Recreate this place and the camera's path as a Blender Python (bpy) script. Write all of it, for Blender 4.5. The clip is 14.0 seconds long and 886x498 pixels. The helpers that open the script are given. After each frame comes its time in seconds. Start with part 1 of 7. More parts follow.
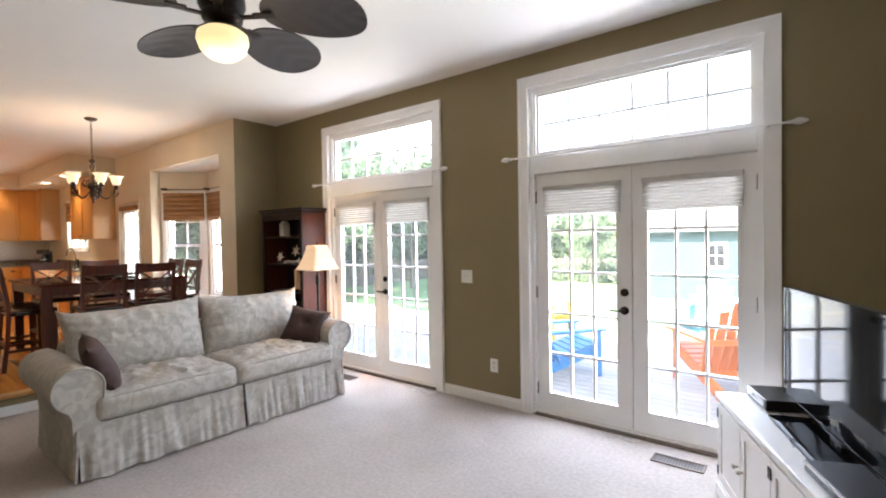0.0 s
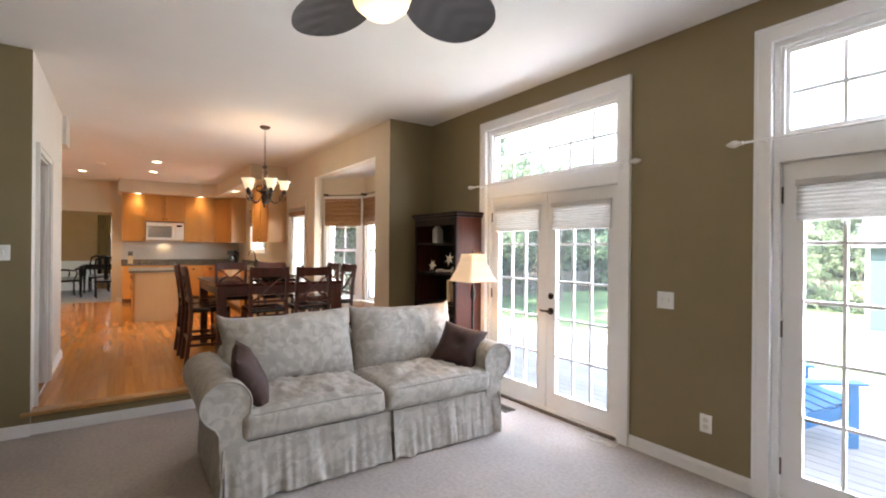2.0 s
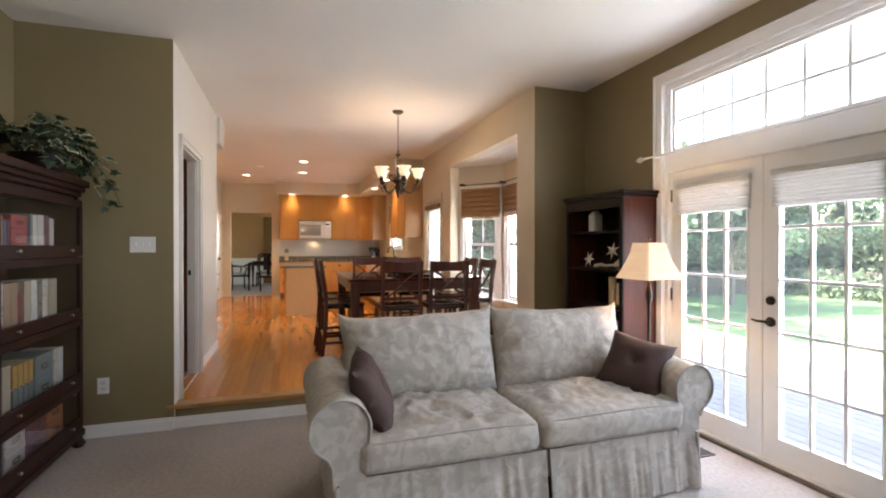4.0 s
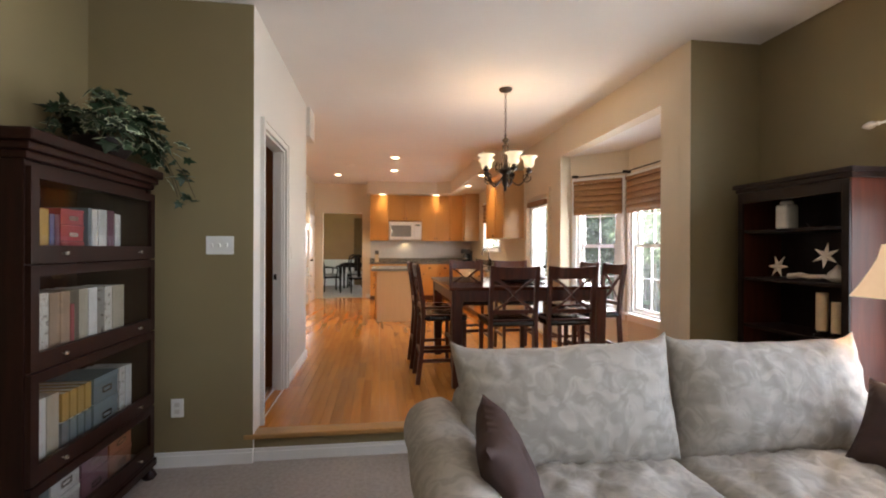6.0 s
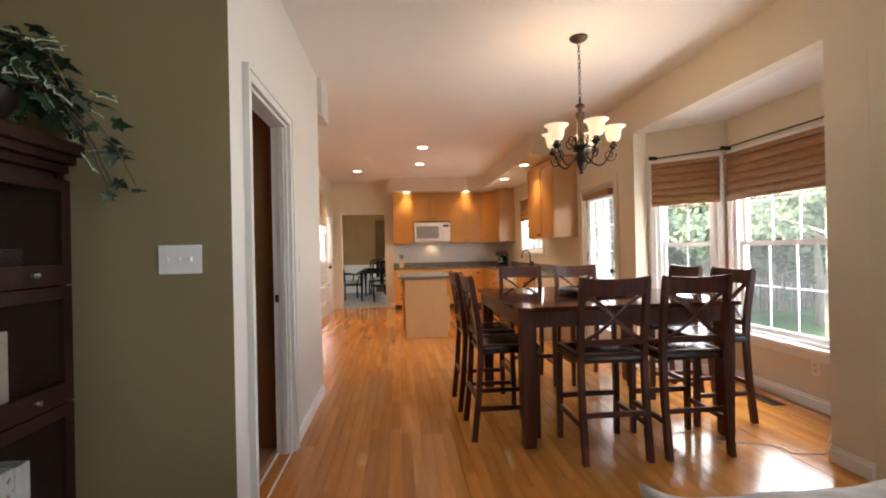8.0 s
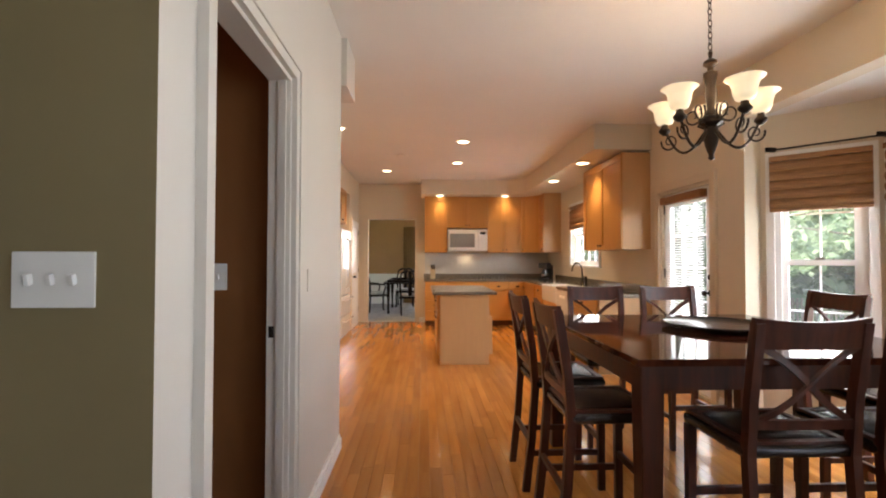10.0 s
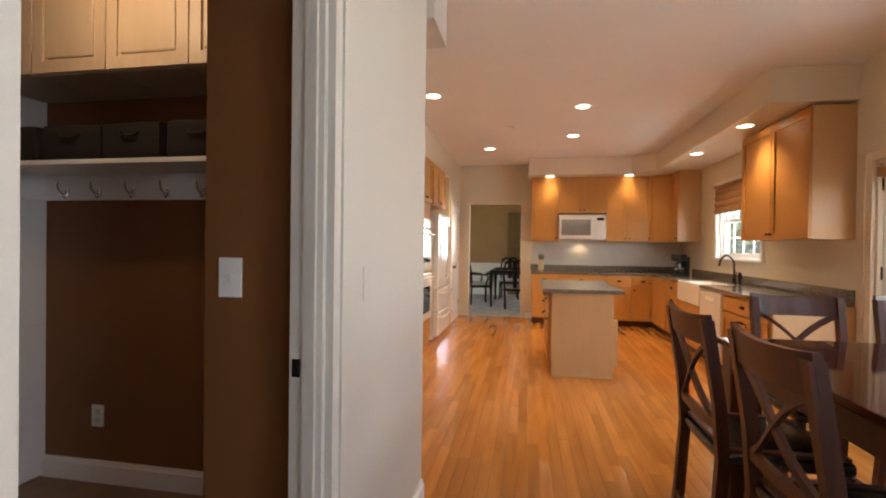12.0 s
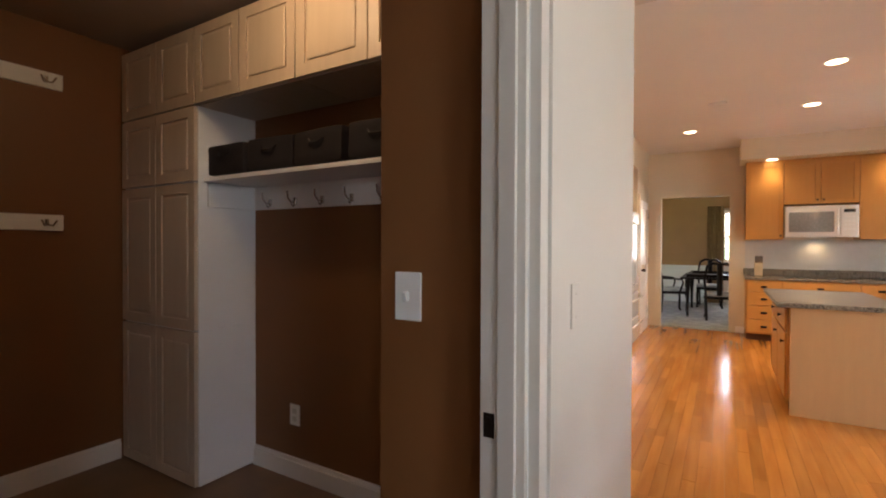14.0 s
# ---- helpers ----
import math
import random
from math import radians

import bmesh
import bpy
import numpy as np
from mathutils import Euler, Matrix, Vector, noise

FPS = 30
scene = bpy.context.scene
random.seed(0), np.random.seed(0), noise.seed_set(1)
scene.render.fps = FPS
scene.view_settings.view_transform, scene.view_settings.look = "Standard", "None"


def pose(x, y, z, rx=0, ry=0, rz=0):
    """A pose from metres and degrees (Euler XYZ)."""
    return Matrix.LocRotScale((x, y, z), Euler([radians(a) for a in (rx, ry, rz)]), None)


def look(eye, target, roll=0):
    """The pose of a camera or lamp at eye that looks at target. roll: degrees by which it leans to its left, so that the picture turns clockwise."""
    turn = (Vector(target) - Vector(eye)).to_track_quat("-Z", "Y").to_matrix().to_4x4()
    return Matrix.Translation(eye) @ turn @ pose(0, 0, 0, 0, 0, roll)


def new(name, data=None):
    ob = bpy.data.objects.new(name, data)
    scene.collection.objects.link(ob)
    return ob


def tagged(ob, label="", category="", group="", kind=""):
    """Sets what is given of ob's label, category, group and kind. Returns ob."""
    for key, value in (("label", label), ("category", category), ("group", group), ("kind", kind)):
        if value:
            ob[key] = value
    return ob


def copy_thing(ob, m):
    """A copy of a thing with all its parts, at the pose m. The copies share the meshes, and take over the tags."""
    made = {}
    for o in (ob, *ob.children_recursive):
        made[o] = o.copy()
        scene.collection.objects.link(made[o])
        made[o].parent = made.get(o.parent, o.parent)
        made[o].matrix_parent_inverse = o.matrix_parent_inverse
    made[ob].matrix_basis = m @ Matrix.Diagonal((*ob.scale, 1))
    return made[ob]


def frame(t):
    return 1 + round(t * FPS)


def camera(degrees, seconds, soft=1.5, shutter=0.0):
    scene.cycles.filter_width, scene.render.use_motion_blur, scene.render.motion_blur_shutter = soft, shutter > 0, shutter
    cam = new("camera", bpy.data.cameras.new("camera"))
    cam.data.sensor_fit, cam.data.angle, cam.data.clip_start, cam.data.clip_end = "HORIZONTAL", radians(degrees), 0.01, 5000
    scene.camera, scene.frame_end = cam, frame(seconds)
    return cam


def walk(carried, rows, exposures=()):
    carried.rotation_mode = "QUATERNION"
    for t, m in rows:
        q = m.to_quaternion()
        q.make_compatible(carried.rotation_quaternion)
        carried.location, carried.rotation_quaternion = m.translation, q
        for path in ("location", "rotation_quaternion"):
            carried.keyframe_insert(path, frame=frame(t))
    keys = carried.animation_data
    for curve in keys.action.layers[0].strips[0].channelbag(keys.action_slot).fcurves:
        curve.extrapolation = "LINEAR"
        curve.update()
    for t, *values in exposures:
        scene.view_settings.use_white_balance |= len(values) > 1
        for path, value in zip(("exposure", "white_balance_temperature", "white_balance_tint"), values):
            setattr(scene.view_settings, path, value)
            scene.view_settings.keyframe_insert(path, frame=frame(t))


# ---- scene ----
cam = camera(86.9, 14.0, soft=2.0)
PATH = [
    (0, (-0.921, 0.237, 1.514), (-2.156, 1.81, 1.473), -0.9),
    (0.5, (-1.044, 0.406, 1.55), (-2.389, 1.885, 1.506), -1.3),
    (1, (-1.245, 0.484, 1.527), (-2.694, 1.862, 1.5), -0.5),
    (1.5, (-1.438, 0.534, 1.538), (-2.988, 1.797, 1.521), 0.1),
    (2, (-1.608, 0.604, 1.518), (-3.254, 1.739, 1.517), 0.5),
    (2.5, (-1.765, 0.69, 1.491), (-3.504, 1.678, 1.492), 0.7),
    (3, (-1.989, 0.754, 1.468), (-3.796, 1.611, 1.456), 0.8),
    (3.5, (-2.179, 0.813, 1.453), (-4.038, 1.551, 1.444), 0.5),
    (4, (-2.361, 0.898, 1.44), (-4.263, 1.518, 1.431), -0.0),
    (6.5, (-3.53, 0.819, 1.443), (-5.516, 1.056, 1.437), 0.3),
    (7, (-3.843, 0.749, 1.457), (-5.831, 0.974, 1.446), 0.2),
    (7.5, (-4.159, 0.734, 1.47), (-6.147, 0.949, 1.458), -0.5),
    (8, (-4.448, 0.729, 1.475), (-6.439, 0.92, 1.479), -1.2),
    (8.2, (-4.582, 0.709, 1.472), (-6.573, 0.898, 1.484), -1.2),
    (10.3, (-5.659, 0.606, 1.524), (-7.658, 0.657, 1.56), 0.4),
    (10.5, (-5.786, 0.636, 1.544), (-7.786, 0.656, 1.569), 0.4),
    (11, (-6.026, 0.661, 1.529), (-8.024, 0.584, 1.545), 0.2),
    (11.5, (-6.229, 0.62, 1.526), (-8.219, 0.419, 1.519), 0.5),
    (12, (-6.371, 0.568, 1.526), (-8.338, 0.21, 1.511), 0.7),
    (12.5, (-6.487, 0.53, 1.545), (-8.416, 0.002, 1.524), 0.3),
    (13, (-6.587, 0.481, 1.547), (-8.46, -0.22, 1.527), 0.3),
    (13.5, (-6.652, 0.412, 1.557), (-8.452, -0.461, 1.54), 0.6),
    (14, (-6.704, 0.348, 1.552), (-8.42, -0.68, 1.53), 0.2),
]
walk(cam, [(t, look(eye, target, roll)) for t, eye, target, roll in PATH], [(0.0, 3.88), (2.0, 3.80), (4.0, 3.72), (8.0, 3.72), (10.5, 3.62), (14.0, 3.63)])

# ---- world, sun, daylight ----
world = bpy.data.worlds.new("world")
scene.world = world
world.use_nodes = True
wn = world.node_tree
sky = wn.nodes.new("ShaderNodeTexSky")
sky.sky_type, sky.sun_disc = "NISHITA", False
sky.sun_elevation, sky.sun_rotation = radians(46), radians(205)
sky.air_density, sky.dust_density, sky.ozone_density = 1.0, 2.5, 0.6
wn.links.new(sky.outputs[0], wn.nodes["Background"].inputs[0])
wn.nodes["Background"].inputs[1].default_value = 0.15


def lamp(name, kind, m, power, color, size=0.05, size_y=None, spot=None):
    data = bpy.data.lights.new(name, kind)
    data.energy, data.color = power, color
    if kind == "SUN":
        data.angle = radians(size)
    elif kind == "AREA":
        data.shape, data.size, data.size_y = "RECTANGLE", size, size_y or size
    else:
        data.shadow_soft_size = size
    if spot:
        data.spot_size, data.spot_blend = radians(spot), 0.6
    ob = new(name, data)
    ob.matrix_world = m
    return ob


WARM, CAN = (1.0, 0.70, 0.42), (1.0, 0.71, 0.41)
sun_dir = (math.sin(radians(205)) * math.cos(radians(46)), math.cos(radians(205)) * math.cos(radians(46)), math.sin(radians(46)))
lamp("sun", "SUN", look(Vector(sun_dir) * 50, (0, 0, 0)), 2.4, (1.0, 0.95, 0.88), 0.6)
# daylight through the window openings
for name, x, y, z, w, h, power, turn in (("door_daylight_1", -4.68, 4.16, 1.15, 1.45, 1.8, 5.5, 0), ("door_daylight_2", -1.98, 4.16, 1.15, 1.45, 1.8, 7.0, 0), ("transom_daylight_1", -4.68, 4.16, 2.48, 1.45, 0.42, 2.6, 0), ("transom_daylight_2", -1.98, 4.16, 2.48, 1.45, 0.42, 3.4, 0), ("bay_daylight", -8.11, 4.10, 1.4, 0.95, 1.1, 5.4, 0),
                                         ("bay_side_daylight", -9.05, 3.78, 1.4, 0.6, 1.1, 2.4, 45), ("kitchen_door_daylight", -10.15, 3.43, 1.4, 0.6, 1.5, 2.0, 0), ("sink_daylight", -13.07, 3.44, 1.8, 1.15, 0.7, 3.5, 0), ("dining_daylight", -19.62, 0.85, 1.74, 1.0, 1.15, 4.5, 90)):
    way = pose(0, 0, 0, 0, 0, turn) @ Vector((0, -3, -0.5))
    lamp(name, "AREA", look((x, y, z), Vector((x, y, z)) + way), power * (1.08 if x > -6 else 1), (0.91, 0.945, 1.06) if x > -6 else (0.97, 0.96, 0.95), w, h)


# ---- materials ----
def mat(name, c1, c2=None, scale=6.0, rough=0.6, bump=0.0, bscale=80.0, metal=0.0, stretch=(1, 1, 1), vary=0.0, island=False,
        coat=0.0, detail=5.0, sharp=(0.3, 0.7), emit=0.0, spec=0.5, leaf=0.0, wear=0.08, fold=0.0, twist=0.0):
    m = bpy.data.materials.new(name)
    m.use_nodes = True
    t = m.node_tree
    b = t.nodes["Principled BSDF"]
    tc, mp = t.nodes.new("ShaderNodeTexCoord"), t.nodes.new("ShaderNodeMapping")
    mp.inputs["Scale"].default_value = stretch
    t.links.new(tc.outputs["Object"], mp.inputs[0])
    c2 = c2 or tuple(x * 0.82 for x in c1)
    n1 = t.nodes.new("ShaderNodeTexNoise")
    n1.inputs["Scale"].default_value, n1.inputs["Detail"].default_value, n1.inputs["Distortion"].default_value = scale, detail, twist
    t.links.new(mp.outputs[0], n1.inputs[0])
    ramp = t.nodes.new("ShaderNodeValToRGB")
    ramp.color_ramp.elements[0].position, ramp.color_ramp.elements[1].position = sharp
    ramp.color_ramp.elements[0].color, ramp.color_ramp.elements[1].color = (*c2, 1), (*c1, 1)
    t.links.new(n1.outputs[0], ramp.inputs[0])
    out = ramp.outputs[0]
    if wear:
        n3 = t.nodes.new("ShaderNodeTexNoise")
        n3.inputs["Scale"].default_value, n3.inputs["Detail"].default_value = 0.9, 3.0
        t.links.new(tc.outputs["Object"], n3.inputs[0])
        mr = t.nodes.new("ShaderNodeMapRange")
        mr.inputs[1].default_value, mr.inputs[2].default_value = 0.3, 0.7
        mr.inputs[3].default_value, mr.inputs[4].default_value = 1 - wear, 1 + wear * 0.5
        t.links.new(n3.outputs[0], mr.inputs[0])
        hs = t.nodes.new("ShaderNodeHueSaturation")
        t.links.new(out, hs.inputs["Color"])
        t.links.new(mr.outputs[0], hs.inputs["Value"])
        out = hs.outputs[0]
    if vary:
        if island:
            src = t.nodes.new("ShaderNodeNewGeometry").outputs["Random Per Island"]
        else:
            src = t.nodes.new("ShaderNodeObjectInfo").outputs["Random"]
        mr2 = t.nodes.new("ShaderNodeMapRange")
        mr2.inputs[3].default_value, mr2.inputs[4].default_value = 1 - vary, 1 + vary
        t.links.new(src, mr2.inputs[0])
        hs2 = t.nodes.new("ShaderNodeHueSaturation")
        t.links.new(out, hs2.inputs["Color"])
        t.links.new(mr2.outputs[0], hs2.inputs["Value"])
        out = hs2.outputs[0]
    t.links.new(out, b.inputs["Base Color"])
    b.inputs["Metallic"].default_value = metal
    rr = t.nodes.new("ShaderNodeMapRange")
    rr.inputs[3].default_value, rr.inputs[4].default_value = max(0.02, rough * 0.85), min(1, rough * 1.15)
    t.links.new(n1.outputs[0], rr.inputs[0])
    t.links.new(rr.outputs[0], b.inputs["Roughness"])
    b.inputs["Coat Weight"].default_value = coat
    b.inputs["Specular IOR Level"].default_value = spec
    if emit:
        b.inputs["Emission Strength"].default_value = emit
        b.inputs["Emission Color"].default_value = (*c1, 1)
    if bump:
        n2, bp = t.nodes.new("ShaderNodeTexNoise"), t.nodes.new("ShaderNodeBump")
        n2.inputs["Scale"].default_value, n2.inputs["Detail"].default_value = bscale, 4.0
        bp.inputs["Strength"].default_value, bp.inputs["Distance"].default_value = bump, 0.01
        t.links.new(mp.outputs[0], n2.inputs[0])
        t.links.new(n2.outputs[0], bp.inputs["Height"])
        if fold:
            n4, b4 = t.nodes.new("ShaderNodeTexNoise"), t.nodes.new("ShaderNodeBump")
            n4.noise_type = "RIDGED_MULTIFRACTAL"
            n4.inputs["Scale"].default_value, n4.inputs["Detail"].default_value, n4.inputs["Distortion"].default_value = 5.5, 2.0, 1.2
            b4.inputs["Strength"].default_value, b4.inputs["Distance"].default_value = fold, 0.045
            t.links.new(tc.outputs["Object"], n4.inputs[0])
            t.links.new(n4.outputs[0], b4.inputs["Height"])
            t.links.new(b4.outputs[0], bp.inputs["Normal"])
        t.links.new(bp.outputs[0], b.inputs["Normal"])
    if leaf:
        tl, mx = t.nodes.new("ShaderNodeBsdfTranslucent"), t.nodes.new("ShaderNodeMixShader")
        mx.inputs[0].default_value = leaf
        t.links.new(out, tl.inputs[0])
        t.links.new(b.outputs[0], mx.inputs[1])
        t.links.new(tl.outputs[0], mx.inputs[2])
        t.links.new(mx.outputs[0], t.nodes["Material Output"].inputs[0])
    return m


def glass_mat(name, tint=(1, 1, 1), veil=0.0):
    """Thin pane: clear, with gloss that grows at grazing angles and a translucent veil that imitates daylight haze."""
    m = bpy.data.materials.new(name)
    m.use_nodes = True
    t = m.node_tree
    t.nodes.remove(t.nodes["Principled BSDF"])
    tr, gl, mx = t.nodes.new("ShaderNodeBsdfTransparent"), t.nodes.new("ShaderNodeBsdfGlossy"), t.nodes.new("ShaderNodeMixShader")
    lw, pw, mr = t.nodes.new("ShaderNodeLayerWeight"), t.nodes.new("ShaderNodeMath"), t.nodes.new("ShaderNodeMapRange")
    tr.inputs[0].default_value = (*tint, 1)
    gl.inputs["Roughness"].default_value = 0.0
    pw.operation = "POWER"
    pw.inputs[1].default_value = 4.0
    mr.inputs[3].default_value, mr.inputs[4].default_value = 0.025, 0.6
    t.links.new(lw.outputs["Facing"], pw.inputs[0])
    t.links.new(pw.outputs[0], mr.inputs[0])
    t.links.new(mr.outputs[0], mx.inputs[0])
    t.links.new(tr.outputs[0], mx.inputs[1])
    t.links.new(gl.outputs[0], mx.inputs[2])
    out = mx.outputs[0]
    if veil:
        tl, m2 = t.nodes.new("ShaderNodeBsdfTranslucent"), t.nodes.new("ShaderNodeMixShader")
        tl.inputs[0].default_value = (0.85, 0.87, 0.88, 1)
        m2.inputs[0].default_value = veil
        t.links.new(out, m2.inputs[1])
        t.links.new(tl.outputs[0], m2.inputs[2])
        out = m2.outputs[0]
    t.links.new(out, t.nodes["Material Output"].inputs[0])
    return m


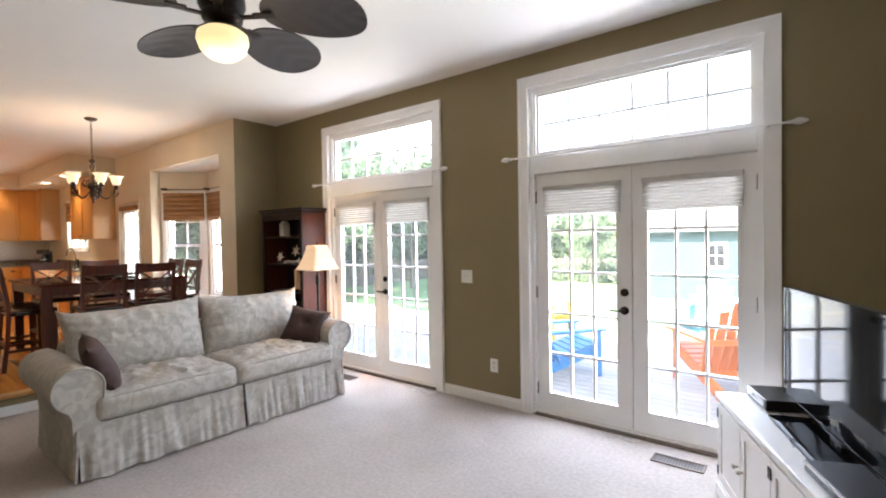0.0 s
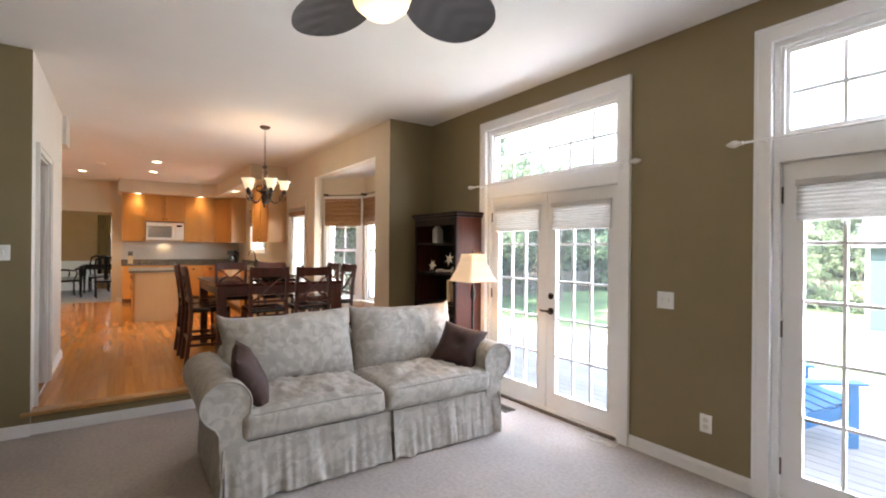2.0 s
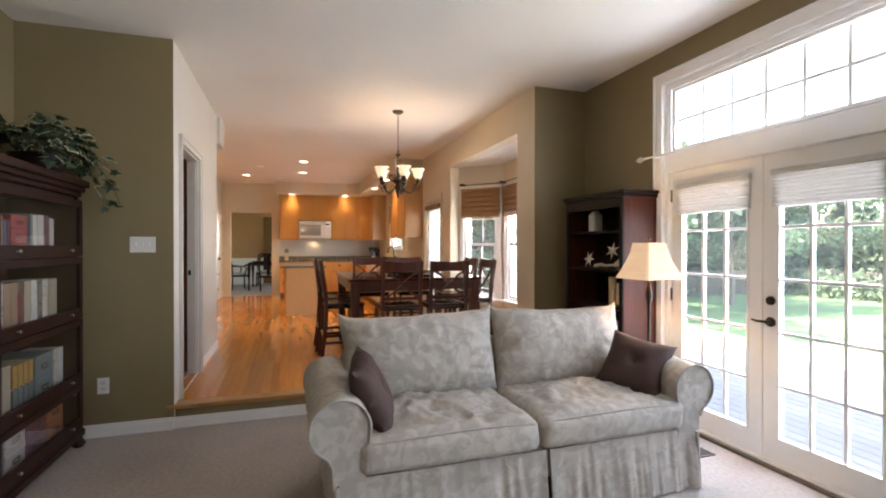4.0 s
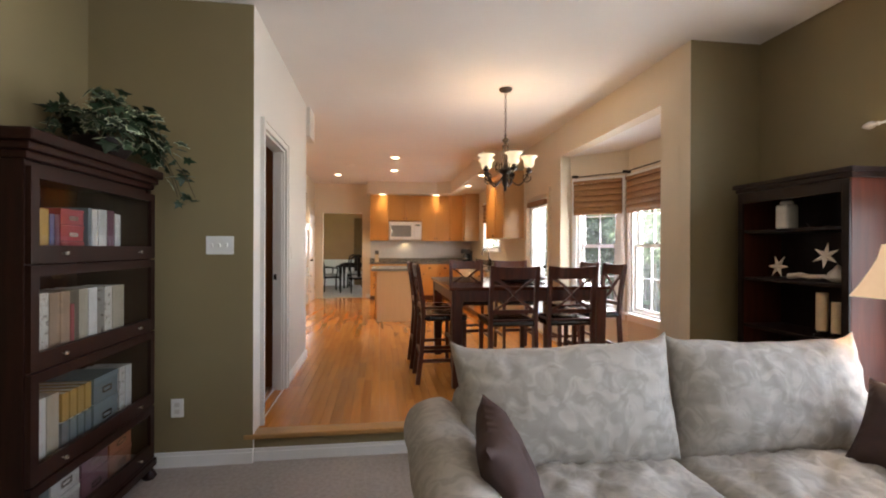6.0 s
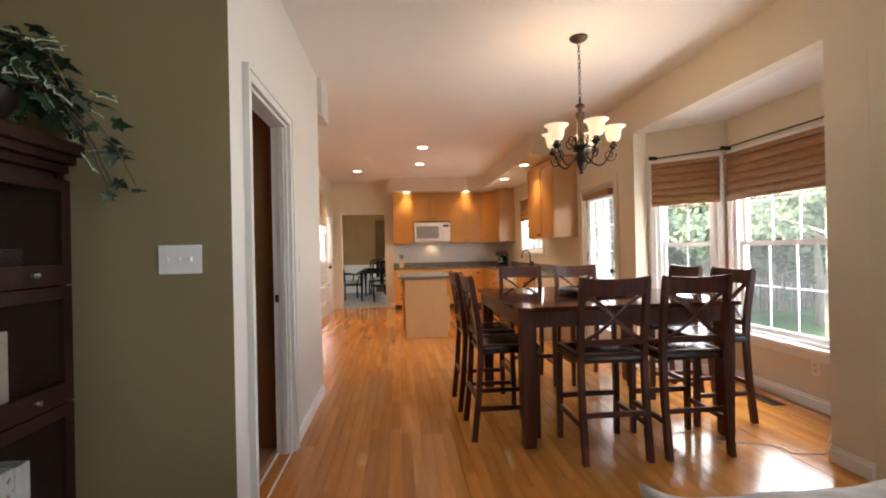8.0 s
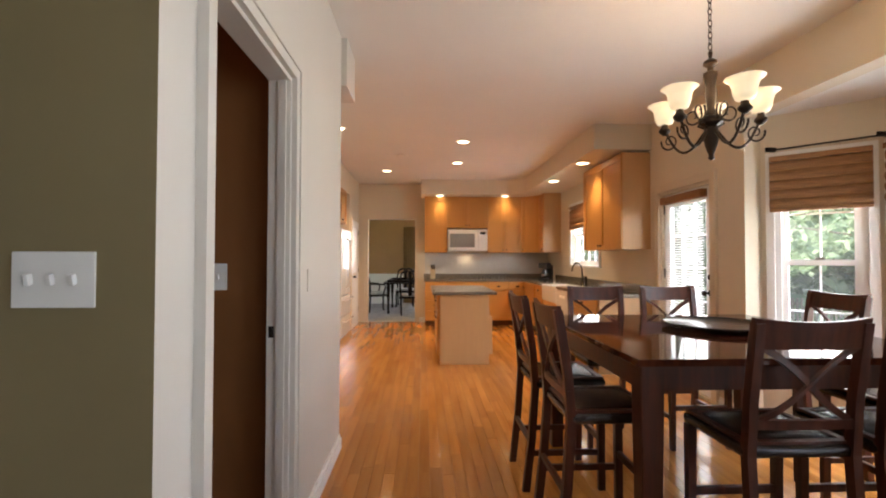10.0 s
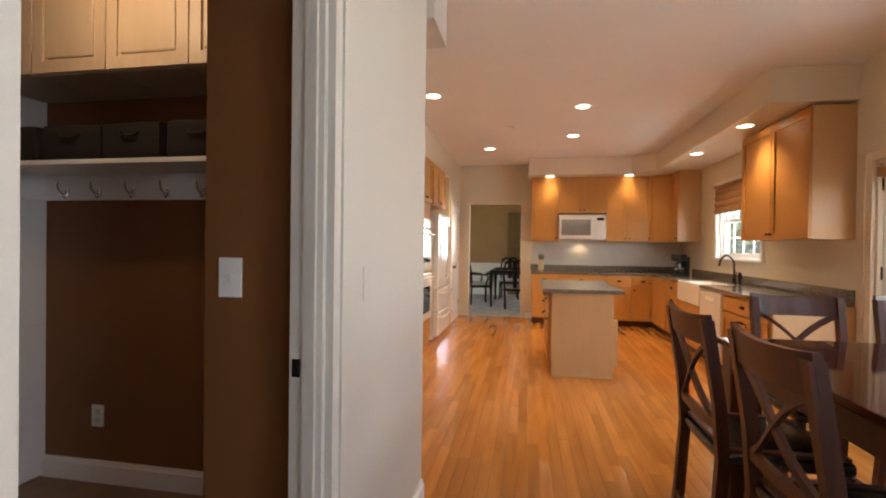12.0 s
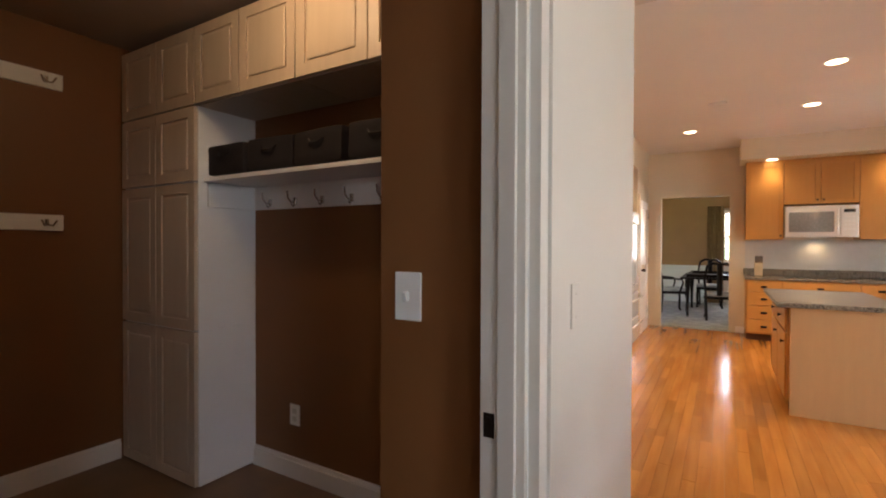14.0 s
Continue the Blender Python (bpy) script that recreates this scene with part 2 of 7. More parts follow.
M = {
    "olive": mat("olive_paint", (0.245, 0.192, 0.098), (0.228, 0.178, 0.089), 3, 0.62, 0.06, 260, wear=0.05),
    "cream": mat("cream_paint", (0.72, 0.635, 0.50), (0.70, 0.61, 0.475), 3, 0.6, 0.06, 260, wear=0.04),
    "offwhite": mat("off_white_paint", (0.645, 0.605, 0.55), (0.63, 0.59, 0.535), 3, 0.6, 0.06, 260, wear=0.04),
    "fanblade": mat("dark_leaf_blade", (0.015, 0.011, 0.010), (0.010, 0.007, 0.006), 6, 0.5, 0.2, 50, stretch=(1, 8, 8)),
    "brown": mat("brown_paint", (0.21, 0.085, 0.0265), (0.195, 0.078, 0.024), 3, 0.55, 0.06, 260, wear=0.05),
    "gold": mat("gold_paint", (0.44, 0.245, 0.115), (0.41, 0.225, 0.105), 3, 0.6, 0.05, 260),
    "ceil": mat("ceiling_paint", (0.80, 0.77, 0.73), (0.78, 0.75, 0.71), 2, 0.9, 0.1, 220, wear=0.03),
    # darker than the other ceilings: the mudroom's shade is in this base colour
    "mudceil_shade": mat("mudroom_ceiling_shade", (0.42, 0.33, 0.26), (0.40, 0.31, 0.24), 2, 0.9, 0.1, 220),
    "white": mat("white_paint", (0.85, 0.84, 0.825), (0.83, 0.82, 0.805), 4, 0.35, 0.03, 90, wear=0.04),
    "plastic": mat("white_plastic", (0.82, 0.81, 0.78), (0.80, 0.79, 0.76), 8, 0.3),
    "carpet": mat("carpet_pile", (0.50, 0.445, 0.405), (0.39, 0.342, 0.308), 38, 0.95, 0.8, 120, detail=8, wear=0.2, sharp=(0.25, 0.65)),
    "oak": mat("oak_strip", (0.575, 0.245, 0.056), (0.445, 0.17, 0.034), 2.2, 0.17, 0.02, 30, stretch=(0.8, 9, 6), vary=0.16, coat=0.14, spec=0.4, wear=0.06),
    "oak_far": mat("oak_strip_joined", (0.575, 0.245, 0.056), (0.445, 0.17, 0.034), 2.2, 0.17, 0.02, 30, stretch=(0.8, 9, 6), vary=0.16, island=True, coat=0.14, spec=0.4, wear=0.06),
    "nosing": mat("oak_nosing", (0.50, 0.27, 0.09), (0.36, 0.18, 0.06), 6, 0.3, 0.05, 30, stretch=(12, 1, 6), coat=0.2),
    "maple": mat("maple_cabinet", (0.56, 0.27, 0.07), (0.53, 0.253, 0.065), 4, 0.4, 0.03, 40, stretch=(7, 7, 0.8), coat=0.06, spec=0.35, wear=0.07, vary=0.05),
    "maple_pale": mat("maple_panel", (0.59, 0.355, 0.16), (0.565, 0.335, 0.148), 4, 0.4, 0.02, 40, stretch=(6, 6, 0.8), wear=0.05),
    "bleached": mat("bleached_cabinet", (0.62, 0.50, 0.37), (0.57, 0.455, 0.33), 4, 0.42, 0.03, 40, stretch=(6, 6, 0.7), wear=0.06),
    "cherry": mat("dark_cherry", (0.026, 0.007, 0.004), (0.013, 0.0038, 0.0026), 4, 0.42, 0.04, 40, stretch=(8, 8, 0.8), coat=0.0, spec=0.18, wear=0.15),
    "chairwood": mat("cherry_chair_wood", (0.10, 0.024, 0.010), (0.042, 0.011, 0.006), 4, 0.38, 0.04, 40, stretch=(8, 8, 0.8), coat=0.08, spec=0.35, wear=0.15),
    "tabletop": mat("cherry_tabletop", (0.10, 0.025, 0.011), (0.045, 0.012, 0.007), 4, 0.05, 0.006, 30, stretch=(1, 9, 4), coat=0.0, spec=0.17, wear=0.12),
    "espresso": mat("espresso_wood", (0.014, 0.007, 0.0055), (0.008, 0.004, 0.0035), 4, 0.42, 0.04, 40, stretch=(8, 8, 0.8), coat=0.0, spec=0.2),
    "mahogany": mat("mahogany_side", (0.085, 0.022, 0.011), (0.055, 0.013, 0.007), 4, 0.45, 0.04, 40, stretch=(8, 8, 0.8), coat=0.0, spec=0.22),
    "leather": mat("dark_leather", (0.022, 0.014, 0.012), (0.014, 0.009, 0.008), 12, 0.22, 0.15, 90),
    "bronze": mat("oiled_bronze", (0.030, 0.020, 0.014), (0.015, 0.010, 0.008), 15, 0.38, 0.1, 60, metal=0.7),
    "iron": mat("wrought_iron", (0.055, 0.035, 0.024), (0.028, 0.018, 0.013), 18, 0.42, 0.15, 70, metal=0.6),
    "chrome": mat("brushed_steel", (0.62, 0.60, 0.57), (0.55, 0.53, 0.50), 20, 0.25, metal=1.0),
    "granite": mat("speckled_granite", (0.30, 0.26, 0.20), (0.075, 0.062, 0.05), 95, 0.14, 0.0, detail=8, sharp=(0.38, 0.62), coat=0.3),
    "greyglass": mat("microwave_glass", (0.30, 0.30, 0.29), (0.22, 0.22, 0.21), 40, 0.12, coat=0.4, wear=0.02),
    "toekick": mat("brown_toe_kick", (0.10, 0.042, 0.018), (0.075, 0.03, 0.013), 6, 0.6, 0.05, 60),
    "appliance": mat("white_enamel", (0.80, 0.78, 0.74), (0.78, 0.76, 0.72), 3, 0.2, coat=0.3, wear=0.02),
    "black": mat("black_plastic", (0.014, 0.014, 0.015), (0.010, 0.010, 0.011), 10, 0.3),
    "susan": mat("black_lacquer", (0.016, 0.014, 0.014), (0.011, 0.010, 0.010), 10, 0.22, 0.0, spec=0.3),
    "screen": mat("black_screen", (0.006, 0.006, 0.007), (0.005, 0.005, 0.006), 4, 0.05, spec=0.04, wear=0.0),
    "darkglass": mat("oven_glass", (0.02, 0.02, 0.021), (0.016, 0.016, 0.017), 4, 0.06, coat=0.5),
    "damask": mat("damask_slipcover", (0.475, 0.44, 0.39), (0.375, 0.343, 0.30), 12, 0.66, 0.3, 420, detail=2.5, sharp=(0.42, 0.58), wear=0.05, fold=0.16, twist=1.4),
    "piping": mat("slipcover_piping", (0.43, 0.395, 0.345), None, 30, 0.8, 0.2, 300),
    "brownfab": mat("dark_brown_fabric", (0.06, 0.027, 0.021), (0.042, 0.018, 0.014), 40, 0.75, 0.3, 300),
    "bin": mat("dark_fabric_bin", (0.017, 0.0115, 0.011), (0.011, 0.0075, 0.007), 40, 0.85, 0.3, 300),
    "bamboo": mat("woven_bamboo", (0.42, 0.215, 0.082), (0.20, 0.088, 0.033), 9, 0.6, 0.3, 60, stretch=(1.2, 1.2, 28), detail=6, wear=0.12, vary=0.12),
    "lightshade": mat("woven_white_shade", (0.78, 0.76, 0.73), (0.62, 0.60, 0.57), 8, 0.8, 0.3, 60, stretch=(1.5, 1.5, 40), detail=6, leaf=0.3),
    "ivy": mat("ivy_leaf", (0.036, 0.066, 0.028), (0.018, 0.038, 0.017), 25, 0.45, 0.1, 60, vary=0.4),
    "ivy_pale": mat("variegated_leaf", (0.58, 0.60, 0.44), (0.34, 0.40, 0.24), 30, 0.45, 0.1, 60, vary=0.3),
    "stem": mat("vine_stem", (0.09, 0.065, 0.03), None, 25, 0.7),
    "lawn": mat("lawn_grass", (0.16, 0.235, 0.09), (0.10, 0.165, 0.055), 14, 0.9, 0.6, 60, detail=8, wear=0.25),
    "deckwood": mat("sun_bleached_deck", (0.36, 0.305, 0.26), (0.28, 0.235, 0.20), 6, 0.75, 0.15, 40, stretch=(1, 10, 4), vary=0.12),
    "leafgreen": mat("tree_leaf", (0.20, 0.255, 0.15), (0.15, 0.20, 0.11), 3, 0.6, vary=0.35, island=True, leaf=0.5),
    "bark": mat("tree_bark", (0.26, 0.21, 0.17), (0.17, 0.13, 0.10), 10, 0.9, 0.7, 30, stretch=(4, 4, 0.7)),
    "fencewood": mat("weathered_fence", (0.25, 0.20, 0.15), (0.16, 0.125, 0.095), 6, 0.85, 0.2, 40, stretch=(6, 6, 0.8), vary=0.15),
    "shedblue": mat("blue_siding", (0.034, 0.068, 0.074), (0.03, 0.06, 0.066), 5, 0.7, 0.1, 60),
    "shingle": mat("grey_shingles", (0.12, 0.12, 0.12), (0.07, 0.07, 0.07), 14, 0.9, 0.5, 50),
    "siding": mat("pale_siding", (0.55, 0.52, 0.46), None, 4, 0.7, 0.05, 60),
    "ad_blue": mat("blue_painted_wood", (0.018, 0.16, 0.36), (0.015, 0.14, 0.32), 8, 0.45, 0.05, 60),
    "ad_orange": mat("orange_painted_wood", (0.60, 0.13, 0.008), (0.54, 0.115, 0.007), 8, 0.45, 0.05, 60),
    "ad_yellow": mat("yellow_painted_wood", (0.60, 0.45, 0.05), (0.54, 0.40, 0.045), 8, 0.45, 0.05, 60),
    "ad_aqua": mat("aqua_painted_wood", (0.12, 0.38, 0.46), (0.10, 0.34, 0.41), 8, 0.45, 0.05, 60),
    "glass": glass_mat("clear_glass"),
    # slight white veil puts the washed-out glare of daylight into the panes
    "windowglass": glass_mat("veiled_window_glass", veil=0.007),
    "frosted": mat("alabaster_glass", (1.0, 0.83, 0.55), (1.0, 0.74, 0.42), 9, 0.4, emit=0.055),
    "globe": mat("frosted_globe", (1.0, 0.80, 0.42), (1.0, 0.74, 0.36), 5, 0.4, emit=0.062),
    "lampshade": mat("cream_lampshade", (0.86, 0.61, 0.39), (0.83, 0.57, 0.35), 30, 0.8, 0.1, 200, emit=0.042),
    "can_glow": mat("recessed_lamp", (1.0, 0.80, 0.52), (1.0, 0.80, 0.52), 2, 0.5, emit=1.0),
    "white_cer": mat("white_ceramic", (0.75, 0.72, 0.67), None, 12, 0.25),
    "shellwhite": mat("sea_shell", (0.72, 0.64, 0.54), (0.55, 0.45, 0.35), 20, 0.6, 0.3, 60),
    "candle": mat("cream_candle", (0.75, 0.58, 0.36), None, 10, 0.5),
    "rug": mat("pale_rug", (0.38, 0.38, 0.38), (0.50, 0.49, 0.48), 6, 0.95, 0.4, 120, sharp=(0.45, 0.55)),
    "curtain": mat("tan_curtain", (0.36, 0.24, 0.12), (0.30, 0.19, 0.09), 10, 0.8, 0.2, 200),
    "tilefloor": mat("mudroom_floor", (0.24, 0.145, 0.085), (0.18, 0.11, 0.065), 5, 0.5, 0.1, 60),
    "backsplash": mat("pale_backsplash", (0.62, 0.60, 0.55), (0.58, 0.56, 0.51), 14, 0.35, 0.05, 60),
    "cable": mat("white_cable", (0.75, 0.73, 0.70), None, 10, 0.4),
    "vent": mat("bronze_vent", (0.16, 0.12, 0.09), (0.11, 0.085, 0.065), 20, 0.5, metal=0.3),
}
BOOKS = [mat("book_cloth_" + n, tuple(0.62 * k for k in c), None, 20, 0.6, 0.1, 120, vary=0.15) for n, c in (
    ("cream", (0.46, 0.40, 0.30)), ("red", (0.42, 0.05, 0.06)), ("ochre", (0.50, 0.30, 0.06)), ("blue", (0.12, 0.15, 0.34)),
    ("white", (0.70, 0.68, 0.64)), ("slate", (0.17, 0.22, 0.24)), ("rust", (0.42, 0.13, 0.05)), ("plum", (0.16, 0.04, 0.08)), ("dark", (0.05, 0.035, 0.03)))]
PAPER = mat("floral_paper", (0.42, 0.39, 0.34), (0.15, 0.12, 0.10), 40, 0.7, sharp=(0.36, 0.44), detail=3)


# ---- geometry helpers ----
def bx(bm, x0, x1, y0, y1, z0, z1, bevel=0.0):
    v = [bm.verts.new((x, y, z)) for x in (x0, x1) for y in (y0, y1) for z in (z0, z1)]
    fs = [bm.faces.new([v[i] for i in q]) for q in ((0, 1, 3, 2), (4, 6, 7, 5), (0, 4, 5, 1), (2, 3, 7, 6), (0, 2, 6, 4), (1, 5, 7, 3))]
    if bevel:
        bmesh.ops.bevel(bm, geom=list({e for f in fs for e in f.edges}), offset=bevel, segments=2, profile=0.6, affect="EDGES")
    return v


def box(*a, bevel=0.0):
    bm = bmesh.new()
    bx(bm, *a, bevel=bevel)
    return bm


def boxes(rows, bevel=0.0):
    bm = bmesh.new()
    for r in rows:
        bx(bm, *r, bevel=bevel)
    return bm


def lathe(profile, seg=28, bm=None, cx=0, cy=0, cap=True):
    bm = bm or bmesh.new()
    rings = [[bm.verts.new((cx + max(r, 1e-4) * math.cos(2 * math.pi * i / seg), cy + max(r, 1e-4) * math.sin(2 * math.pi * i / seg), z)) for i in range(seg)] for r, z in profile]
    for a, b in zip(rings, rings[1:]):
        for i in range(seg):
            bm.faces.new((a[i], a[(i + 1) % seg], b[(i + 1) % seg], b[i]))
    for ring in (rings[0], rings[-1]) if cap else ():
        bm.faces.new(ring if ring is rings[-1] else ring[::-1])
    return bm


def tube(points, r, seg=8, bm=None, taper=1.0):
    bm = bm or bmesh.new()
    pts = [Vector(p) for p in points]
    rings = []
    side = None
    for i, p in enumerate(pts):
        d = (pts[min(i + 1, len(pts) - 1)] - pts[max(i - 1, 0)]).normalized()
        if side is None:
            side = d.orthogonal().normalized()
        side = (side - d * side.dot(d)).normalized()
        up = d.cross(side)
        rr = r * (1 + (taper - 1) * i / max(1, len(pts) - 1))
        rings.append([bm.verts.new(p + (side * math.cos(2 * math.pi * k / seg) + up * math.sin(2 * math.pi * k / seg)) * rr) for k in range(seg)])
    for a, b in zip(rings, rings[1:]):
        for k in range(seg):
            bm.faces.new((a[k], a[(k + 1) % seg], b[(k + 1) % seg], b[k]))
    bm.faces.new(rings[0][::-1])
    bm.faces.new(rings[-1])
    return bm


def soft_box(w, d, h, r, cuts=9, puff=0.0, wrinkle=0.0, seed=0, freq=7.0):
    """Rounded, slightly swollen upholstery block centred on the origin."""
    bm = bmesh.new()
    bmesh.ops.create_cube(bm, size=1)
    bmesh.ops.subdivide_edges(bm, edges=bm.edges[:], cuts=cuts, use_grid_fill=True)
    half = Vector((w / 2, d / 2, h / 2))
    for v in bm.verts:
        u = v.co * 2
        p = Vector((u.x * half.x, u.y * half.y, u.z * half.z))
        inner = Vector([max(-(a - r), min(a - r, c)) for a, c in zip(half, p)])
        k = p - inner
        if k.length > 1e-6:
            p = inner + k.normalized() * r
        if puff:
            p.z += puff * (1 - u.x ** 2) * (1 - u.y ** 2) * (1 if u.z > 0 else -0.3) * abs(u.z)
            p.y += puff * 0.5 * (1 - u.x ** 2) * (1 - u.z ** 2) * u.y
        if wrinkle:
            n = noise.noise(Vector((p.x * freq + seed, p.y * freq * 0.5, p.z * freq))) + 0.5 * noise.noise(Vector((p.x * freq * 2.4 + seed, p.y * freq, p.z * freq * 2)))
            p += p.normalized() * n * wrinkle
        v.co = p
    return bm


def shift(bm, m):
    bmesh.ops.transform(bm, matrix=m, verts=bm.verts[:])
    return bm


def mesh_of(name, bm, material, smooth=None):
    me = bpy.data.meshes.new(name)
    bmesh.ops.recalc_face_normals(bm, faces=bm.faces[:])
    if smooth is not None:
        for f in bm.faces:
            f.smooth = True
        for e in bm.edges:
            e.smooth = len(e.link_faces) != 2 or e.calc_face_angle(0) < radians(smooth)
    bm.to_mesh(me)
    bm.free()
    for x in (material if isinstance(material, (list, tuple)) else [material]):
        me.materials.append(x)
    return me


def part(name, bm, material, parent, label="", smooth=None):
    """One mesh object under a thing or a part."""
    me = bm if isinstance(bm, bpy.types.Mesh) else mesh_of(name, bm, material, smooth)
    ob = new(name, me)
    ob.parent = parent
    return tagged(ob, label)


def thing(name, label, category, m=None, group="", kind=""):
    ob = new(name)
    ob.empty_display_size = 0.1
    ob.matrix_world = m or Matrix()
    return tagged(ob, label, category, group, kind)


def solid(name, bm, material, label, category, group="", kind="", m=None, smooth=None):
    """A thing that is one mesh."""
    ob = new(name, mesh_of(name, bm, material, smooth))
    if m:
        ob.matrix_world = m
    return tagged(ob, label, category, group, kind)


def wall(name, axis, a, b, u0, u1, z0, z1, holes, front, back, edge, label):
    """A wall from a to b across, u0 to u1 along and z0 to z1 up, with holes (u0, u1, z0, z1). front: the paint on its low side."""
    us = sorted({u0, u1, *[h[0] for h in holes], *[h[1] for h in holes]})
    zs = sorted({z0, z1, *[h[2] for h in holes], *[h[3] for h in holes]})
    full = {(i, j): not any(h[0] < (us[i] + us[i + 1]) / 2 < h[1] and h[2] < (zs[j] + zs[j + 1]) / 2 < h[3] for h in holes) for i in range(len(us) - 1) for j in range(len(zs) - 1)}
    bm = bmesh.new()

    def quad(pts, k):
        f = bm.faces.new([bm.verts.new((u, w, z) if axis == "x" else (w, u, z)) for u, w, z in pts])
        f.material_index = k

    for (i, j), on in full.items():
        if not on:
            continue
        p, q, r, s = us[i], us[i + 1], zs[j], zs[j + 1]
        quad([(p, a, r), (q, a, r), (q, a, s), (p, a, s)], 0)
        quad([(q, b, r), (p, b, r), (p, b, s), (q, b, s)], 1)
        for di, dj, pts in ((-1, 0, [(p, a, r), (p, a, s), (p, b, s), (p, b, r)]), (1, 0, [(q, b, r), (q, b, s), (q, a, s), (q, a, r)]),
                            (0, -1, [(p, b, r), (q, b, r), (q, a, r), (p, a, r)]), (0, 1, [(p, a, s), (q, a, s), (q, b, s), (p, b, s)])):
            if not full.get((i + di, j + dj)):
                quad(pts, 2)
    bmesh.ops.remove_doubles(bm, verts=bm.verts[:], dist=1e-5)
    return solid(name, bm, [front, back, edge], label, "wall", kind="structure")


# ---- plan ----
H = 3.075          # ceiling
K = 0.18           # dining and kitchen floor
WY = 3.86          # window wall of the living room
BY = 3.26          # bay and kitchen window wall
CX = -6.60         # short wall at the corner
SX = -6.56         # face of the step
HB = -0.08          # its back in the mudroom
HY = 0.02          # face of the white wall by the mudroom
DX = -8.81         # end of the short white wall
FX = -15.35        # far kitchen wall
LY = -0.75         # appliance wall of the kitchen
DOORS = [(-5.505, -3.855), (-2.815, -1.15)]
BAY = (-9.235, -6.99, 2.68)
KDOOR = (-10.62, -9.68, 2.24)
KWIN = (-13.72, -12.42, 1.40, 2.42)
OX = -6.535                       # face of the olive wall beside the step
MUD = (-7.585, -6.775, 2.31)
DIN = (-0.55, 0.43, 2.33)

wall("wall_north", "x", WY, WY + 0.16, CX - 0.13, 1.2, 0, H, [(a, b, 0, 2.79) for a, b in DOORS], M["olive"], M["siding"], M["white"], "olive green painted wall with two french door openings")
wall("wall_jog", "y", CX - 0.13, CX, BY, WY, 0, H, [], M["cream"], M["olive"], M["cream"], "short olive green wall at the corner")
wall("wall_bay", "x", BY, BY + 0.14, FX, CX - 0.131, K - 0.05, H, [(BAY[0], BAY[1], K - 0.05, BAY[2]), (KDOOR[0], KDOOR[1], K, KDOOR[2]), KWIN], M["cream"], M["siding"], M["cream"], "cream painted wall with bay, door and window openings")
wall("wall_hall", "x", HB, HY, DX, CX - 0.12, K - 0.05, H, [(MUD[0], MUD[1], K, MUD[2])], M["brown"], M["offwhite"], M["white"], "off-white wall with a doorway to the mudroom")
wall("wall_olive", "y", CX - 0.12, OX, -3.1, HY, 0, H, [], M["brown"], M["olive"], M["offwhite"], "olive green wall beside the step")
wall("wall_south", "x", -1.15, -1.0, CX, 1.2, 0, H, [], M["olive"], M["olive"], M["olive"], "olive green wall behind the bookcase")
wall("wall_east", "y", 1.2, 1.35, -1.15, WY + 0.16, 0, H, [], M["olive"], M["olive"], M["olive"], "olive green wall that closes the living room")
wall("wall_mudroom_back", "y", DX, -8.60, -3.1, HB, K - 0.05, H, [], M["cream"], M["brown"], M["brown"], "brown wall at the back of the mudroom")
wall("wall_mudroom_side", "x", -3.1, -2.95, DX, CX - 0.12, K - 0.05, H, [], M["brown"], M["brown"], M["brown"], "dark brown mudroom side wall")
wall("wall_mudroom_stub", "y", -8.60, -7.67, -0.42, HB, K, H, [], M["brown"], M["brown"], M["brown"], "brown wall return beside the doorway")
wall("wall_kitchen_left", "x", LY - 0.72, LY - 0.62, FX, DX, K - 0.05, H, [], M["cream"], M["cream"], M["cream"], "cream wall behind the appliances")
wall("wall_pantry", "x", LY - 0.61, LY, FX, -14.15, K, H, [], M["cream"], M["cream"], M["cream"], "cream pantry wall beside the refrigerator")
wall("wall_oven_end", "x", LY - 0.61, LY, -11.80, -11.66, K, H, [], M["cream"], M["cream"], M["cream"], "cream wall end beside the ovens")
wall("wall_far", "y", FX - 0.14, FX, LY - 0.72, BY, K - 0.05, H, [(DIN[0], DIN[1], K - 0.05, DIN[2])], M["gold"], M["cream"], M["cream"], "cream far wall with an opening to the dining room")
solid("header", box(-9.19, DX - 0.001, LY - 0.62, 0.06, 2.735, H), M["offwhite"], "off-white dropped header over the kitchen passage", "header", kind="structure")
solid("soffit_far", box(FX, -14.72, 0.56, BY, 2.78, H), M["cream"], "cream soffit above the far wall cabinets", "soffit", kind="structure")
solid("soffit_right", box(-14.72, -10.80, 2.58, BY, 2.78, H), M["cream"], "cream soffit above the sink wall", "soffit", kind="structure")
bm = bmesh.new()
tri = [(-14.719, 2.27), (-14.719, 2.579), (-14.41, 2.579)]
lo, hi = [bm.verts.new((x, y, 2.781)) for x, y in tri], [bm.verts.new((x, y, H - 0.001)) for x, y in tri]
bm.faces.new(lo)
bm.faces.new(hi[::-1])
for k in range(3):
    bm.faces.new((lo[k], hi[k], hi[(k + 1) % 3], lo[(k + 1) % 3]))
solid("soffit_corner", bm, M["cream"], "cream angled corner of the kitchen soffit", "soffit", kind="structure")
solid("soffit_left", box(-14.15, -11.80, LY - 0.61, LY, 2.68, H), M["cream"], "cream soffit above the refrigerator cabinets", "soffit", kind="structure")
solid("ceiling", box(FX - 0.14, 1.35, LY - 0.72, WY + 0.16, H, H + 0.14), M["ceil"], "smooth white painted ceiling", "ceiling", kind="structure")
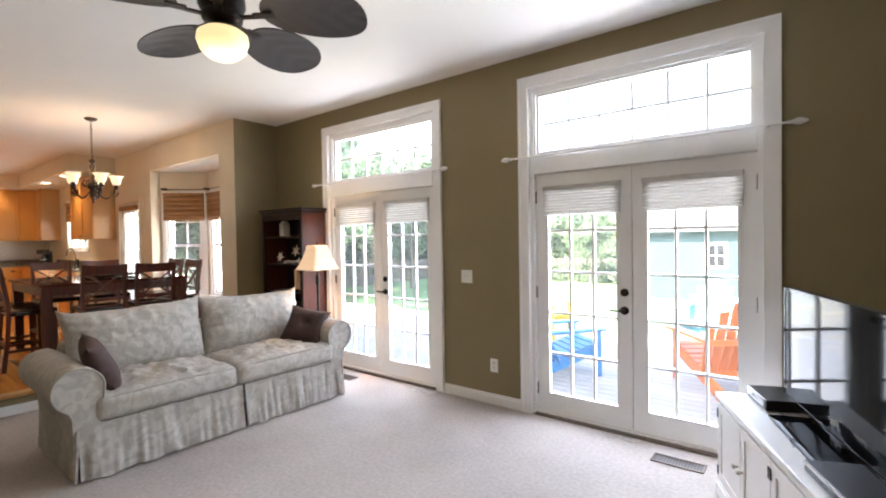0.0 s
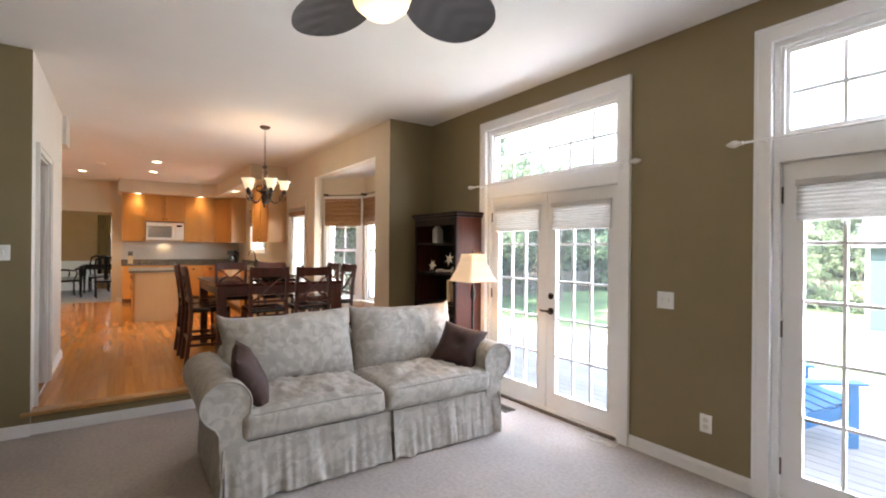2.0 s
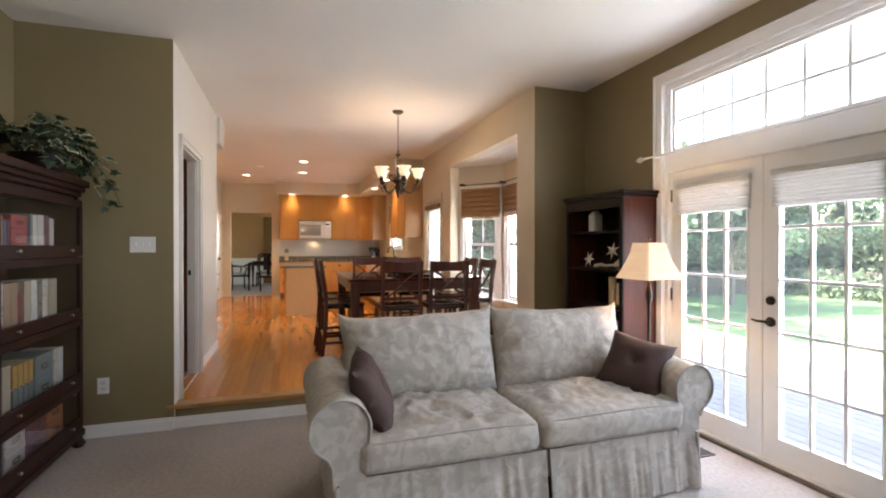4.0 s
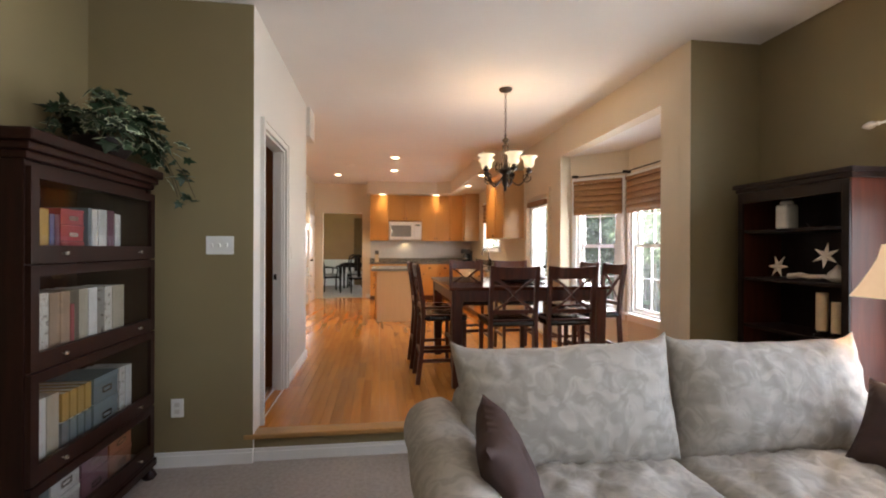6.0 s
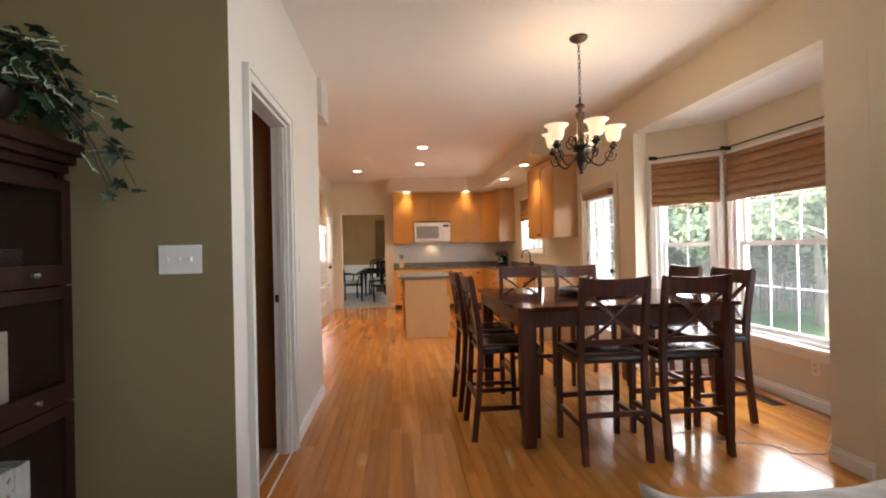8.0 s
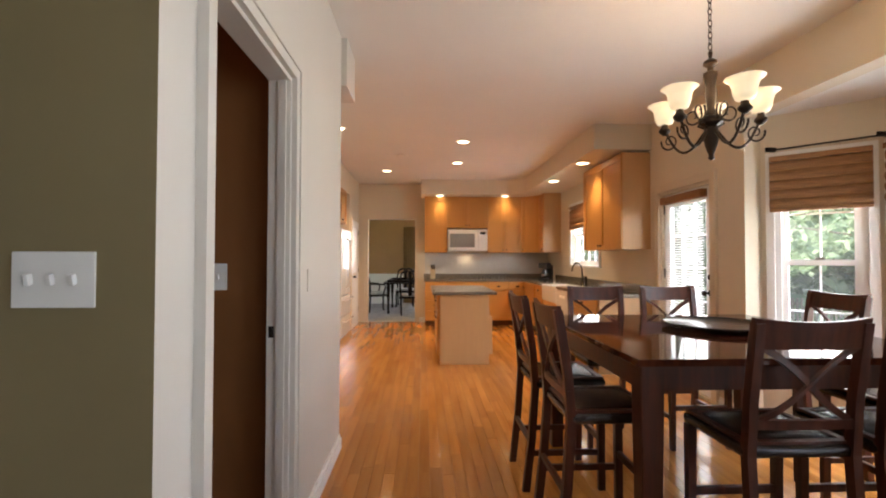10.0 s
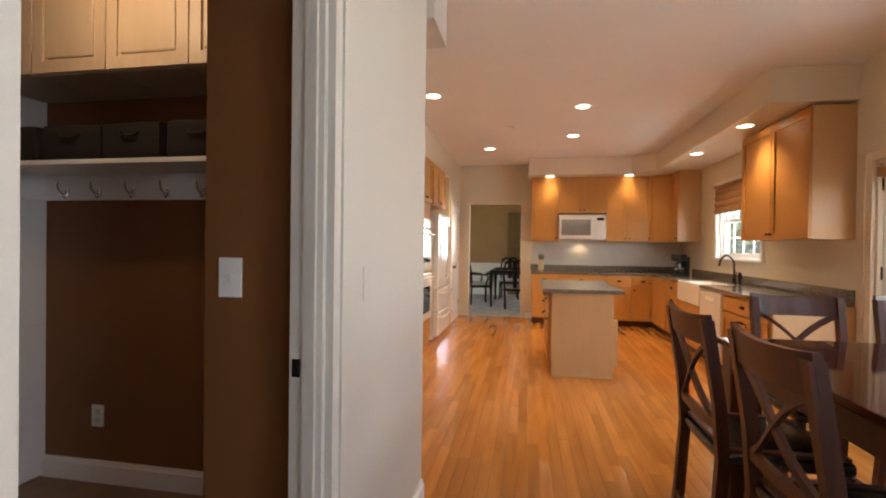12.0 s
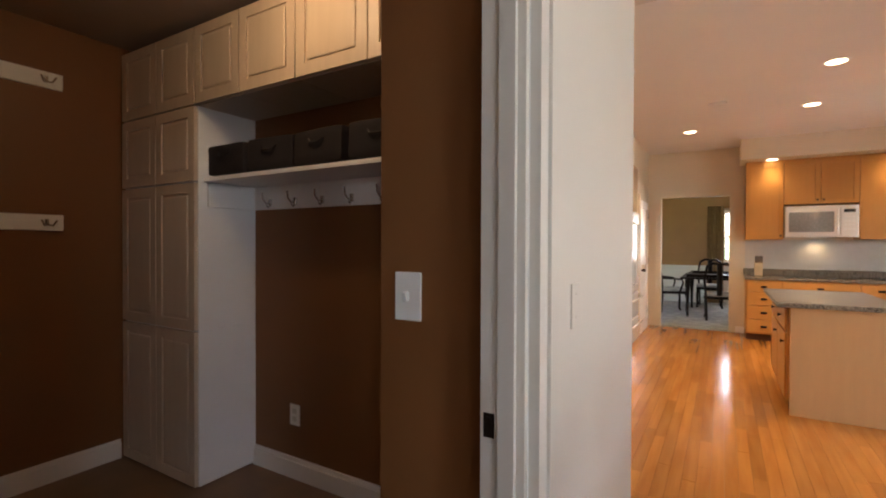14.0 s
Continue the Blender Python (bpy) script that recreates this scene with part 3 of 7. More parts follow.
solid("ceiling_mudroom", box(-8.598, CX - 0.121, -2.948, HB - 0.001, 2.79, 2.84), M["mudceil_shade"], "mudroom ceiling with its shade put into the colour", "ceiling", kind="structure")
solid("floor_carpet", box(SX - 0.02, 1.35, -1.15, WY + 0.16, -0.12, 0), M["carpet"], "beige looped carpet in the living room", "carpet", kind="structure")
solid("floor_mudroom", box(DX, CX - 0.121, -3.1, -0.12, K - 0.1, K), M["tilefloor"], "tan mudroom floor", "floor", kind="structure")

# step: riser, skirting and wooden nosing
solid("step_riser", box(SX - 0.12, SX - 0.004, HY, BY, 0, K - 0.04), M["olive"], "olive painted riser of the step", "step", kind="structure")
solid("step_nosing", box(SX - 0.10, SX + 0.03, HY - 0.06, BY, K - 0.028, K + 0.006, bevel=0.008), M["nosing"], "dark oak nosing at the edge of the step", "step", kind="structure")


def skirting(name, axis, a, b, u0, u1, z, h=0.095):
    lo, hi = min(a, b), max(a, b)
    thin = (lo, lo + (hi - lo) * 0.55) if axis[1] == "+" else (lo + (hi - lo) * 0.45, hi)
    rows = [(u0, u1, lo, hi, z, z + h - 0.022), (u0, u1, thin[0], thin[1], z + h - 0.022, z + h)]
    if axis[0] == "y":
        rows = [(r[2], r[3], r[0], r[1], r[4], r[5]) for r in rows]
    return solid(name, boxes(rows), M["white"], "white painted wooden baseboard", "baseboard", kind="structure")


skirting("baseboard_north_1", "x-", WY - 0.018, WY, CX, -5.6, 0)
skirting("baseboard_north_2", "x-", WY - 0.018, WY, -3.76, -2.91, 0)
skirting("baseboard_north_3", "x-", WY - 0.018, WY, -1.055, 1.2, 0)
skirting("baseboard_jog", "y+", CX, CX + 0.018, BY, WY - 0.02, 0)
skirting("baseboard_step", "y+", SX - 0.002, SX + 0.016, HY, BY, 0, 0.085)
skirting("baseboard_olive", "y+", OX, OX + 0.018, -1.0, HY, 0)
skirting("baseboard_south", "x+", -1.0, -0.982, OX + 0.02, 1.2, 0)
skirting("baseboard_hall_1", "x+", HY, HY + 0.018, DX, MUD[0] - 0.07, K)
skirting("baseboard_bay_1", "x-", BY - 0.018, BY, -9.58, BAY[0], K)
skirting("baseboard_bay_2", "x-", BY - 0.018, BY, BAY[1], CX - 0.13, K)
skirting("baseboard_mud_1", "y+", -8.60, -8.582, -2.15, -0.42, K, 0.12)
skirting("baseboard_mud_2", "x+", -2.95, -2.932, -8.2, CX - 0.12, K, 0.12)
skirting("baseboard_far", "y+", FX, FX + 0.018, 0.52, 0.66, K)


def casing(name, axis, plane, out, u0, u1, z0, z1, w=0.09, d=0.022, material="white", label="white painted door casing"):
    """Flat casing round an opening with a raised outer edge."""
    rows = []
    for p, q, r, s in ((u0 - w, u0, z0, z1), (u1, u1 + w, z0, z1), (u0 - w, u1 + w, z1, z1 + w)):
        rows.append((p, q, 0, d, r, s))
    rows += [(u0 - w, u0 - w + 0.02, d, d + 0.008, z0, z1 + w), (u1 + w - 0.02, u1 + w, d, d + 0.008, z0, z1 + w), (u0 - w + 0.02, u1 + w - 0.02, d, d + 0.008, z1 + w - 0.02, z1 + w)]
    rows = [(p, q, *sorted((plane + out * y0, plane + out * y1)), r, s) for p, q, y0, y1, r, s in rows]
    if axis == "y":
        rows = [(r[2], r[3], r[0], r[1], r[4], r[5]) for r in rows]
    return solid(name, boxes(rows), M[material], label, "door casing", kind="structure")


for i, (a, b) in enumerate(DOORS):
    casing("trim_french_door_%d" % (i + 1), "x", WY, -1, a, b, 0, 2.79)
casing("trim_mudroom_door", "x", HY, 1, MUD[0], MUD[1], K, MUD[2], w=0.065, material="offwhite", label="off-white painted door casing")
casing("trim_kitchen_door", "x", BY, -1, KDOOR[0], KDOOR[1], K, KDOOR[2], material="cream", label="cream painted door casing")
casing("trim_kitchen_window", "x", BY, -1, KWIN[0], KWIN[1], KWIN[2], KWIN[3], w=0.06)
casing("trim_dining_opening", "y", FX, 1, DIN[0], DIN[1], K, DIN[2], w=0.09, material="cream", label="cream painted opening casing")


# ---- windows and doors ----
def pane_grid(parent, x0, x1, z0, z1, y, cols, rows, bar=0.022, depth=0.03, pane="glass"):
    """Panes and the bars between them, as parts of a leaf or sash."""
    w, h = (x1 - x0) / cols, (z1 - z0) / rows
    me = mesh_of("pane", box(0, w, -0.003, 0.003, 0, h), M["windowglass"])
    for i in range(cols):
        for j in range(rows):
            p = part("pane", me, None, parent)
            p.matrix_basis = pose(x0 + i * w, y, z0 + j * h)
            p.visible_shadow = False
    if cols > 1:
        mv = mesh_of("muntin", box(-bar / 2, bar / 2, -depth / 2, depth / 2, z0, z1, bevel=0.004), M["white"])
        for i in range(1, cols):
            part("muntin", mv, None, parent).matrix_basis = pose(x0 + i * w, y, 0)
    if rows > 1:
        mh = mesh_of("muntin", box(x0, x1, -depth / 2 - 0.001, depth / 2 + 0.001, -bar / 2, bar / 2, bevel=0.004), M["white"])
        for j in range(1, rows):
            part("muntin", mh, None, parent).matrix_basis = pose(0, y, z0 + j * h)


def frame_bm(x0, x1, z0, z1, y0, y1, w, wb=None, wt=None, bevel=0.004):
    """A mitred frame in one piece."""
    wb, wt = wb or w, wt or w
    bm = bmesh.new()
    outer, inner = ((x0, z0), (x1, z0), (x1, z1), (x0, z1)), ((x0 + w, z0 + wb), (x1 - w, z0 + wb), (x1 - w, z1 - wt), (x0 + w, z1 - wt))
    of, ob, nf, nb = ([bm.verts.new((x, y, z)) for x, z in ring] for ring, y in ((outer, y0), (outer, y1), (inner, y0), (inner, y1)))
    for k in range(4):
        j = (k + 1) % 4
        for q in ((of[k], of[j], nf[j], nf[k]), (ob[j], ob[k], nb[k], nb[j]), (of[j], of[k], ob[k], ob[j]), (nf[k], nf[j], nb[j], nb[k])):
            bm.faces.new(q)
    if bevel:
        bmesh.ops.bevel(bm, geom=[e for e in bm.edges if e.calc_face_angle(0) > 0.5], offset=bevel, segments=2, profile=0.6, affect="EDGES")
    return bm


def woven_shade(parent, name, x0, x1, z0, z1, y, material, folds=4, label=""):
    """A folded-up woven shade: flat top and stacked folds below."""
    bm = bmesh.new()
    n = 40
    prof = []
    for i in range(n + 1):
        t = i / n
        z = z1 + (z0 - z1) * t
        bulge = 0.006 + 0.022 * abs(math.sin(t * folds * math.pi)) ** 0.6 * (0.5 + 0.5 * t)
        prof.append((y - bulge, z))
    xs = [x0 + (x1 - x0) * k / 14 for k in range(15)]
    grid = [[bm.verts.new((x, yy + 0.003 * noise.noise(Vector((x * 6, zz * 9, 1))), zz + 0.004 * noise.noise(Vector((x * 3, zz, 5))))) for x in xs] for yy, zz in prof]
    for a, b in zip(grid, grid[1:]):
        for k in range(14):
            bm.faces.new((a[k], a[k + 1], b[k + 1], b[k]))
    ret = bmesh.ops.extrude_face_region(bm, geom=bm.faces[:])
    for v in [g for g in ret["geom"] if isinstance(g, bmesh.types.BMVert)]:
        v.co.y = y + 0.004
    ob = part(name, bm, M[material], parent, label, smooth=50)
    return ob


def french_doors(index, x0, x1):
    u = thing("french_door_%d" % index, "white french doors with small panes and a transom above", "french door", group="french doors", kind="structure")
    yc = WY + 0.075
    part("jamb", frame_bm(x0 + 0.003, x1 - 0.003, 0.002, 2.788, WY + 0.012, WY + 0.15, 0.034, 0.03), M["white"], u)
    part("header_bar", box(x0 + 0.037, x1 - 0.037, WY + 0.006, WY + 0.14, 2.055, 2.205, bevel=0.006), M["white"], u)
    t = part("transom_sash", frame_bm(x0 + 0.04, x1 - 0.04, 2.21, 2.75, yc - 0.03, yc + 0.03, 0.038), M["white"], u)
    part("transom_stop", frame_bm(x0 + 0.037, x1 - 0.037, 2.206, 2.754, WY + 0.02, yc - 0.032, 0.018), M["white"], u)
    pane_grid(t, x0 + 0.078, x1 - 0.078, 2.248, 2.712, yc + 0.01, 6, 2, bar=0.022, depth=0.02)
    xm = (x0 + x1) / 2
    for k, (a, b) in enumerate(((x0 + 0.038, xm - 0.003), (xm + 0.003, x1 - 0.038))):
        leaf = part("door_leaf", frame_bm(a, b, 0.022, 2.0525, yc - 0.022, yc + 0.022, 0.105, 0.165, 0.13), M["white"], u)
        pane_grid(leaf, a + 0.105, b - 0.105, 0.187, 1.915, yc, 3, 5, bar=0.02, depth=0.03)
        part("glazing_bead", frame_bm(a + 0.098, b - 0.098, 0.18, 1.922, yc - 0.03, yc - 0.0215, 0.014), M["white"], leaf)
        part("blind_headrail", box(a + 0.075, b - 0.075, yc - 0.062, yc - 0.024, 1.905, 1.945, bevel=0.006), M["lightshade"], leaf)
        woven_shade(leaf, "blind", a + 0.08, b - 0.08, 1.70, 1.91, yc - 0.03, "lightshade", 9, "white woven blind drawn up")
        hx = a + 0.012 if k == 0 else b - 0.012
        for z in (0.22, 1.05, 1.86):
            part("hinge", lathe([(0.009, z - 0.05), (0.009, z + 0.05)], 10, cx=hx + (-0.014 if k == 0 else 0.014), cy=yc - 0.028), M["vent"], leaf, "bronze hinge", smooth=40)
    part("astragal", box(xm - 0.022, xm + 0.022, yc + 0.0225, yc + 0.034, 0.024, 2.05, bevel=0.003), M["white"], u)
    part("head_stop", box(x0 + 0.04, x1 - 0.04, yc + 0.0225, yc + 0.04, 2.03, 2.0545), M["white"], u)
    hx = xm - 0.058 if index == 2 else xm + 0.058
    bolt = lathe([(0.0, 0.0), (0.030, 0.0), (0.030, 0.012), (0.022, 0.02), (0.0, 0.022)], 20)
    part("deadbolt", shift(bolt, pose(hx, yc - 0.022, 1.085, 90)), M["bronze"], u, "dark bronze deadbolt", smooth=40)
    rose = lathe([(0.0, 0.0), (0.032, 0.0), (0.032, 0.012), (0.014, 0.018), (0.011, 0.05), (0.0, 0.052)], 20)
    part("handle_rose", shift(rose, pose(hx, yc - 0.022, 0.945, 90)), M["bronze"], u, "dark bronze handle rose", smooth=40)
    part("lever_handle", tube([(hx, yc - 0.068, 0.945), (hx - 0.03, yc - 0.072, 0.947), (hx - 0.07, yc - 0.07, 0.944), (hx - 0.105, yc - 0.062, 0.95)], 0.010, 10, taper=0.7), M["bronze"], u, "dark bronze lever", smooth=60)
    part("threshold", box(x0 + 0.037, x1 - 0.037, WY - 0.02, WY + 0.15, 0.0, 0.02, bevel=0.004), M["vent"], u, "bronze threshold")
    return u


for i, (a, b) in enumerate(DOORS):
    french_doors(i + 1, a, b)
    rod = thing("curtain_rod", "thin white curtain rod with leaf finials above french doors", "curtain rod", group="curtain rods")
    y = WY - 0.085
    part("rod", tube([(a - 0.12, y, 2.19), (b + 0.12, y, 2.19)], 0.008, 10), M["plastic"], rod, smooth=60)
    for s, x in ((-1, a - 0.12), (1, b + 0.12)):
        fin = lathe([(0.006, 0), (0.014, 0.008), (0.010, 0.02), (0.022, 0.045), (0.024, 0.06), (0.016, 0.085), (0.004, 0.105)], 14)
        part("finial", shift(fin, pose(x, y, 2.19, 0, 90 * s, 0)), M["white_cer"], rod, smooth=60)
        part("bracket", boxes([(x - s * 0.10 - 0.008, x - s * 0.10 + 0.008, y - 0.004, WY - 0.031, 2.182, 2.198), (x - s * 0.10 - 0.014, x - s * 0.10 + 0.014, WY - 0.036, WY - 0.031, 2.15, 2.22)]), M["plastic"], rod)


def sash_window(name, m, w, z0, z1, label, cols=3, shade=None, y=0.0):
    """A double-hung window in local x (along the wall), facing local -y (indoors)."""
    u = thing(name, label, "window", m, kind="structure")
    part("window_frame", frame_bm(-w / 2, w / 2, z0, z1, y - 0.01, y + 0.10, 0.04, 0.03), M["white"], u)
    part("casing", boxes([(-w / 2 - 0.06, -w / 2, y - 0.03, y - 0.011, z0, z1), (w / 2, w / 2 + 0.06, y - 0.03, y - 0.011, z0, z1), (-w / 2 - 0.06, w / 2 + 0.06, y - 0.03, y - 0.011, z1, z1 + 0.07)], bevel=0.004), M["white"], u)
    part("window_sill", box(-w / 2 - 0.08, w / 2 + 0.08, y - 0.075, y - 0.005, z0 - 0.03, z0 + 0.004, bevel=0.008), M["white"], u)
    part("apron", box(-w / 2 - 0.06, w / 2 + 0.06, y - 0.028, y - 0.005, z0 - 0.10, z0 - 0.032, bevel=0.004), M["white"], u)
    zm = (z0 + z1) / 2
    for k, (a, b, dy) in enumerate(((z0 + 0.03, zm + 0.02, 0.02), (zm - 0.02, z1 - 0.03, 0.055))):
        s = part("sash", frame_bm(-w / 2 + 0.04, w / 2 - 0.04, a, b, y + dy, y + dy + 0.032, 0.042), M["white"], u)
        pane_grid(s, -w / 2 + 0.082, w / 2 - 0.082, a + 0.042, b - 0.042, y + dy + 0.016, cols, 2, bar=0.014, depth=0.012)
    part("sash_lock", box(-0.03, 0.03, y + 0.005, y + 0.02, zm + 0.02, zm + 0.04, bevel=0.004), M["vent"], u, "small sash lock")
    return u


# bay: three walls on a polygon, a sloping soffit line and its windows
bay_pts = [(BAY[0], BY + 0.14), (-8.70, 3.93), (-7.52, 3.93), (BAY[1], BY + 0.14)]
WIN_Z = (0.66, 2.30)
for i, (p, q) in enumerate(zip(bay_pts, bay_pts[1:])):
    p, q = Vector((*p, 0)), Vector((*q, 0))
    L = (q - p).length
    ang = math.degrees(math.atan2(q.y - p.y, q.x - p.x))
    m = Matrix.Translation((p + q) / 2) @ pose(0, 0, 0, 0, 0, ang)
    w = L - (0.19 if i != 1 else 0.16)
    bw = wall("wall_bay_side_%d" % (i + 1), "x", 0, 0.14, -L / 2, L / 2, K - 0.05, BAY[2] + 0.2, [(-w / 2, w / 2, WIN_Z[0], WIN_Z[1])], M["cream"], M["siding"], M["white"], "cream bay wall with a window opening")
    bw.matrix_world = m
    sk = solid("baseboard_bay_window_%d" % (i + 1), boxes([(-L / 2 + 0.01, L / 2 - 0.01, -0.018, -0.001, K, K + 0.075), (-L / 2 + 0.01, L / 2 - 0.01, -0.01, -0.001, K + 0.075, K + 0.095)]), M["white"], "white painted baseboard in the bay", "baseboard", kind="structure", m=m)
    sash_window("window_bay_%d" % (i + 1), m, w, WIN_Z[0], WIN_Z[1], "white double-hung bay window with grilles", 3 if i == 1 else 2)
    rs = thing("woven_blind", "brown woven bamboo roman shade half raised", "roman shade", m, group="bay window shades")
    part("headrail", box(-w / 2 - 0.03, w / 2 + 0.03, -0.075, -0.034, WIN_Z[1] - 0.01, WIN_Z[1] + 0.03, bevel=0.005), M["bamboo"], rs)
    woven_shade(rs, "shade_fabric", -w / 2 - 0.03, w / 2 + 0.03, 1.91, WIN_Z[1] - 0.012, -0.04, "bamboo", 5)
    part("bottom_hem", box(-w / 2 - 0.03, w / 2 + 0.03, -0.06, -0.034, 1.885, 1.912, bevel=0.006), M["bamboo"], rs)
bm = bmesh.new()
lo = [bm.verts.new((x, y + (0.02 if k in (1, 2) else 0), BAY[2])) for k, (x, y) in enumerate(bay_pts)]
hi = [bm.verts.new((v.co.x, v.co.y, BAY[2] + 0.05)) for v in lo]
bm.faces.new(lo[::-1])
bm.faces.new(hi)
for a in range(4):
    bm.faces.new((lo[a], lo[(a + 1) % 4], hi[(a + 1) % 4], hi[a]))
solid("ceiling_bay", bm, M["ceil"], "white ceiling of the bay", "ceiling", kind="structure")
rod = thing("bay_curtain_rod", "thin black rod that follows the bay windows", "curtain rod")
rp = [(BAY[0] + 0.07, BY + 0.13, 2.385), (-8.66, 3.83, 2.385), (-7.56, 3.83, 2.385), (BAY[1] - 0.07, BY + 0.13, 2.385)]
part("rod", tube(rp, 0.007, 8), M["bronze"], rod)
for x, y, z in rp:
    part("bracket", box(x - 0.006, x + 0.006, y, y + 0.10, z - 0.006, z + 0.03), M["bronze"], rod)
hook = thing("curtain_hook", "small black curtain hook on the bay wall", "hook")
part("plate", box(BAY[1] - 0.004, BAY[1] - 0.001, BY + 0.05, BY + 0.08, 2.42, 2.5), M["bronze"], hook)
part("arm", tube([(BAY[1] - 0.004, BY + 0.065, 2.47), (BAY[1] - 0.05, BY + 0.065, 2.48), (BAY[1] - 0.06, BY + 0.065, 2.51)], 0.006, 8), M["bronze"], hook)

# kitchen door with a blind
kd = thing("door_1", "white glazed door to the deck with a blind", "door", kind="structure")
yk = BY + 0.06
a, b = KDOOR[0] + 0.03, KDOOR[1] - 0.03
part("jamb", frame_bm(KDOOR[0] + 0.003, KDOOR[1] - 0.003, K, KDOOR[2] - 0.003, BY + 0.002, BY + 0.135, 0.026), M["cream"], kd)
leaf = part("door_leaf", frame_bm(a, b, K + 0.02, KDOOR[2] - 0.032, yk - 0.02, yk + 0.02, 0.12, 0.24, 0.14), M["white"], kd)
pane_grid(leaf, a + 0.12, b - 0.12, K + 0.26, KDOOR[2] - 0.172, yk, 3, 5, bar=0.018)
bl = thing("venetian_blind", "white slatted blind with a brown wooden valance on the deck door", "blind")
part("valance", box(a + 0.04, b - 0.08, yk - 0.10, yk - 0.03, 2.10, 2.175, bevel=0.008), M["bamboo"], bl, "brown wooden valance")
me = mesh_of("slat", shift(box(a + 0.085, b - 0.115, -0.015, 0.015, -0.001, 0.001), pose(0, 0, 0, 20)), M["plastic"])
for k in range(62):
    part("slat", me, None, bl).matrix_basis = pose(0, yk - 0.055, 2.085 - k * 0.0252)
part("bottom_rail", box(a + 0.085, b - 0.115, yk - 0.075, yk - 0.035, 0.50, 0.52, bevel=0.004), M["plastic"], bl)
for z, r in ((1.335, 0.026), (1.185, 0.028)):
    part("knob" if z < 1.2 else "deadbolt", shift(lathe([(0, 0), (r, 0), (r, 0.01), (0.012, 0.016), (0.012, 0.04), (0.027, 0.05), (0.024, 0.075), (0, 0.08)] if z < 1.2 else [(0, 0), (r, 0), (r, 0.014), (0, 0.018)], 18), pose(b - 0.06, yk - 0.02, z, 90)), M["bronze"], kd, "dark bronze knob", smooth=40)
for z in (0.45, 1.35, 2.05):
    part("hinge", box(a - 0.02, a + 0.006, yk - 0.032, yk - 0.02, z - 0.05, z + 0.05), M["bronze"], kd, "dark bronze hinge")

# sink window
m = pose((KWIN[0] + KWIN[1]) / 2, BY, 0)
sash_window("window_sink", m, KWIN[1] - KWIN[0] - 0.01, KWIN[2], KWIN[3], "white window above the kitchen sink", 4, y=0.035)
rs = thing("woven_blind", "brown woven bamboo shade above the sink", "roman shade", m)
ww = (KWIN[1] - KWIN[0]) / 2
part("headrail", box(-ww, ww, -0.07, -0.03, 2.38, 2.42, bevel=0.005), M["bamboo"], rs)
woven_shade(rs, "shade_fabric", -ww, ww, 2.02, 2.38, -0.032, "bamboo", 4)

# mudroom doorway jamb with its strike plate
part("jamb_lining", boxes([(MUD[0] + 0.001, MUD[0] + 0.018, HB + 0.002, HY - 0.002, K, MUD[2] - 0.001), (MUD[1] - 0.018, MUD[1] - 0.001, HB + 0.002, HY - 0.002, K, MUD[2] - 0.001), (MUD[0] + 0.018, MUD[1] - 0.018, HB + 0.002, HY - 0.002, MUD[2] - 0.018, MUD[2] - 0.001),
                          (MUD[0] + 0.018, MUD[0] + 0.03, -0.035, 0.0, K, MUD[2] - 0.018)]), M["offwhite"], tagged(new("door_2"), "off-white painted doorway lining of the mudroom", "doorway", kind="structure"))
sp = solid("strike_plate", boxes([(MUD[0] + 0.0185, MUD[0] + 0.0205, -0.070, -0.046, 1.158, 1.208), (MUD[0] + 0.0206, MUD[0] + 0.022, -0.064, -0.052, 1.165, 1.20)]), M["bronze"], "dark bronze strike plate on the door jamb", "strike plate")


# ---- switches, outlets, vents ----
def plate(name, m, w, h, toggles, label, category, group=""):
    u = thing(name, label, category, m, group=group)
    part("cover_plate", box(-w / 2, w / 2, -0.007, 0, -h / 2, h / 2, bevel=0.003), M["plastic"], u)
    for k in range(toggles):
        x = (k - (toggles - 1) / 2) * 0.046
        if category == "switch":
            part("toggle", shift(box(-0.005, 0.005, -0.022, -0.007, -0.012, 0.012, bevel=0.002), pose(x, 0, 0.004, 14)), M["plastic"], u)
        else:
            for dz in (-0.022, 0.022):
                part("socket", boxes([(x - 0.016, x + 0.016, -0.009, -0.0071, dz - 0.014, dz + 0.014), (x - 0.008, x - 0.005, -0.0096, -0.009, dz - 0.004, dz + 0.006), (x + 0.005, x + 0.008, -0.0096, -0.009, dz - 0.004, dz + 0.006)]), M["white_cer"], u)
    return u


E_ = 90
plate("light_switch", pose(OX, -0.192, 1.458, 0, 0, E_), 0.175, 0.122, 3, "white triple switch plate on the olive wall", "switch")
plate("light_switch", pose(-3.48, WY, 1.16, 0, 0, 0), 0.125, 0.122, 2, "white double switch plate between french doors", "switch")
plate("light_switch", pose(-7.67, -0.33, 1.42, 0, 0, E_), 0.078, 0.122, 1, "white single switch plate on the brown wall", "switch")
plate("outlet", pose(OX, -0.455, 0.385, 0, 0, E_), 0.078, 0.122, 1, "white wall outlet on the olive wall", "outlet", "outlets")
plate("outlet", pose(-3.19, WY, 0.357, 0, 0, 0), 0.078, 0.122, 1, "white wall outlet between french doors", "outlet", "outlets")
plate("outlet", pose(-8.60, -1.79, 0.55, 0, 0, E_), 0.078, 0.122, 1, "white wall outlet on the brown alcove wall", "outlet", "outlets")
plate("outlet", pose(-7.78, 3.93, 0.50, 0, 0, 0), 0.07, 0.115, 1, "cream outlet below the bay window", "outlet", "outlets")
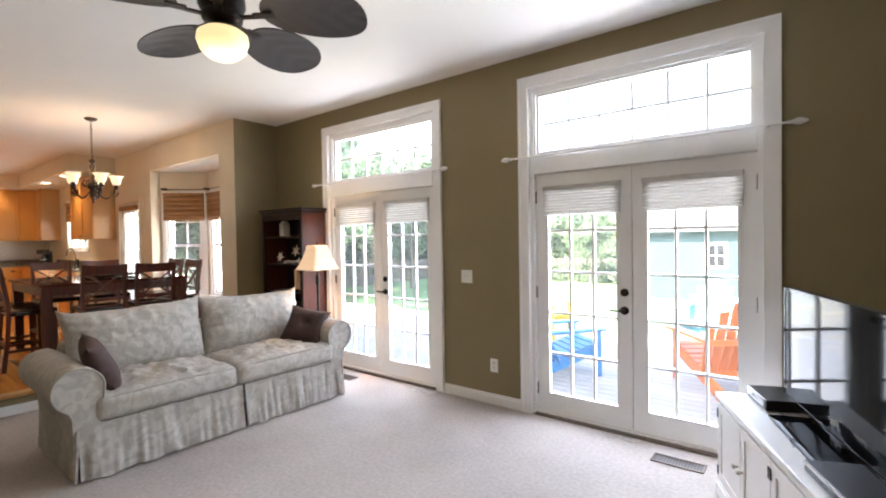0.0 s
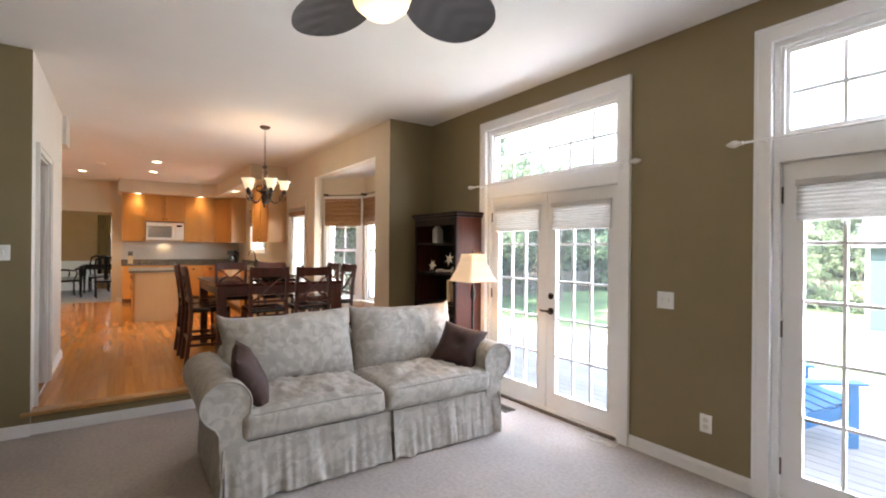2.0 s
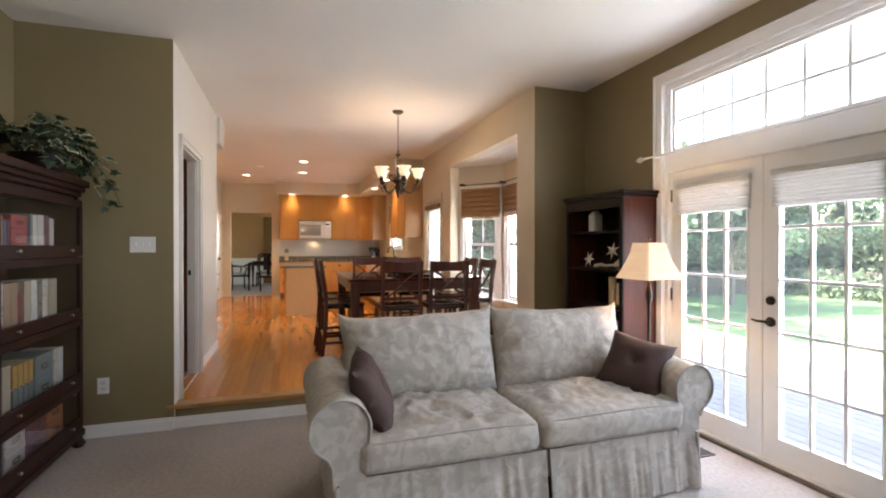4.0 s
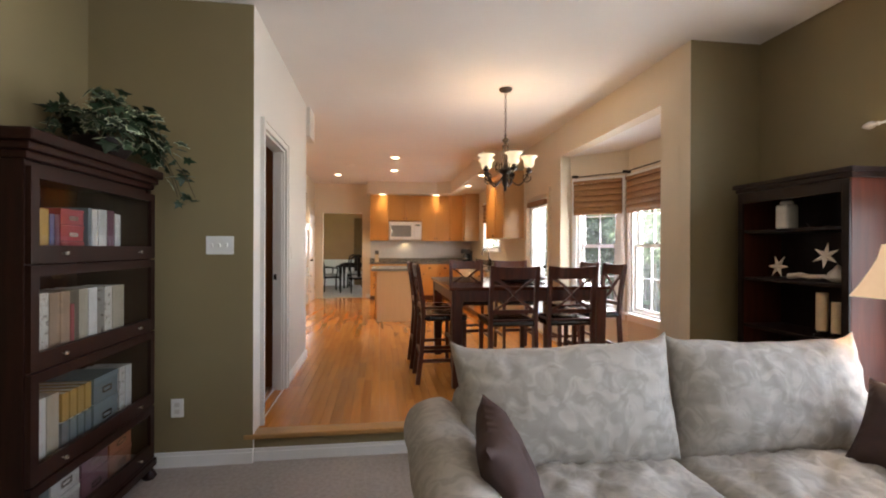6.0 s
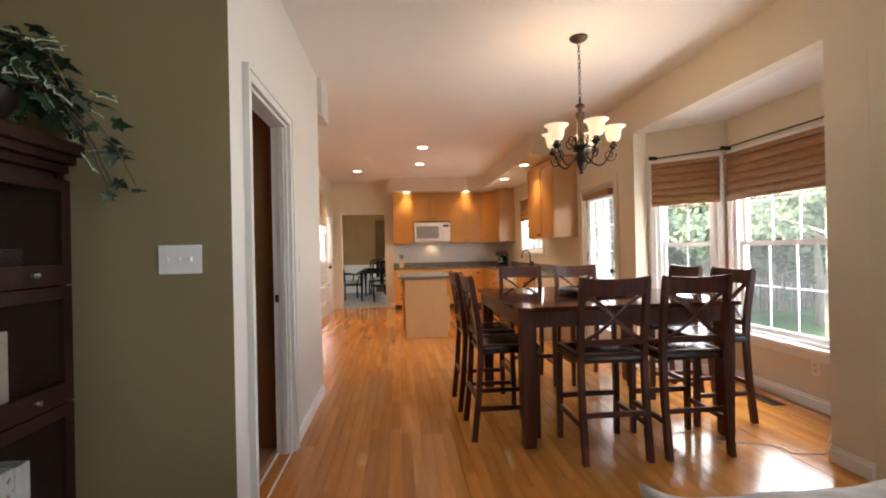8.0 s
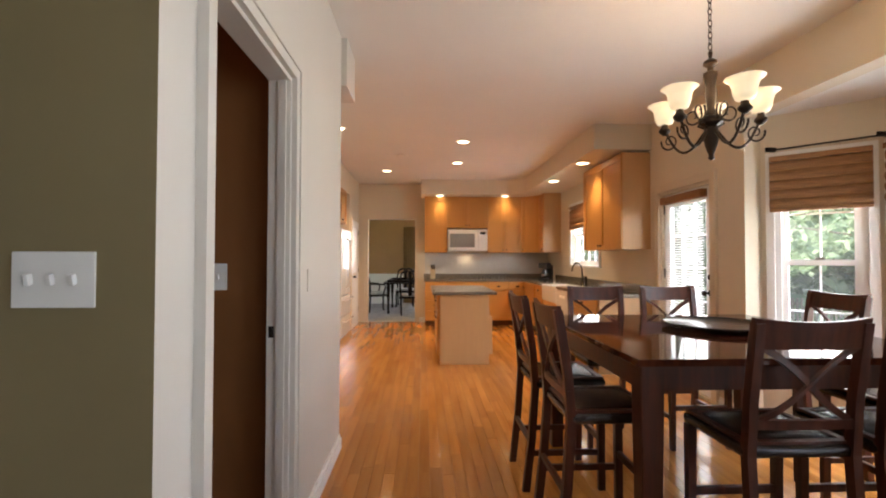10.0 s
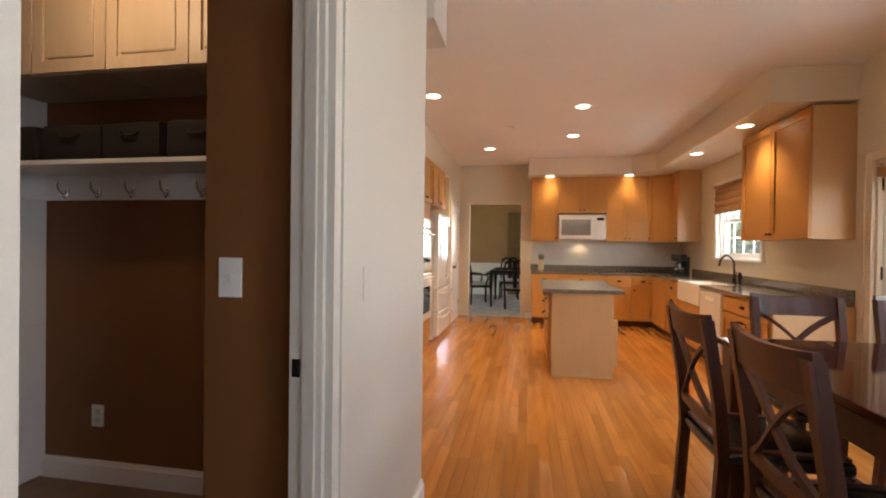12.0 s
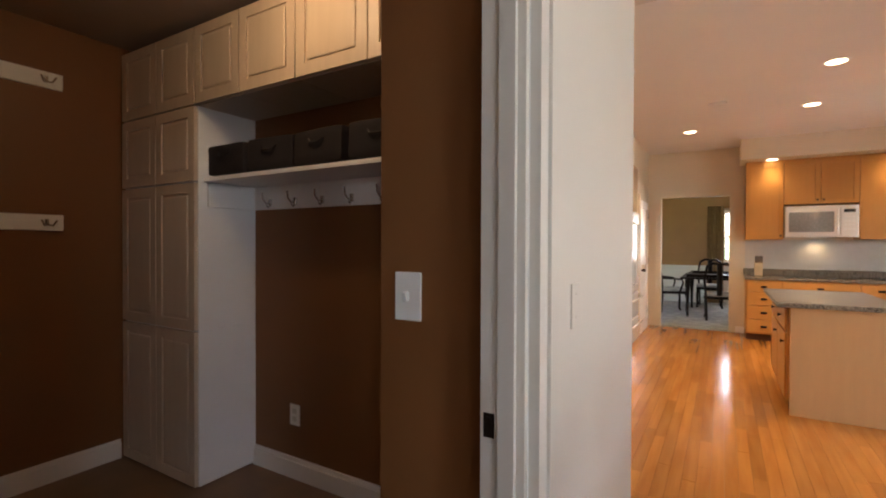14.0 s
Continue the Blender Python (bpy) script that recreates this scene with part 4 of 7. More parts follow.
plate("outlet", pose(FX, 2.35, 1.42, 0, 0, E_), 0.078, 0.122, 1, "white outlet on the kitchen backsplash", "outlet", "outlets")

bp_ = thing("blank_plate", "painted-over blank cover plate on the off-white wall", "cover plate", pose(-7.91, HY, 1.395, 0, 0, 180))
part("cover_plate", box(-0.035, 0.035, -0.005, 0, -0.057, 0.057, bevel=0.002), M["offwhite"], bp_)
for dz in (-0.03, 0.03):
    part("screw", shift(lathe([(0, 0), (0.003, 0), (0.002, 0.0015), (0, 0.0016)], 10), pose(0, -0.005, dz, 90)), M["offwhite"], bp_)


def floor_vent(m, w, d, label):
    u = thing("floor_register", label, "floor vent", m, group="floor vents")
    part("vent_frame", boxes([(-w / 2, w / 2, -d / 2, -d / 2 + 0.012, 0, 0.008), (-w / 2, w / 2, d / 2 - 0.012, d / 2, 0, 0.008), (-w / 2, -w / 2 + 0.014, -d / 2 + 0.012, d / 2 - 0.012, 0, 0.008), (w / 2 - 0.014, w / 2, -d / 2 + 0.012, d / 2 - 0.012, 0, 0.008)]), M["vent"], u)
    # flat black plate in place of the darkness below the slats
    part("duct_shade", box(-w / 2 + 0.014, w / 2 - 0.014, -d / 2 + 0.012, d / 2 - 0.012, 0.0, 0.002), M["black"], u)
    me = mesh_of("slat", box(-0.003, 0.003, -d / 2 + 0.012, d / 2 - 0.012, 0.002, 0.007), M["vent"])
    n = int(w / 0.02)
    for k in range(1, n):
        part("slat", me, None, u).matrix_basis = pose(-w / 2 + 0.014 + k * (w - 0.028) / n, 0, 0)


floor_vent(pose(-1.61, 3.61, 0.001), 0.32, 0.13, "brown metal floor register in the carpet")
floor_vent(pose(-5.0, 3.62, 0.001), 0.32, 0.13, "brown metal floor register beside the sofa")
floor_vent(pose(-8.05, 3.72, K + 0.003), 0.30, 0.11, "brown metal floor register below the bay window")

# ---- ceiling fixtures ----
def can_light(x, y, z, power, label="round recessed ceiling light, lit", spot=115):
    u = thing("recessed_light", label, "recessed light", pose(x, y, z), group="recessed lights")
    part("trim_ring", lathe([(0.072, -0.001), (0.098, -0.001), (0.098, -0.006), (0.085, -0.010), (0.072, -0.006), (0.072, -0.001)], 28, cap=False), M["plastic"], u, smooth=40)
    part("bulb", lathe([(0.0, -0.004), (0.07, -0.004), (0.071, -0.0015), (0.0, -0.0012)], 24), M["can_glow"], u, "warm glowing lamp")
    lamp("can_lamp", "SPOT", pose(x, y, z - 0.05), power, CAN, 0.13, spot=spot)


for x, y in ((-11.13, -0.42), (-11.71, 1.14), (-13.1, 1.16), (-13.85, -0.05)):
    can_light(x, y, H, 7)
for x, y in ((-11.60, 2.72), (-13.05, 2.74), (-14.90, 0.94), (-14.90, 2.27)):
    can_light(x, y, 2.78, 4 if x > -14 else 1.5, "round recessed light in the soffit above cabinets")
sm = solid("ceiling_speaker", lathe([(0, -0.001), (0.09, -0.001), (0.09, -0.012), (0.075, -0.02), (0, -0.022)], 28), M["ceil"], "flat white round ceiling speaker", "speaker", m=pose(-12.55, 0.28, H), smooth=40)


def chandelier(x, y):
    u = thing("chandelier", "wrought iron chandelier with five alabaster glass shades, lit", "chandelier", pose(x, y, 0))
    part("canopy", lathe([(0.0, H - 0.001), (0.066, H - 0.001), (0.068, H - 0.012), (0.05, H - 0.03), (0.012, H - 0.038), (0.0, H - 0.04)], 26), M["iron"], u, smooth=40)
    links = bmesh.new()
    z, k = H - 0.04, 0
    while z > 2.60:
        ring = [(0.010 * math.cos(t) if k % 2 else 0.0, 0.0 if k % 2 else 0.010 * math.cos(t), z - 0.018 + 0.020 * math.sin(t)) for t in np.linspace(0, 2 * math.pi, 13)]
        tube(ring, 0.0028, 6, links)
        z -= 0.032
        k += 1
    part("chain", links, M["iron"], u, "thin iron chain", smooth=60)
    part("column", lathe([(0.0, 2.655), (0.012, 2.65), (0.008, 2.62), (0.034, 2.60), (0.036, 2.585), (0.016, 2.57), (0.014, 2.55), (0.034, 2.54), (0.034, 2.52), (0.024, 2.47), (0.030, 2.42), (0.018, 2.35),
                          (0.030, 2.31), (0.062, 2.285), (0.060, 2.27), (0.030, 2.25), (0.040, 2.20), (0.030, 2.15), (0.012, 2.10), (0.016, 2.085), (0.0, 2.07)], 22), M["iron"], u, smooth=35).matrix_basis = pose(0, 0, -0.045)
    arm_pts = []
    for t in np.linspace(0, 1, 22):
        arm_pts.append((0.03 + 0.235 * t, 0, 2.24 - 0.115 * math.sin(t * math.pi * 0.86) + 0.10 * t ** 3))
    scroll = [(0.235 + (0.052 - 0.038 * t) * math.cos(0.2 - t * 8.2), 0, 2.215 + (0.052 - 0.038 * t) * math.sin(0.2 - t * 8.2)) for t in np.linspace(0, 1, 34)]
    inner = [(0.10 + (0.055 - 0.04 * t) * math.cos(2.4 + t * 8.0), 0, 2.33 + (0.055 - 0.04 * t) * math.sin(2.4 + t * 8.0)) for t in np.linspace(0, 1, 34)]
    arm = bmesh.new()
    tube(arm_pts, 0.0075, 8, arm)
    tube(scroll, 0.006, 7, arm, 0.6)
    tube(inner, 0.006, 7, arm, 0.6)
    tube([(0.03, 0, 2.25), (0.07, 0, 2.27), (0.05, 0, 2.31)], 0.006, 7, arm)
    lathe([(0, 2.255), (0.012, 2.255), (0.034, 2.275), (0.034, 2.285), (0.02, 2.30), (0.018, 2.325), (0, 2.325)], 16, arm, 0.265, 0)
    arm_me = mesh_of("arm", arm, M["iron"], 50)
    shade = bmesh.new()
    prof = [(0.023, 2.315), (0.041, 2.323), (0.052, 2.35), (0.056, 2.385), (0.064, 2.408), (0.089, 2.427)]
    lathe(prof + [(r - 0.004, z) for r, z in prof[::-1]], 26, shade, 0.265, 0)
    shade_me = mesh_of("glass_shade", shade, M["frosted"], 60)
    bulb_me = mesh_of("bulb", lathe([(0.0, 2.325), (0.012, 2.33), (0.022, 2.37), (0.024, 2.39), (0.014, 2.41), (0, 2.415)], 14, None, 0.265, 0), M["frosted"], 60)
    for k in range(5):
        m = pose(0, 0, -0.05, 0, 0, 4.5 + 72 * k)
        for nm, me in (("arm", arm_me), ("glass_shade", shade_me), ("bulb", bulb_me)):
            part(nm, me, None, u).matrix_basis = m @ (Matrix.Diagonal((0.9, 1, 1, 1)) if nm == "arm" else pose(-0.0265, 0, 0))
        p = m @ Vector((0.2385, 0, 2.475))
        lamp("chandelier_lamp", "POINT", pose(x + p.x, y + p.y, p.z), 0.155, WARM, 0.05)


chandelier(-7.89, 2.13)


def ceiling_fan(x, y):
    u = thing("ceiling_fan", "dark ceiling fan with palm leaf blades and a lit globe", "ceiling fan", pose(x, y, -0.07))
    part("canopy", lathe([(0, H + 0.069), (0.075, H + 0.069), (0.075, H + 0.05), (0.05, H + 0.02), (0.02, H + 0.01), (0, H + 0.01)], 26), M["bronze"], u, smooth=40)
    part("downrod", lathe([(0.013, H + 0.01), (0.013, 2.93)], 14), M["bronze"], u, smooth=60)
    part("motor_housing", lathe([(0, 2.945), (0.04, 2.94), (0.085, 2.92), (0.115, 2.885), (0.118, 2.84), (0.10, 2.80), (0.105, 2.785), (0.10, 2.765), (0.07, 2.752), (0, 2.75)], 32), M["espresso"], u, "carved dark wood motor housing", smooth=35)
    part("light_collar", lathe([(0.0, 2.75), (0.06, 2.75), (0.066, 2.735), (0.10, 2.72), (0.104, 2.71), (0, 2.71)], 28), M["bronze"], u, smooth=40)
    g = [(0.095, 2.712), (0.124, 2.69), (0.130, 2.655), (0.112, 2.605), (0.070, 2.568), (0.025, 2.553), (0, 2.551)]
    part("light_globe", lathe(g, 32), M["globe"], u, "glowing cream glass globe", smooth=60)
    blade = bmesh.new()
    n, mcols = 44, 16
    top = []
    for i in range(n + 1):
        ang = 0.16 + (math.pi - 0.16) * i / n
        t = (1 - math.cos(ang)) / 2
        wid = 0.195 * math.sin(ang) ** 0.9 * (0.86 + 0.22 * t) + 0.003
        row = []
        for j in range(mcols + 1):
            s = j / mcols * 2 - 1
            rib = 0.0016 * math.cos(t * 26 - abs(s) * 7) * (1 - abs(s) ** 3)
            row.append(blade.verts.new((0.21 + 0.56 * t, s * wid, 2.80 - 0.19 * s * wid + rib * min(1, wid * 12) - 0.03 * t * t + 0.06 * wid * (1 - s * s))))
        top.append(row)
    for a, b in zip(top, top[1:]):
        for j in range(mcols):
            blade.faces.new((a[j], a[j + 1], b[j + 1], b[j]))
    ret = bmesh.ops.extrude_face_region(blade, geom=blade.faces[:])
    for v in [g for g in ret["geom"] if isinstance(g, bmesh.types.BMVert)]:
        v.co.z -= 0.009
    blade_me = mesh_of("blade", blade, M["fanblade"], 60)
    br = boxes([(0.09, 0.18, -0.018, 0.018, 2.775, 2.785), (0.17, 0.27, -0.03, 0.03, 2.782, 2.79)], bevel=0.004)
    br_me = mesh_of("blade_bracket", br, M["bronze"])
    for k in range(5):
        b = part("blade", blade_me, None, u)
        b.matrix_basis = pose(0, 0, 0, 0, 0, FAN_TURN + 72 * k)
        part("blade_bracket", br_me, None, b)
    lamp("fan_lamp", "POINT", pose(x, y, 2.28), 0.9, (1.0, 0.80, 0.55), 0.09)


FAN_TURN = 37
ceiling_fan(-3.38, 1.50)


# ---- living room ----
def crease(x, y, seed):
    """Ridged creases between 0 and 1."""
    n = noise.noise(Vector((x, y, seed)))
    return max(0.0, 1 - 3.2 * abs(n + 0.3 * noise.noise(Vector((x * 2.1, y * 2.1, seed + 5))))) ** 1.5


def pillow_bm(w, h, d, seed):
    """A knife-edged loose cushion: pointed corners, gathers at its edges, soft creases."""
    bm = bmesh.new()
    nu, nv = 64, 40
    for sgn in (-1, 1):
        g = []
        for i in range(nu + 1):
            u = 2 * i / nu - 1
            col = []
            for j in range(nv + 1):
                v = 2 * j / nv - 1
                x = w / 2 * u * (1 - 0.045 * (1 - v * v) + 0.02 * max(0.0, (v - 0.7) / 0.3)) * (1 + 0.012 * noise.noise(Vector((v * 2, seed, 1))))
                z = h / 2 * v * (1 - 0.06 * (1 - u * u)) + 0.030 * max(0.0, (abs(u) - 0.80) / 0.20) ** 2 * max(0.0, (v - 0.7) / 0.3) + 0.012 * noise.noise(Vector((u * 2.5, seed, 4))) * v
                t = d / 2 * max(0.0, (1 - abs(u) ** 3.2) * (1 - abs(v) ** 3.0)) ** 0.5
                rim = max(abs(u), abs(v)) ** 3 * (1 - max(abs(u), abs(v)) ** 12)
                gather = math.sin((u * 26 if abs(v) > abs(u) * 0.8 else v * 17) + 5 * noise.noise(Vector((u * 3, v * 3, seed))))
                t += (0.009 * rim * gather + 0.005 * crease(u * 3.1 + 0.9 * v, v * 1.5 - 0.5 * u, seed) * (1 - abs(u) ** 6) * (1 - abs(v) ** 6))
                col.append(bm.verts.new((x, sgn * (0.005 + t), z)))
            g.append(col)
        for i in range(nu):
            for j in range(nv):
                q = (g[i][j], g[i + 1][j], g[i + 1][j + 1], g[i][j + 1])
                bm.faces.new(q if sgn < 0 else q[::-1])
        if sgn < 0:
            front = g
    rim_a = [front[i][0] for i in range(nu + 1)] + [front[nu][j] for j in range(1, nv + 1)] + [front[i][nv] for i in range(nu - 1, -1, -1)] + [front[0][j] for j in range(nv - 1, 0, -1)]
    rim_b = [g[i][0] for i in range(nu + 1)] + [g[nu][j] for j in range(1, nv + 1)] + [g[i][nv] for i in range(nu - 1, -1, -1)] + [g[0][j] for j in range(nv - 1, 0, -1)]
    for k in range(len(rim_a)):
        j = (k + 1) % len(rim_a)
        bm.faces.new((rim_a[k], rim_b[k], rim_b[j], rim_a[j]))
    return bm


def sofa():
    u = thing("sofa", "slipcovered two-seat sofa in grey cream damask with a gathered skirt", "sofa", pose(-5.02, 2.16, 0, 0, 0, 90))
    # local x along the sofa, local -y is its front
    W, D = 2.12, 0.96
    part("seat_base", shift(soft_box(W - 0.10, D - 0.12, 0.20, 0.04, 7), pose(0, 0.0, 0.27)), M["damask"], u, smooth=60)
    part("back_frame", shift(soft_box(W - 0.20, 0.20, 0.62, 0.09, 12, 0, 0.006), pose(0, D / 2 - 0.10, 0.50, -5)), M["damask"], u, smooth=60)
    prof = [(-0.118, 0.17), (-0.118, 0.30), (-0.120, 0.42), (-0.126, 0.50)]
    for k in range(25):
        a = radians(196 - 250 * k / 24)
        prof.append((0.14 * math.cos(a), 0.592 + 0.14 * math.sin(a)))
    prof += [(0.055, 0.455), (0.040, 0.42), (0.036, 0.30), (0.034, 0.17)]
    arm = bmesh.new()
    n = 26
    rows = []
    for i in range(n + 1):
        y = -D / 2 + 0.02 + (D - 0.10) * i / n
        tuck = 0.02 * max(0.0, 1 - i / 2.0)
        row = []
        for x, z in prof:
            r = Vector((x, z - 0.592))
            k = 1 - tuck * 0.6 + (0.035 * noise.noise(Vector((y * 7, x * 16, z * 9))) + 0.05 * crease(y * 4, x * 7 + z * 5, 3.0)) * min(1, i / 3)
            row.append(arm.verts.new((r.x * k, y, 0.592 + r.y * (k if z > 0.45 else 1) + 0.012 * i / n)))
        rows.append(row)
    for a, b in zip(rows, rows[1:]):
        for k in range(len(prof) - 1):
            arm.faces.new((a[k], a[k + 1], b[k + 1], b[k]))
    arm.faces.new(rows[0][::-1])
    arm.faces.new(rows[-1])
    me = mesh_of("arm", arm, M["damask"], 50)
    pipe = mesh_of("arm_piping", tube([(x, -D / 2 + 0.014, 0.592 + (z - 0.592) * 0.985) for x, z in prof[2:-2]], 0.006, 7), M["piping"], 60)
    for s in (-1, 1):
        a = part("arm", me, None, u)
        a.matrix_basis = pose(s * 1.042, 0, 0) @ Matrix.Diagonal((s, 1, 1, 1))
        part("piping", pipe, None, a, "welt piping")
    for k, s in enumerate((-1, 1)):
        b = soft_box(0.955, 0.76, 0.17, 0.05, 40, 0.040, 0.006, 3.7 * k + 1, 9)
        for v in b.verts:
            if v.co.z > 0.0:
                top = min(1, v.co.z / 0.07) * (1 - abs(v.co.x / 0.48) ** 6) * (1 - abs(v.co.y / 0.38) ** 8)
                v.co.z += top * (0.020 * crease(v.co.x * 6.5 + 2.2 * v.co.y, v.co.y * 3.0, k * 9 + 2.0) + 0.013 * crease(v.co.x * 14 - 3 * v.co.y, v.co.y * 6.0, k * 4 + 3.0) - 0.014 * crease(v.co.x * 3.0 - v.co.y, v.co.y * 5.5, k * 5 + 7.0))
        c = part("seat_cushion", shift(b, pose(s * 0.481, -0.105, 0.442)), M["damask"], u, smooth=70)
        for zt in (0.508, 0.378):
            part("piping", tube([(s * 0.481 + x, -0.105 - 0.368 + 0.004 * math.sin(x * 9), zt + (0.012 if zt > 0.45 else 0.0) * (1 - (x / 0.45) ** 2)) for x in np.linspace(-0.44, 0.44, 22)], 0.0055, 7), M["piping"], c, smooth=60)
        part("back_cushion", shift(pillow_bm(1.0, 0.54, 0.30, 9.1 * k + 4), pose(0.02 + s * 0.497, 0.195, 0.752, -13, 1.2 * s, 0)), M["damask"], u, smooth=75)
        # gathered skirt: one panel below each seat
        sk = bmesh.new()
        cols = 110
        x0, x1 = (-W / 2 + 0.01, -0.012 + 0.05) if s < 0 else (0.012 + 0.05, W / 2 - 0.01)
        rws = []
        for i in range(9):
            t = i / 8
            z = 0.352 - 0.337 * t
            rws.append([sk.verts.new((x0 + (x1 - x0) * j / cols, -D / 2 + 0.030 - 0.030 * t - (0.004 + 0.026 * t) * (0.5 + 0.9 * noise.noise(Vector((j * 0.115 + k * 31, t * 0.8, 2.0))) + 0.5 * noise.noise(Vector((j * 0.27 + k * 17, t * 1.2, 7.0)))), z - 0.014 * t * noise.noise(Vector((j * 0.10 + k * 5, 0.0, 4.0))))) for j in range(cols + 1)])
        for a, b2 in zip(rws, rws[1:]):
            for j in range(cols):
                sk.faces.new((a[j], a[j + 1], b2[j + 1], b2[j]))
        ret = bmesh.ops.extrude_face_region(sk, geom=sk.faces[:])
        for v in [g for g in ret["geom"] if isinstance(g, bmesh.types.BMVert)]:
            v.co.y += 0.012
        part("skirt_front", sk, M["damask"], u, "gathered skirt", smooth=70)
        side = bmesh.new()
        xx = s * (W / 2 - 0.005)
        rws = []
        for i in range(6):
            t = i / 5
            rws.append([side.verts.new((xx + s * (0.006 + 0.02 * t + 0.016 * t * noise.noise(Vector((j * 0.4, k * 9, t)))), -D / 2 + 0.0 + (D - 0.04) * j / 60, 0.335 - 0.32 * t)) for j in range(61)])
        for a, b2 in zip(rws, rws[1:]):
            for j in range(60):
                side.faces.new((a[j], a[j + 1], b2[j + 1], b2[j]))
        ret = bmesh.ops.extrude_face_region(side, geom=side.faces[:])
        for v in [g for g in ret["geom"] if isinstance(g, bmesh.types.BMVert)]:
            v.co.x -= s * 0.012
        part("skirt_side", side, M["damask"], u, "gathered skirt", smooth=70)
    part("skirt_back", box(-W / 2 + 0.02, W / 2 - 0.02, D / 2 - 0.045, D / 2 - 0.03, 0.012, 0.34), M["damask"], u)
    return u


sofa()


def throw_pillow(m, label):
    bm = bmesh.new()
    n = 18
    for sgn in (1, -1):
        g = [[bm.verts.new(((i / n - 0.5) * 0.40 * (1 - 0.10 * (1 - (2 * j / n - 1) ** 2)), (j / n - 0.5) * 0.40 * (1 - 0.10 * (1 - (2 * i / n - 1) ** 2)),
              sgn * 0.075 * ((1 - (2 * i / n - 1) ** 4) * (1 - (2 * j / n - 1) ** 4)) ** 0.6 + 0.006 * noise.noise(Vector((i * 0.5, j * 0.5, sgn)))
              - sgn * 0.03 * math.exp(-((i - n / 2) ** 2 + (j - n / 2) ** 2) / 5))) for j in range(n + 1)] for i in range(n + 1)]
        for i in range(n):
            for j in range(n):
                q = (g[i][j], g[i + 1][j], g[i + 1][j + 1], g[i][j + 1])
                bm.faces.new(q if sgn > 0 else q[::-1])
    bmesh.ops.remove_doubles(bm, verts=bm.verts[:], dist=0.002)
    u = thing("throw_pillow", label, "pillow", m, group="throw pillows")
    part("cover", bm, M["brownfab"], u, smooth=70)
    part("button", shift(lathe([(0, 0), (0.014, 0.001), (0.012, 0.006), (0, 0.008)], 14), pose(0, 0, 0.043)), M["brownfab"], u, smooth=60)


throw_pillow(pose(-4.80, 1.30, 0.69, -64, 0, -14) @ pose(0, 0, 0, 0, 0, 8), "dark brown square pillow leaning on the sofa arm")
throw_pillow(pose(-4.84, 3.01, 0.685, 52, 0, 44) @ pose(0, 0, 0, 0, 0, -14), "dark brown tufted pillow in the sofa corner")


def corner_bookcase():
    x0, x1, y0, y1, top = -6.39, -5.56, 3.51, 3.838, 1.915
    u = thing("corner_bookcase", "dark mahogany open bookcase in the corner of the room", "bookcase", pose(x0, y0, 0))
    w, d = x1 - x0, y1 - y0
    for x in (0, w - 0.03):
        part("side_panel", box(x, x + 0.03, 0, d, 0, top - 0.06, bevel=0.003), M["mahogany"], u)
    part("back_panel", box(0.03, w - 0.03, d - 0.012, d - 0.002, 0.08, top - 0.06), M["espresso"], u)
    part("cornice", boxes([(-0.02, w + 0.02, -0.02, d, top - 0.06, top - 0.03), (-0.035, w + 0.035, -0.035, d, top - 0.03, top)], bevel=0.006), M["espresso"], u)
    part("plinth", box(0.03, w - 0.03, 0.01, d - 0.02, 0, 0.09), M["espresso"], u)
    part("face_frame", boxes([(0, 0.045, -0.016, -0.001, 0, top - 0.062), (w - 0.045, w, -0.016, -0.001, 0, top - 0.062), (0.045, w - 0.045, -0.016, -0.001, top - 0.14, top - 0.062)], bevel=0.003), M["espresso"], u)
    for z in (0.09, 0.52, 0.88, 1.22, 1.56):
        part("shelf", box(0.031, w - 0.031, 0.004, d - 0.013, z, z + 0.022, bevel=0.003), M["espresso"], u)


corner_bookcase()
jar = thing("ceramic_jar", "white square lidded jar on the bookcase", "jar", pose(-6.12, 3.64, 1.582))
part("jar_body", shift(soft_box(0.10, 0.10, 0.17, 0.018, 7), pose(0, 0, 0.085)), M["white_cer"], jar, smooth=60)
part("lid", lathe([(0, 0.168), (0.04, 0.17), (0.042, 0.186), (0.03, 0.195), (0, 0.197)], 20), M["white_cer"], jar, smooth=50)
solid("small_bowl", lathe([(0, 0), (0.03, 0), (0.055, 0.03), (0.05, 0.03), (0.025, 0.006), (0, 0.006)], 20), M["espresso"], "small dark bowl on the bookcase shelf", "bowl", m=pose(-5.88, 3.62, 1.582), smooth=50)


def starfish(m):
    bm = bmesh.new()
    ring = []
    for k in range(12):
        a = 2 * math.pi * k / 12
        r = 0.085 if k % 2 == 0 else 0.03
        ring.append((r * math.cos(a), r * math.sin(a)))
    top, bot = bm.verts.new((0, 0, 0.022)), bm.verts.new((0, 0, -0.004))
    vs = [bm.verts.new((x, y, 0.004)) for x, y in ring]
    for k in range(12):
        bm.faces.new((top, vs[k], vs[(k + 1) % 12]))
        bm.faces.new((bot, vs[(k + 1) % 12], vs[k]))
    return solid("starfish", bm, M["shellwhite"], "dried white starfish on the bookcase", "starfish", group="starfish", m=m)


starfish(pose(-6.10, 3.56, 1.327, 80, 0, 0))
starfish(pose(-5.74, 3.54, 1.405, 75, 30, 0))
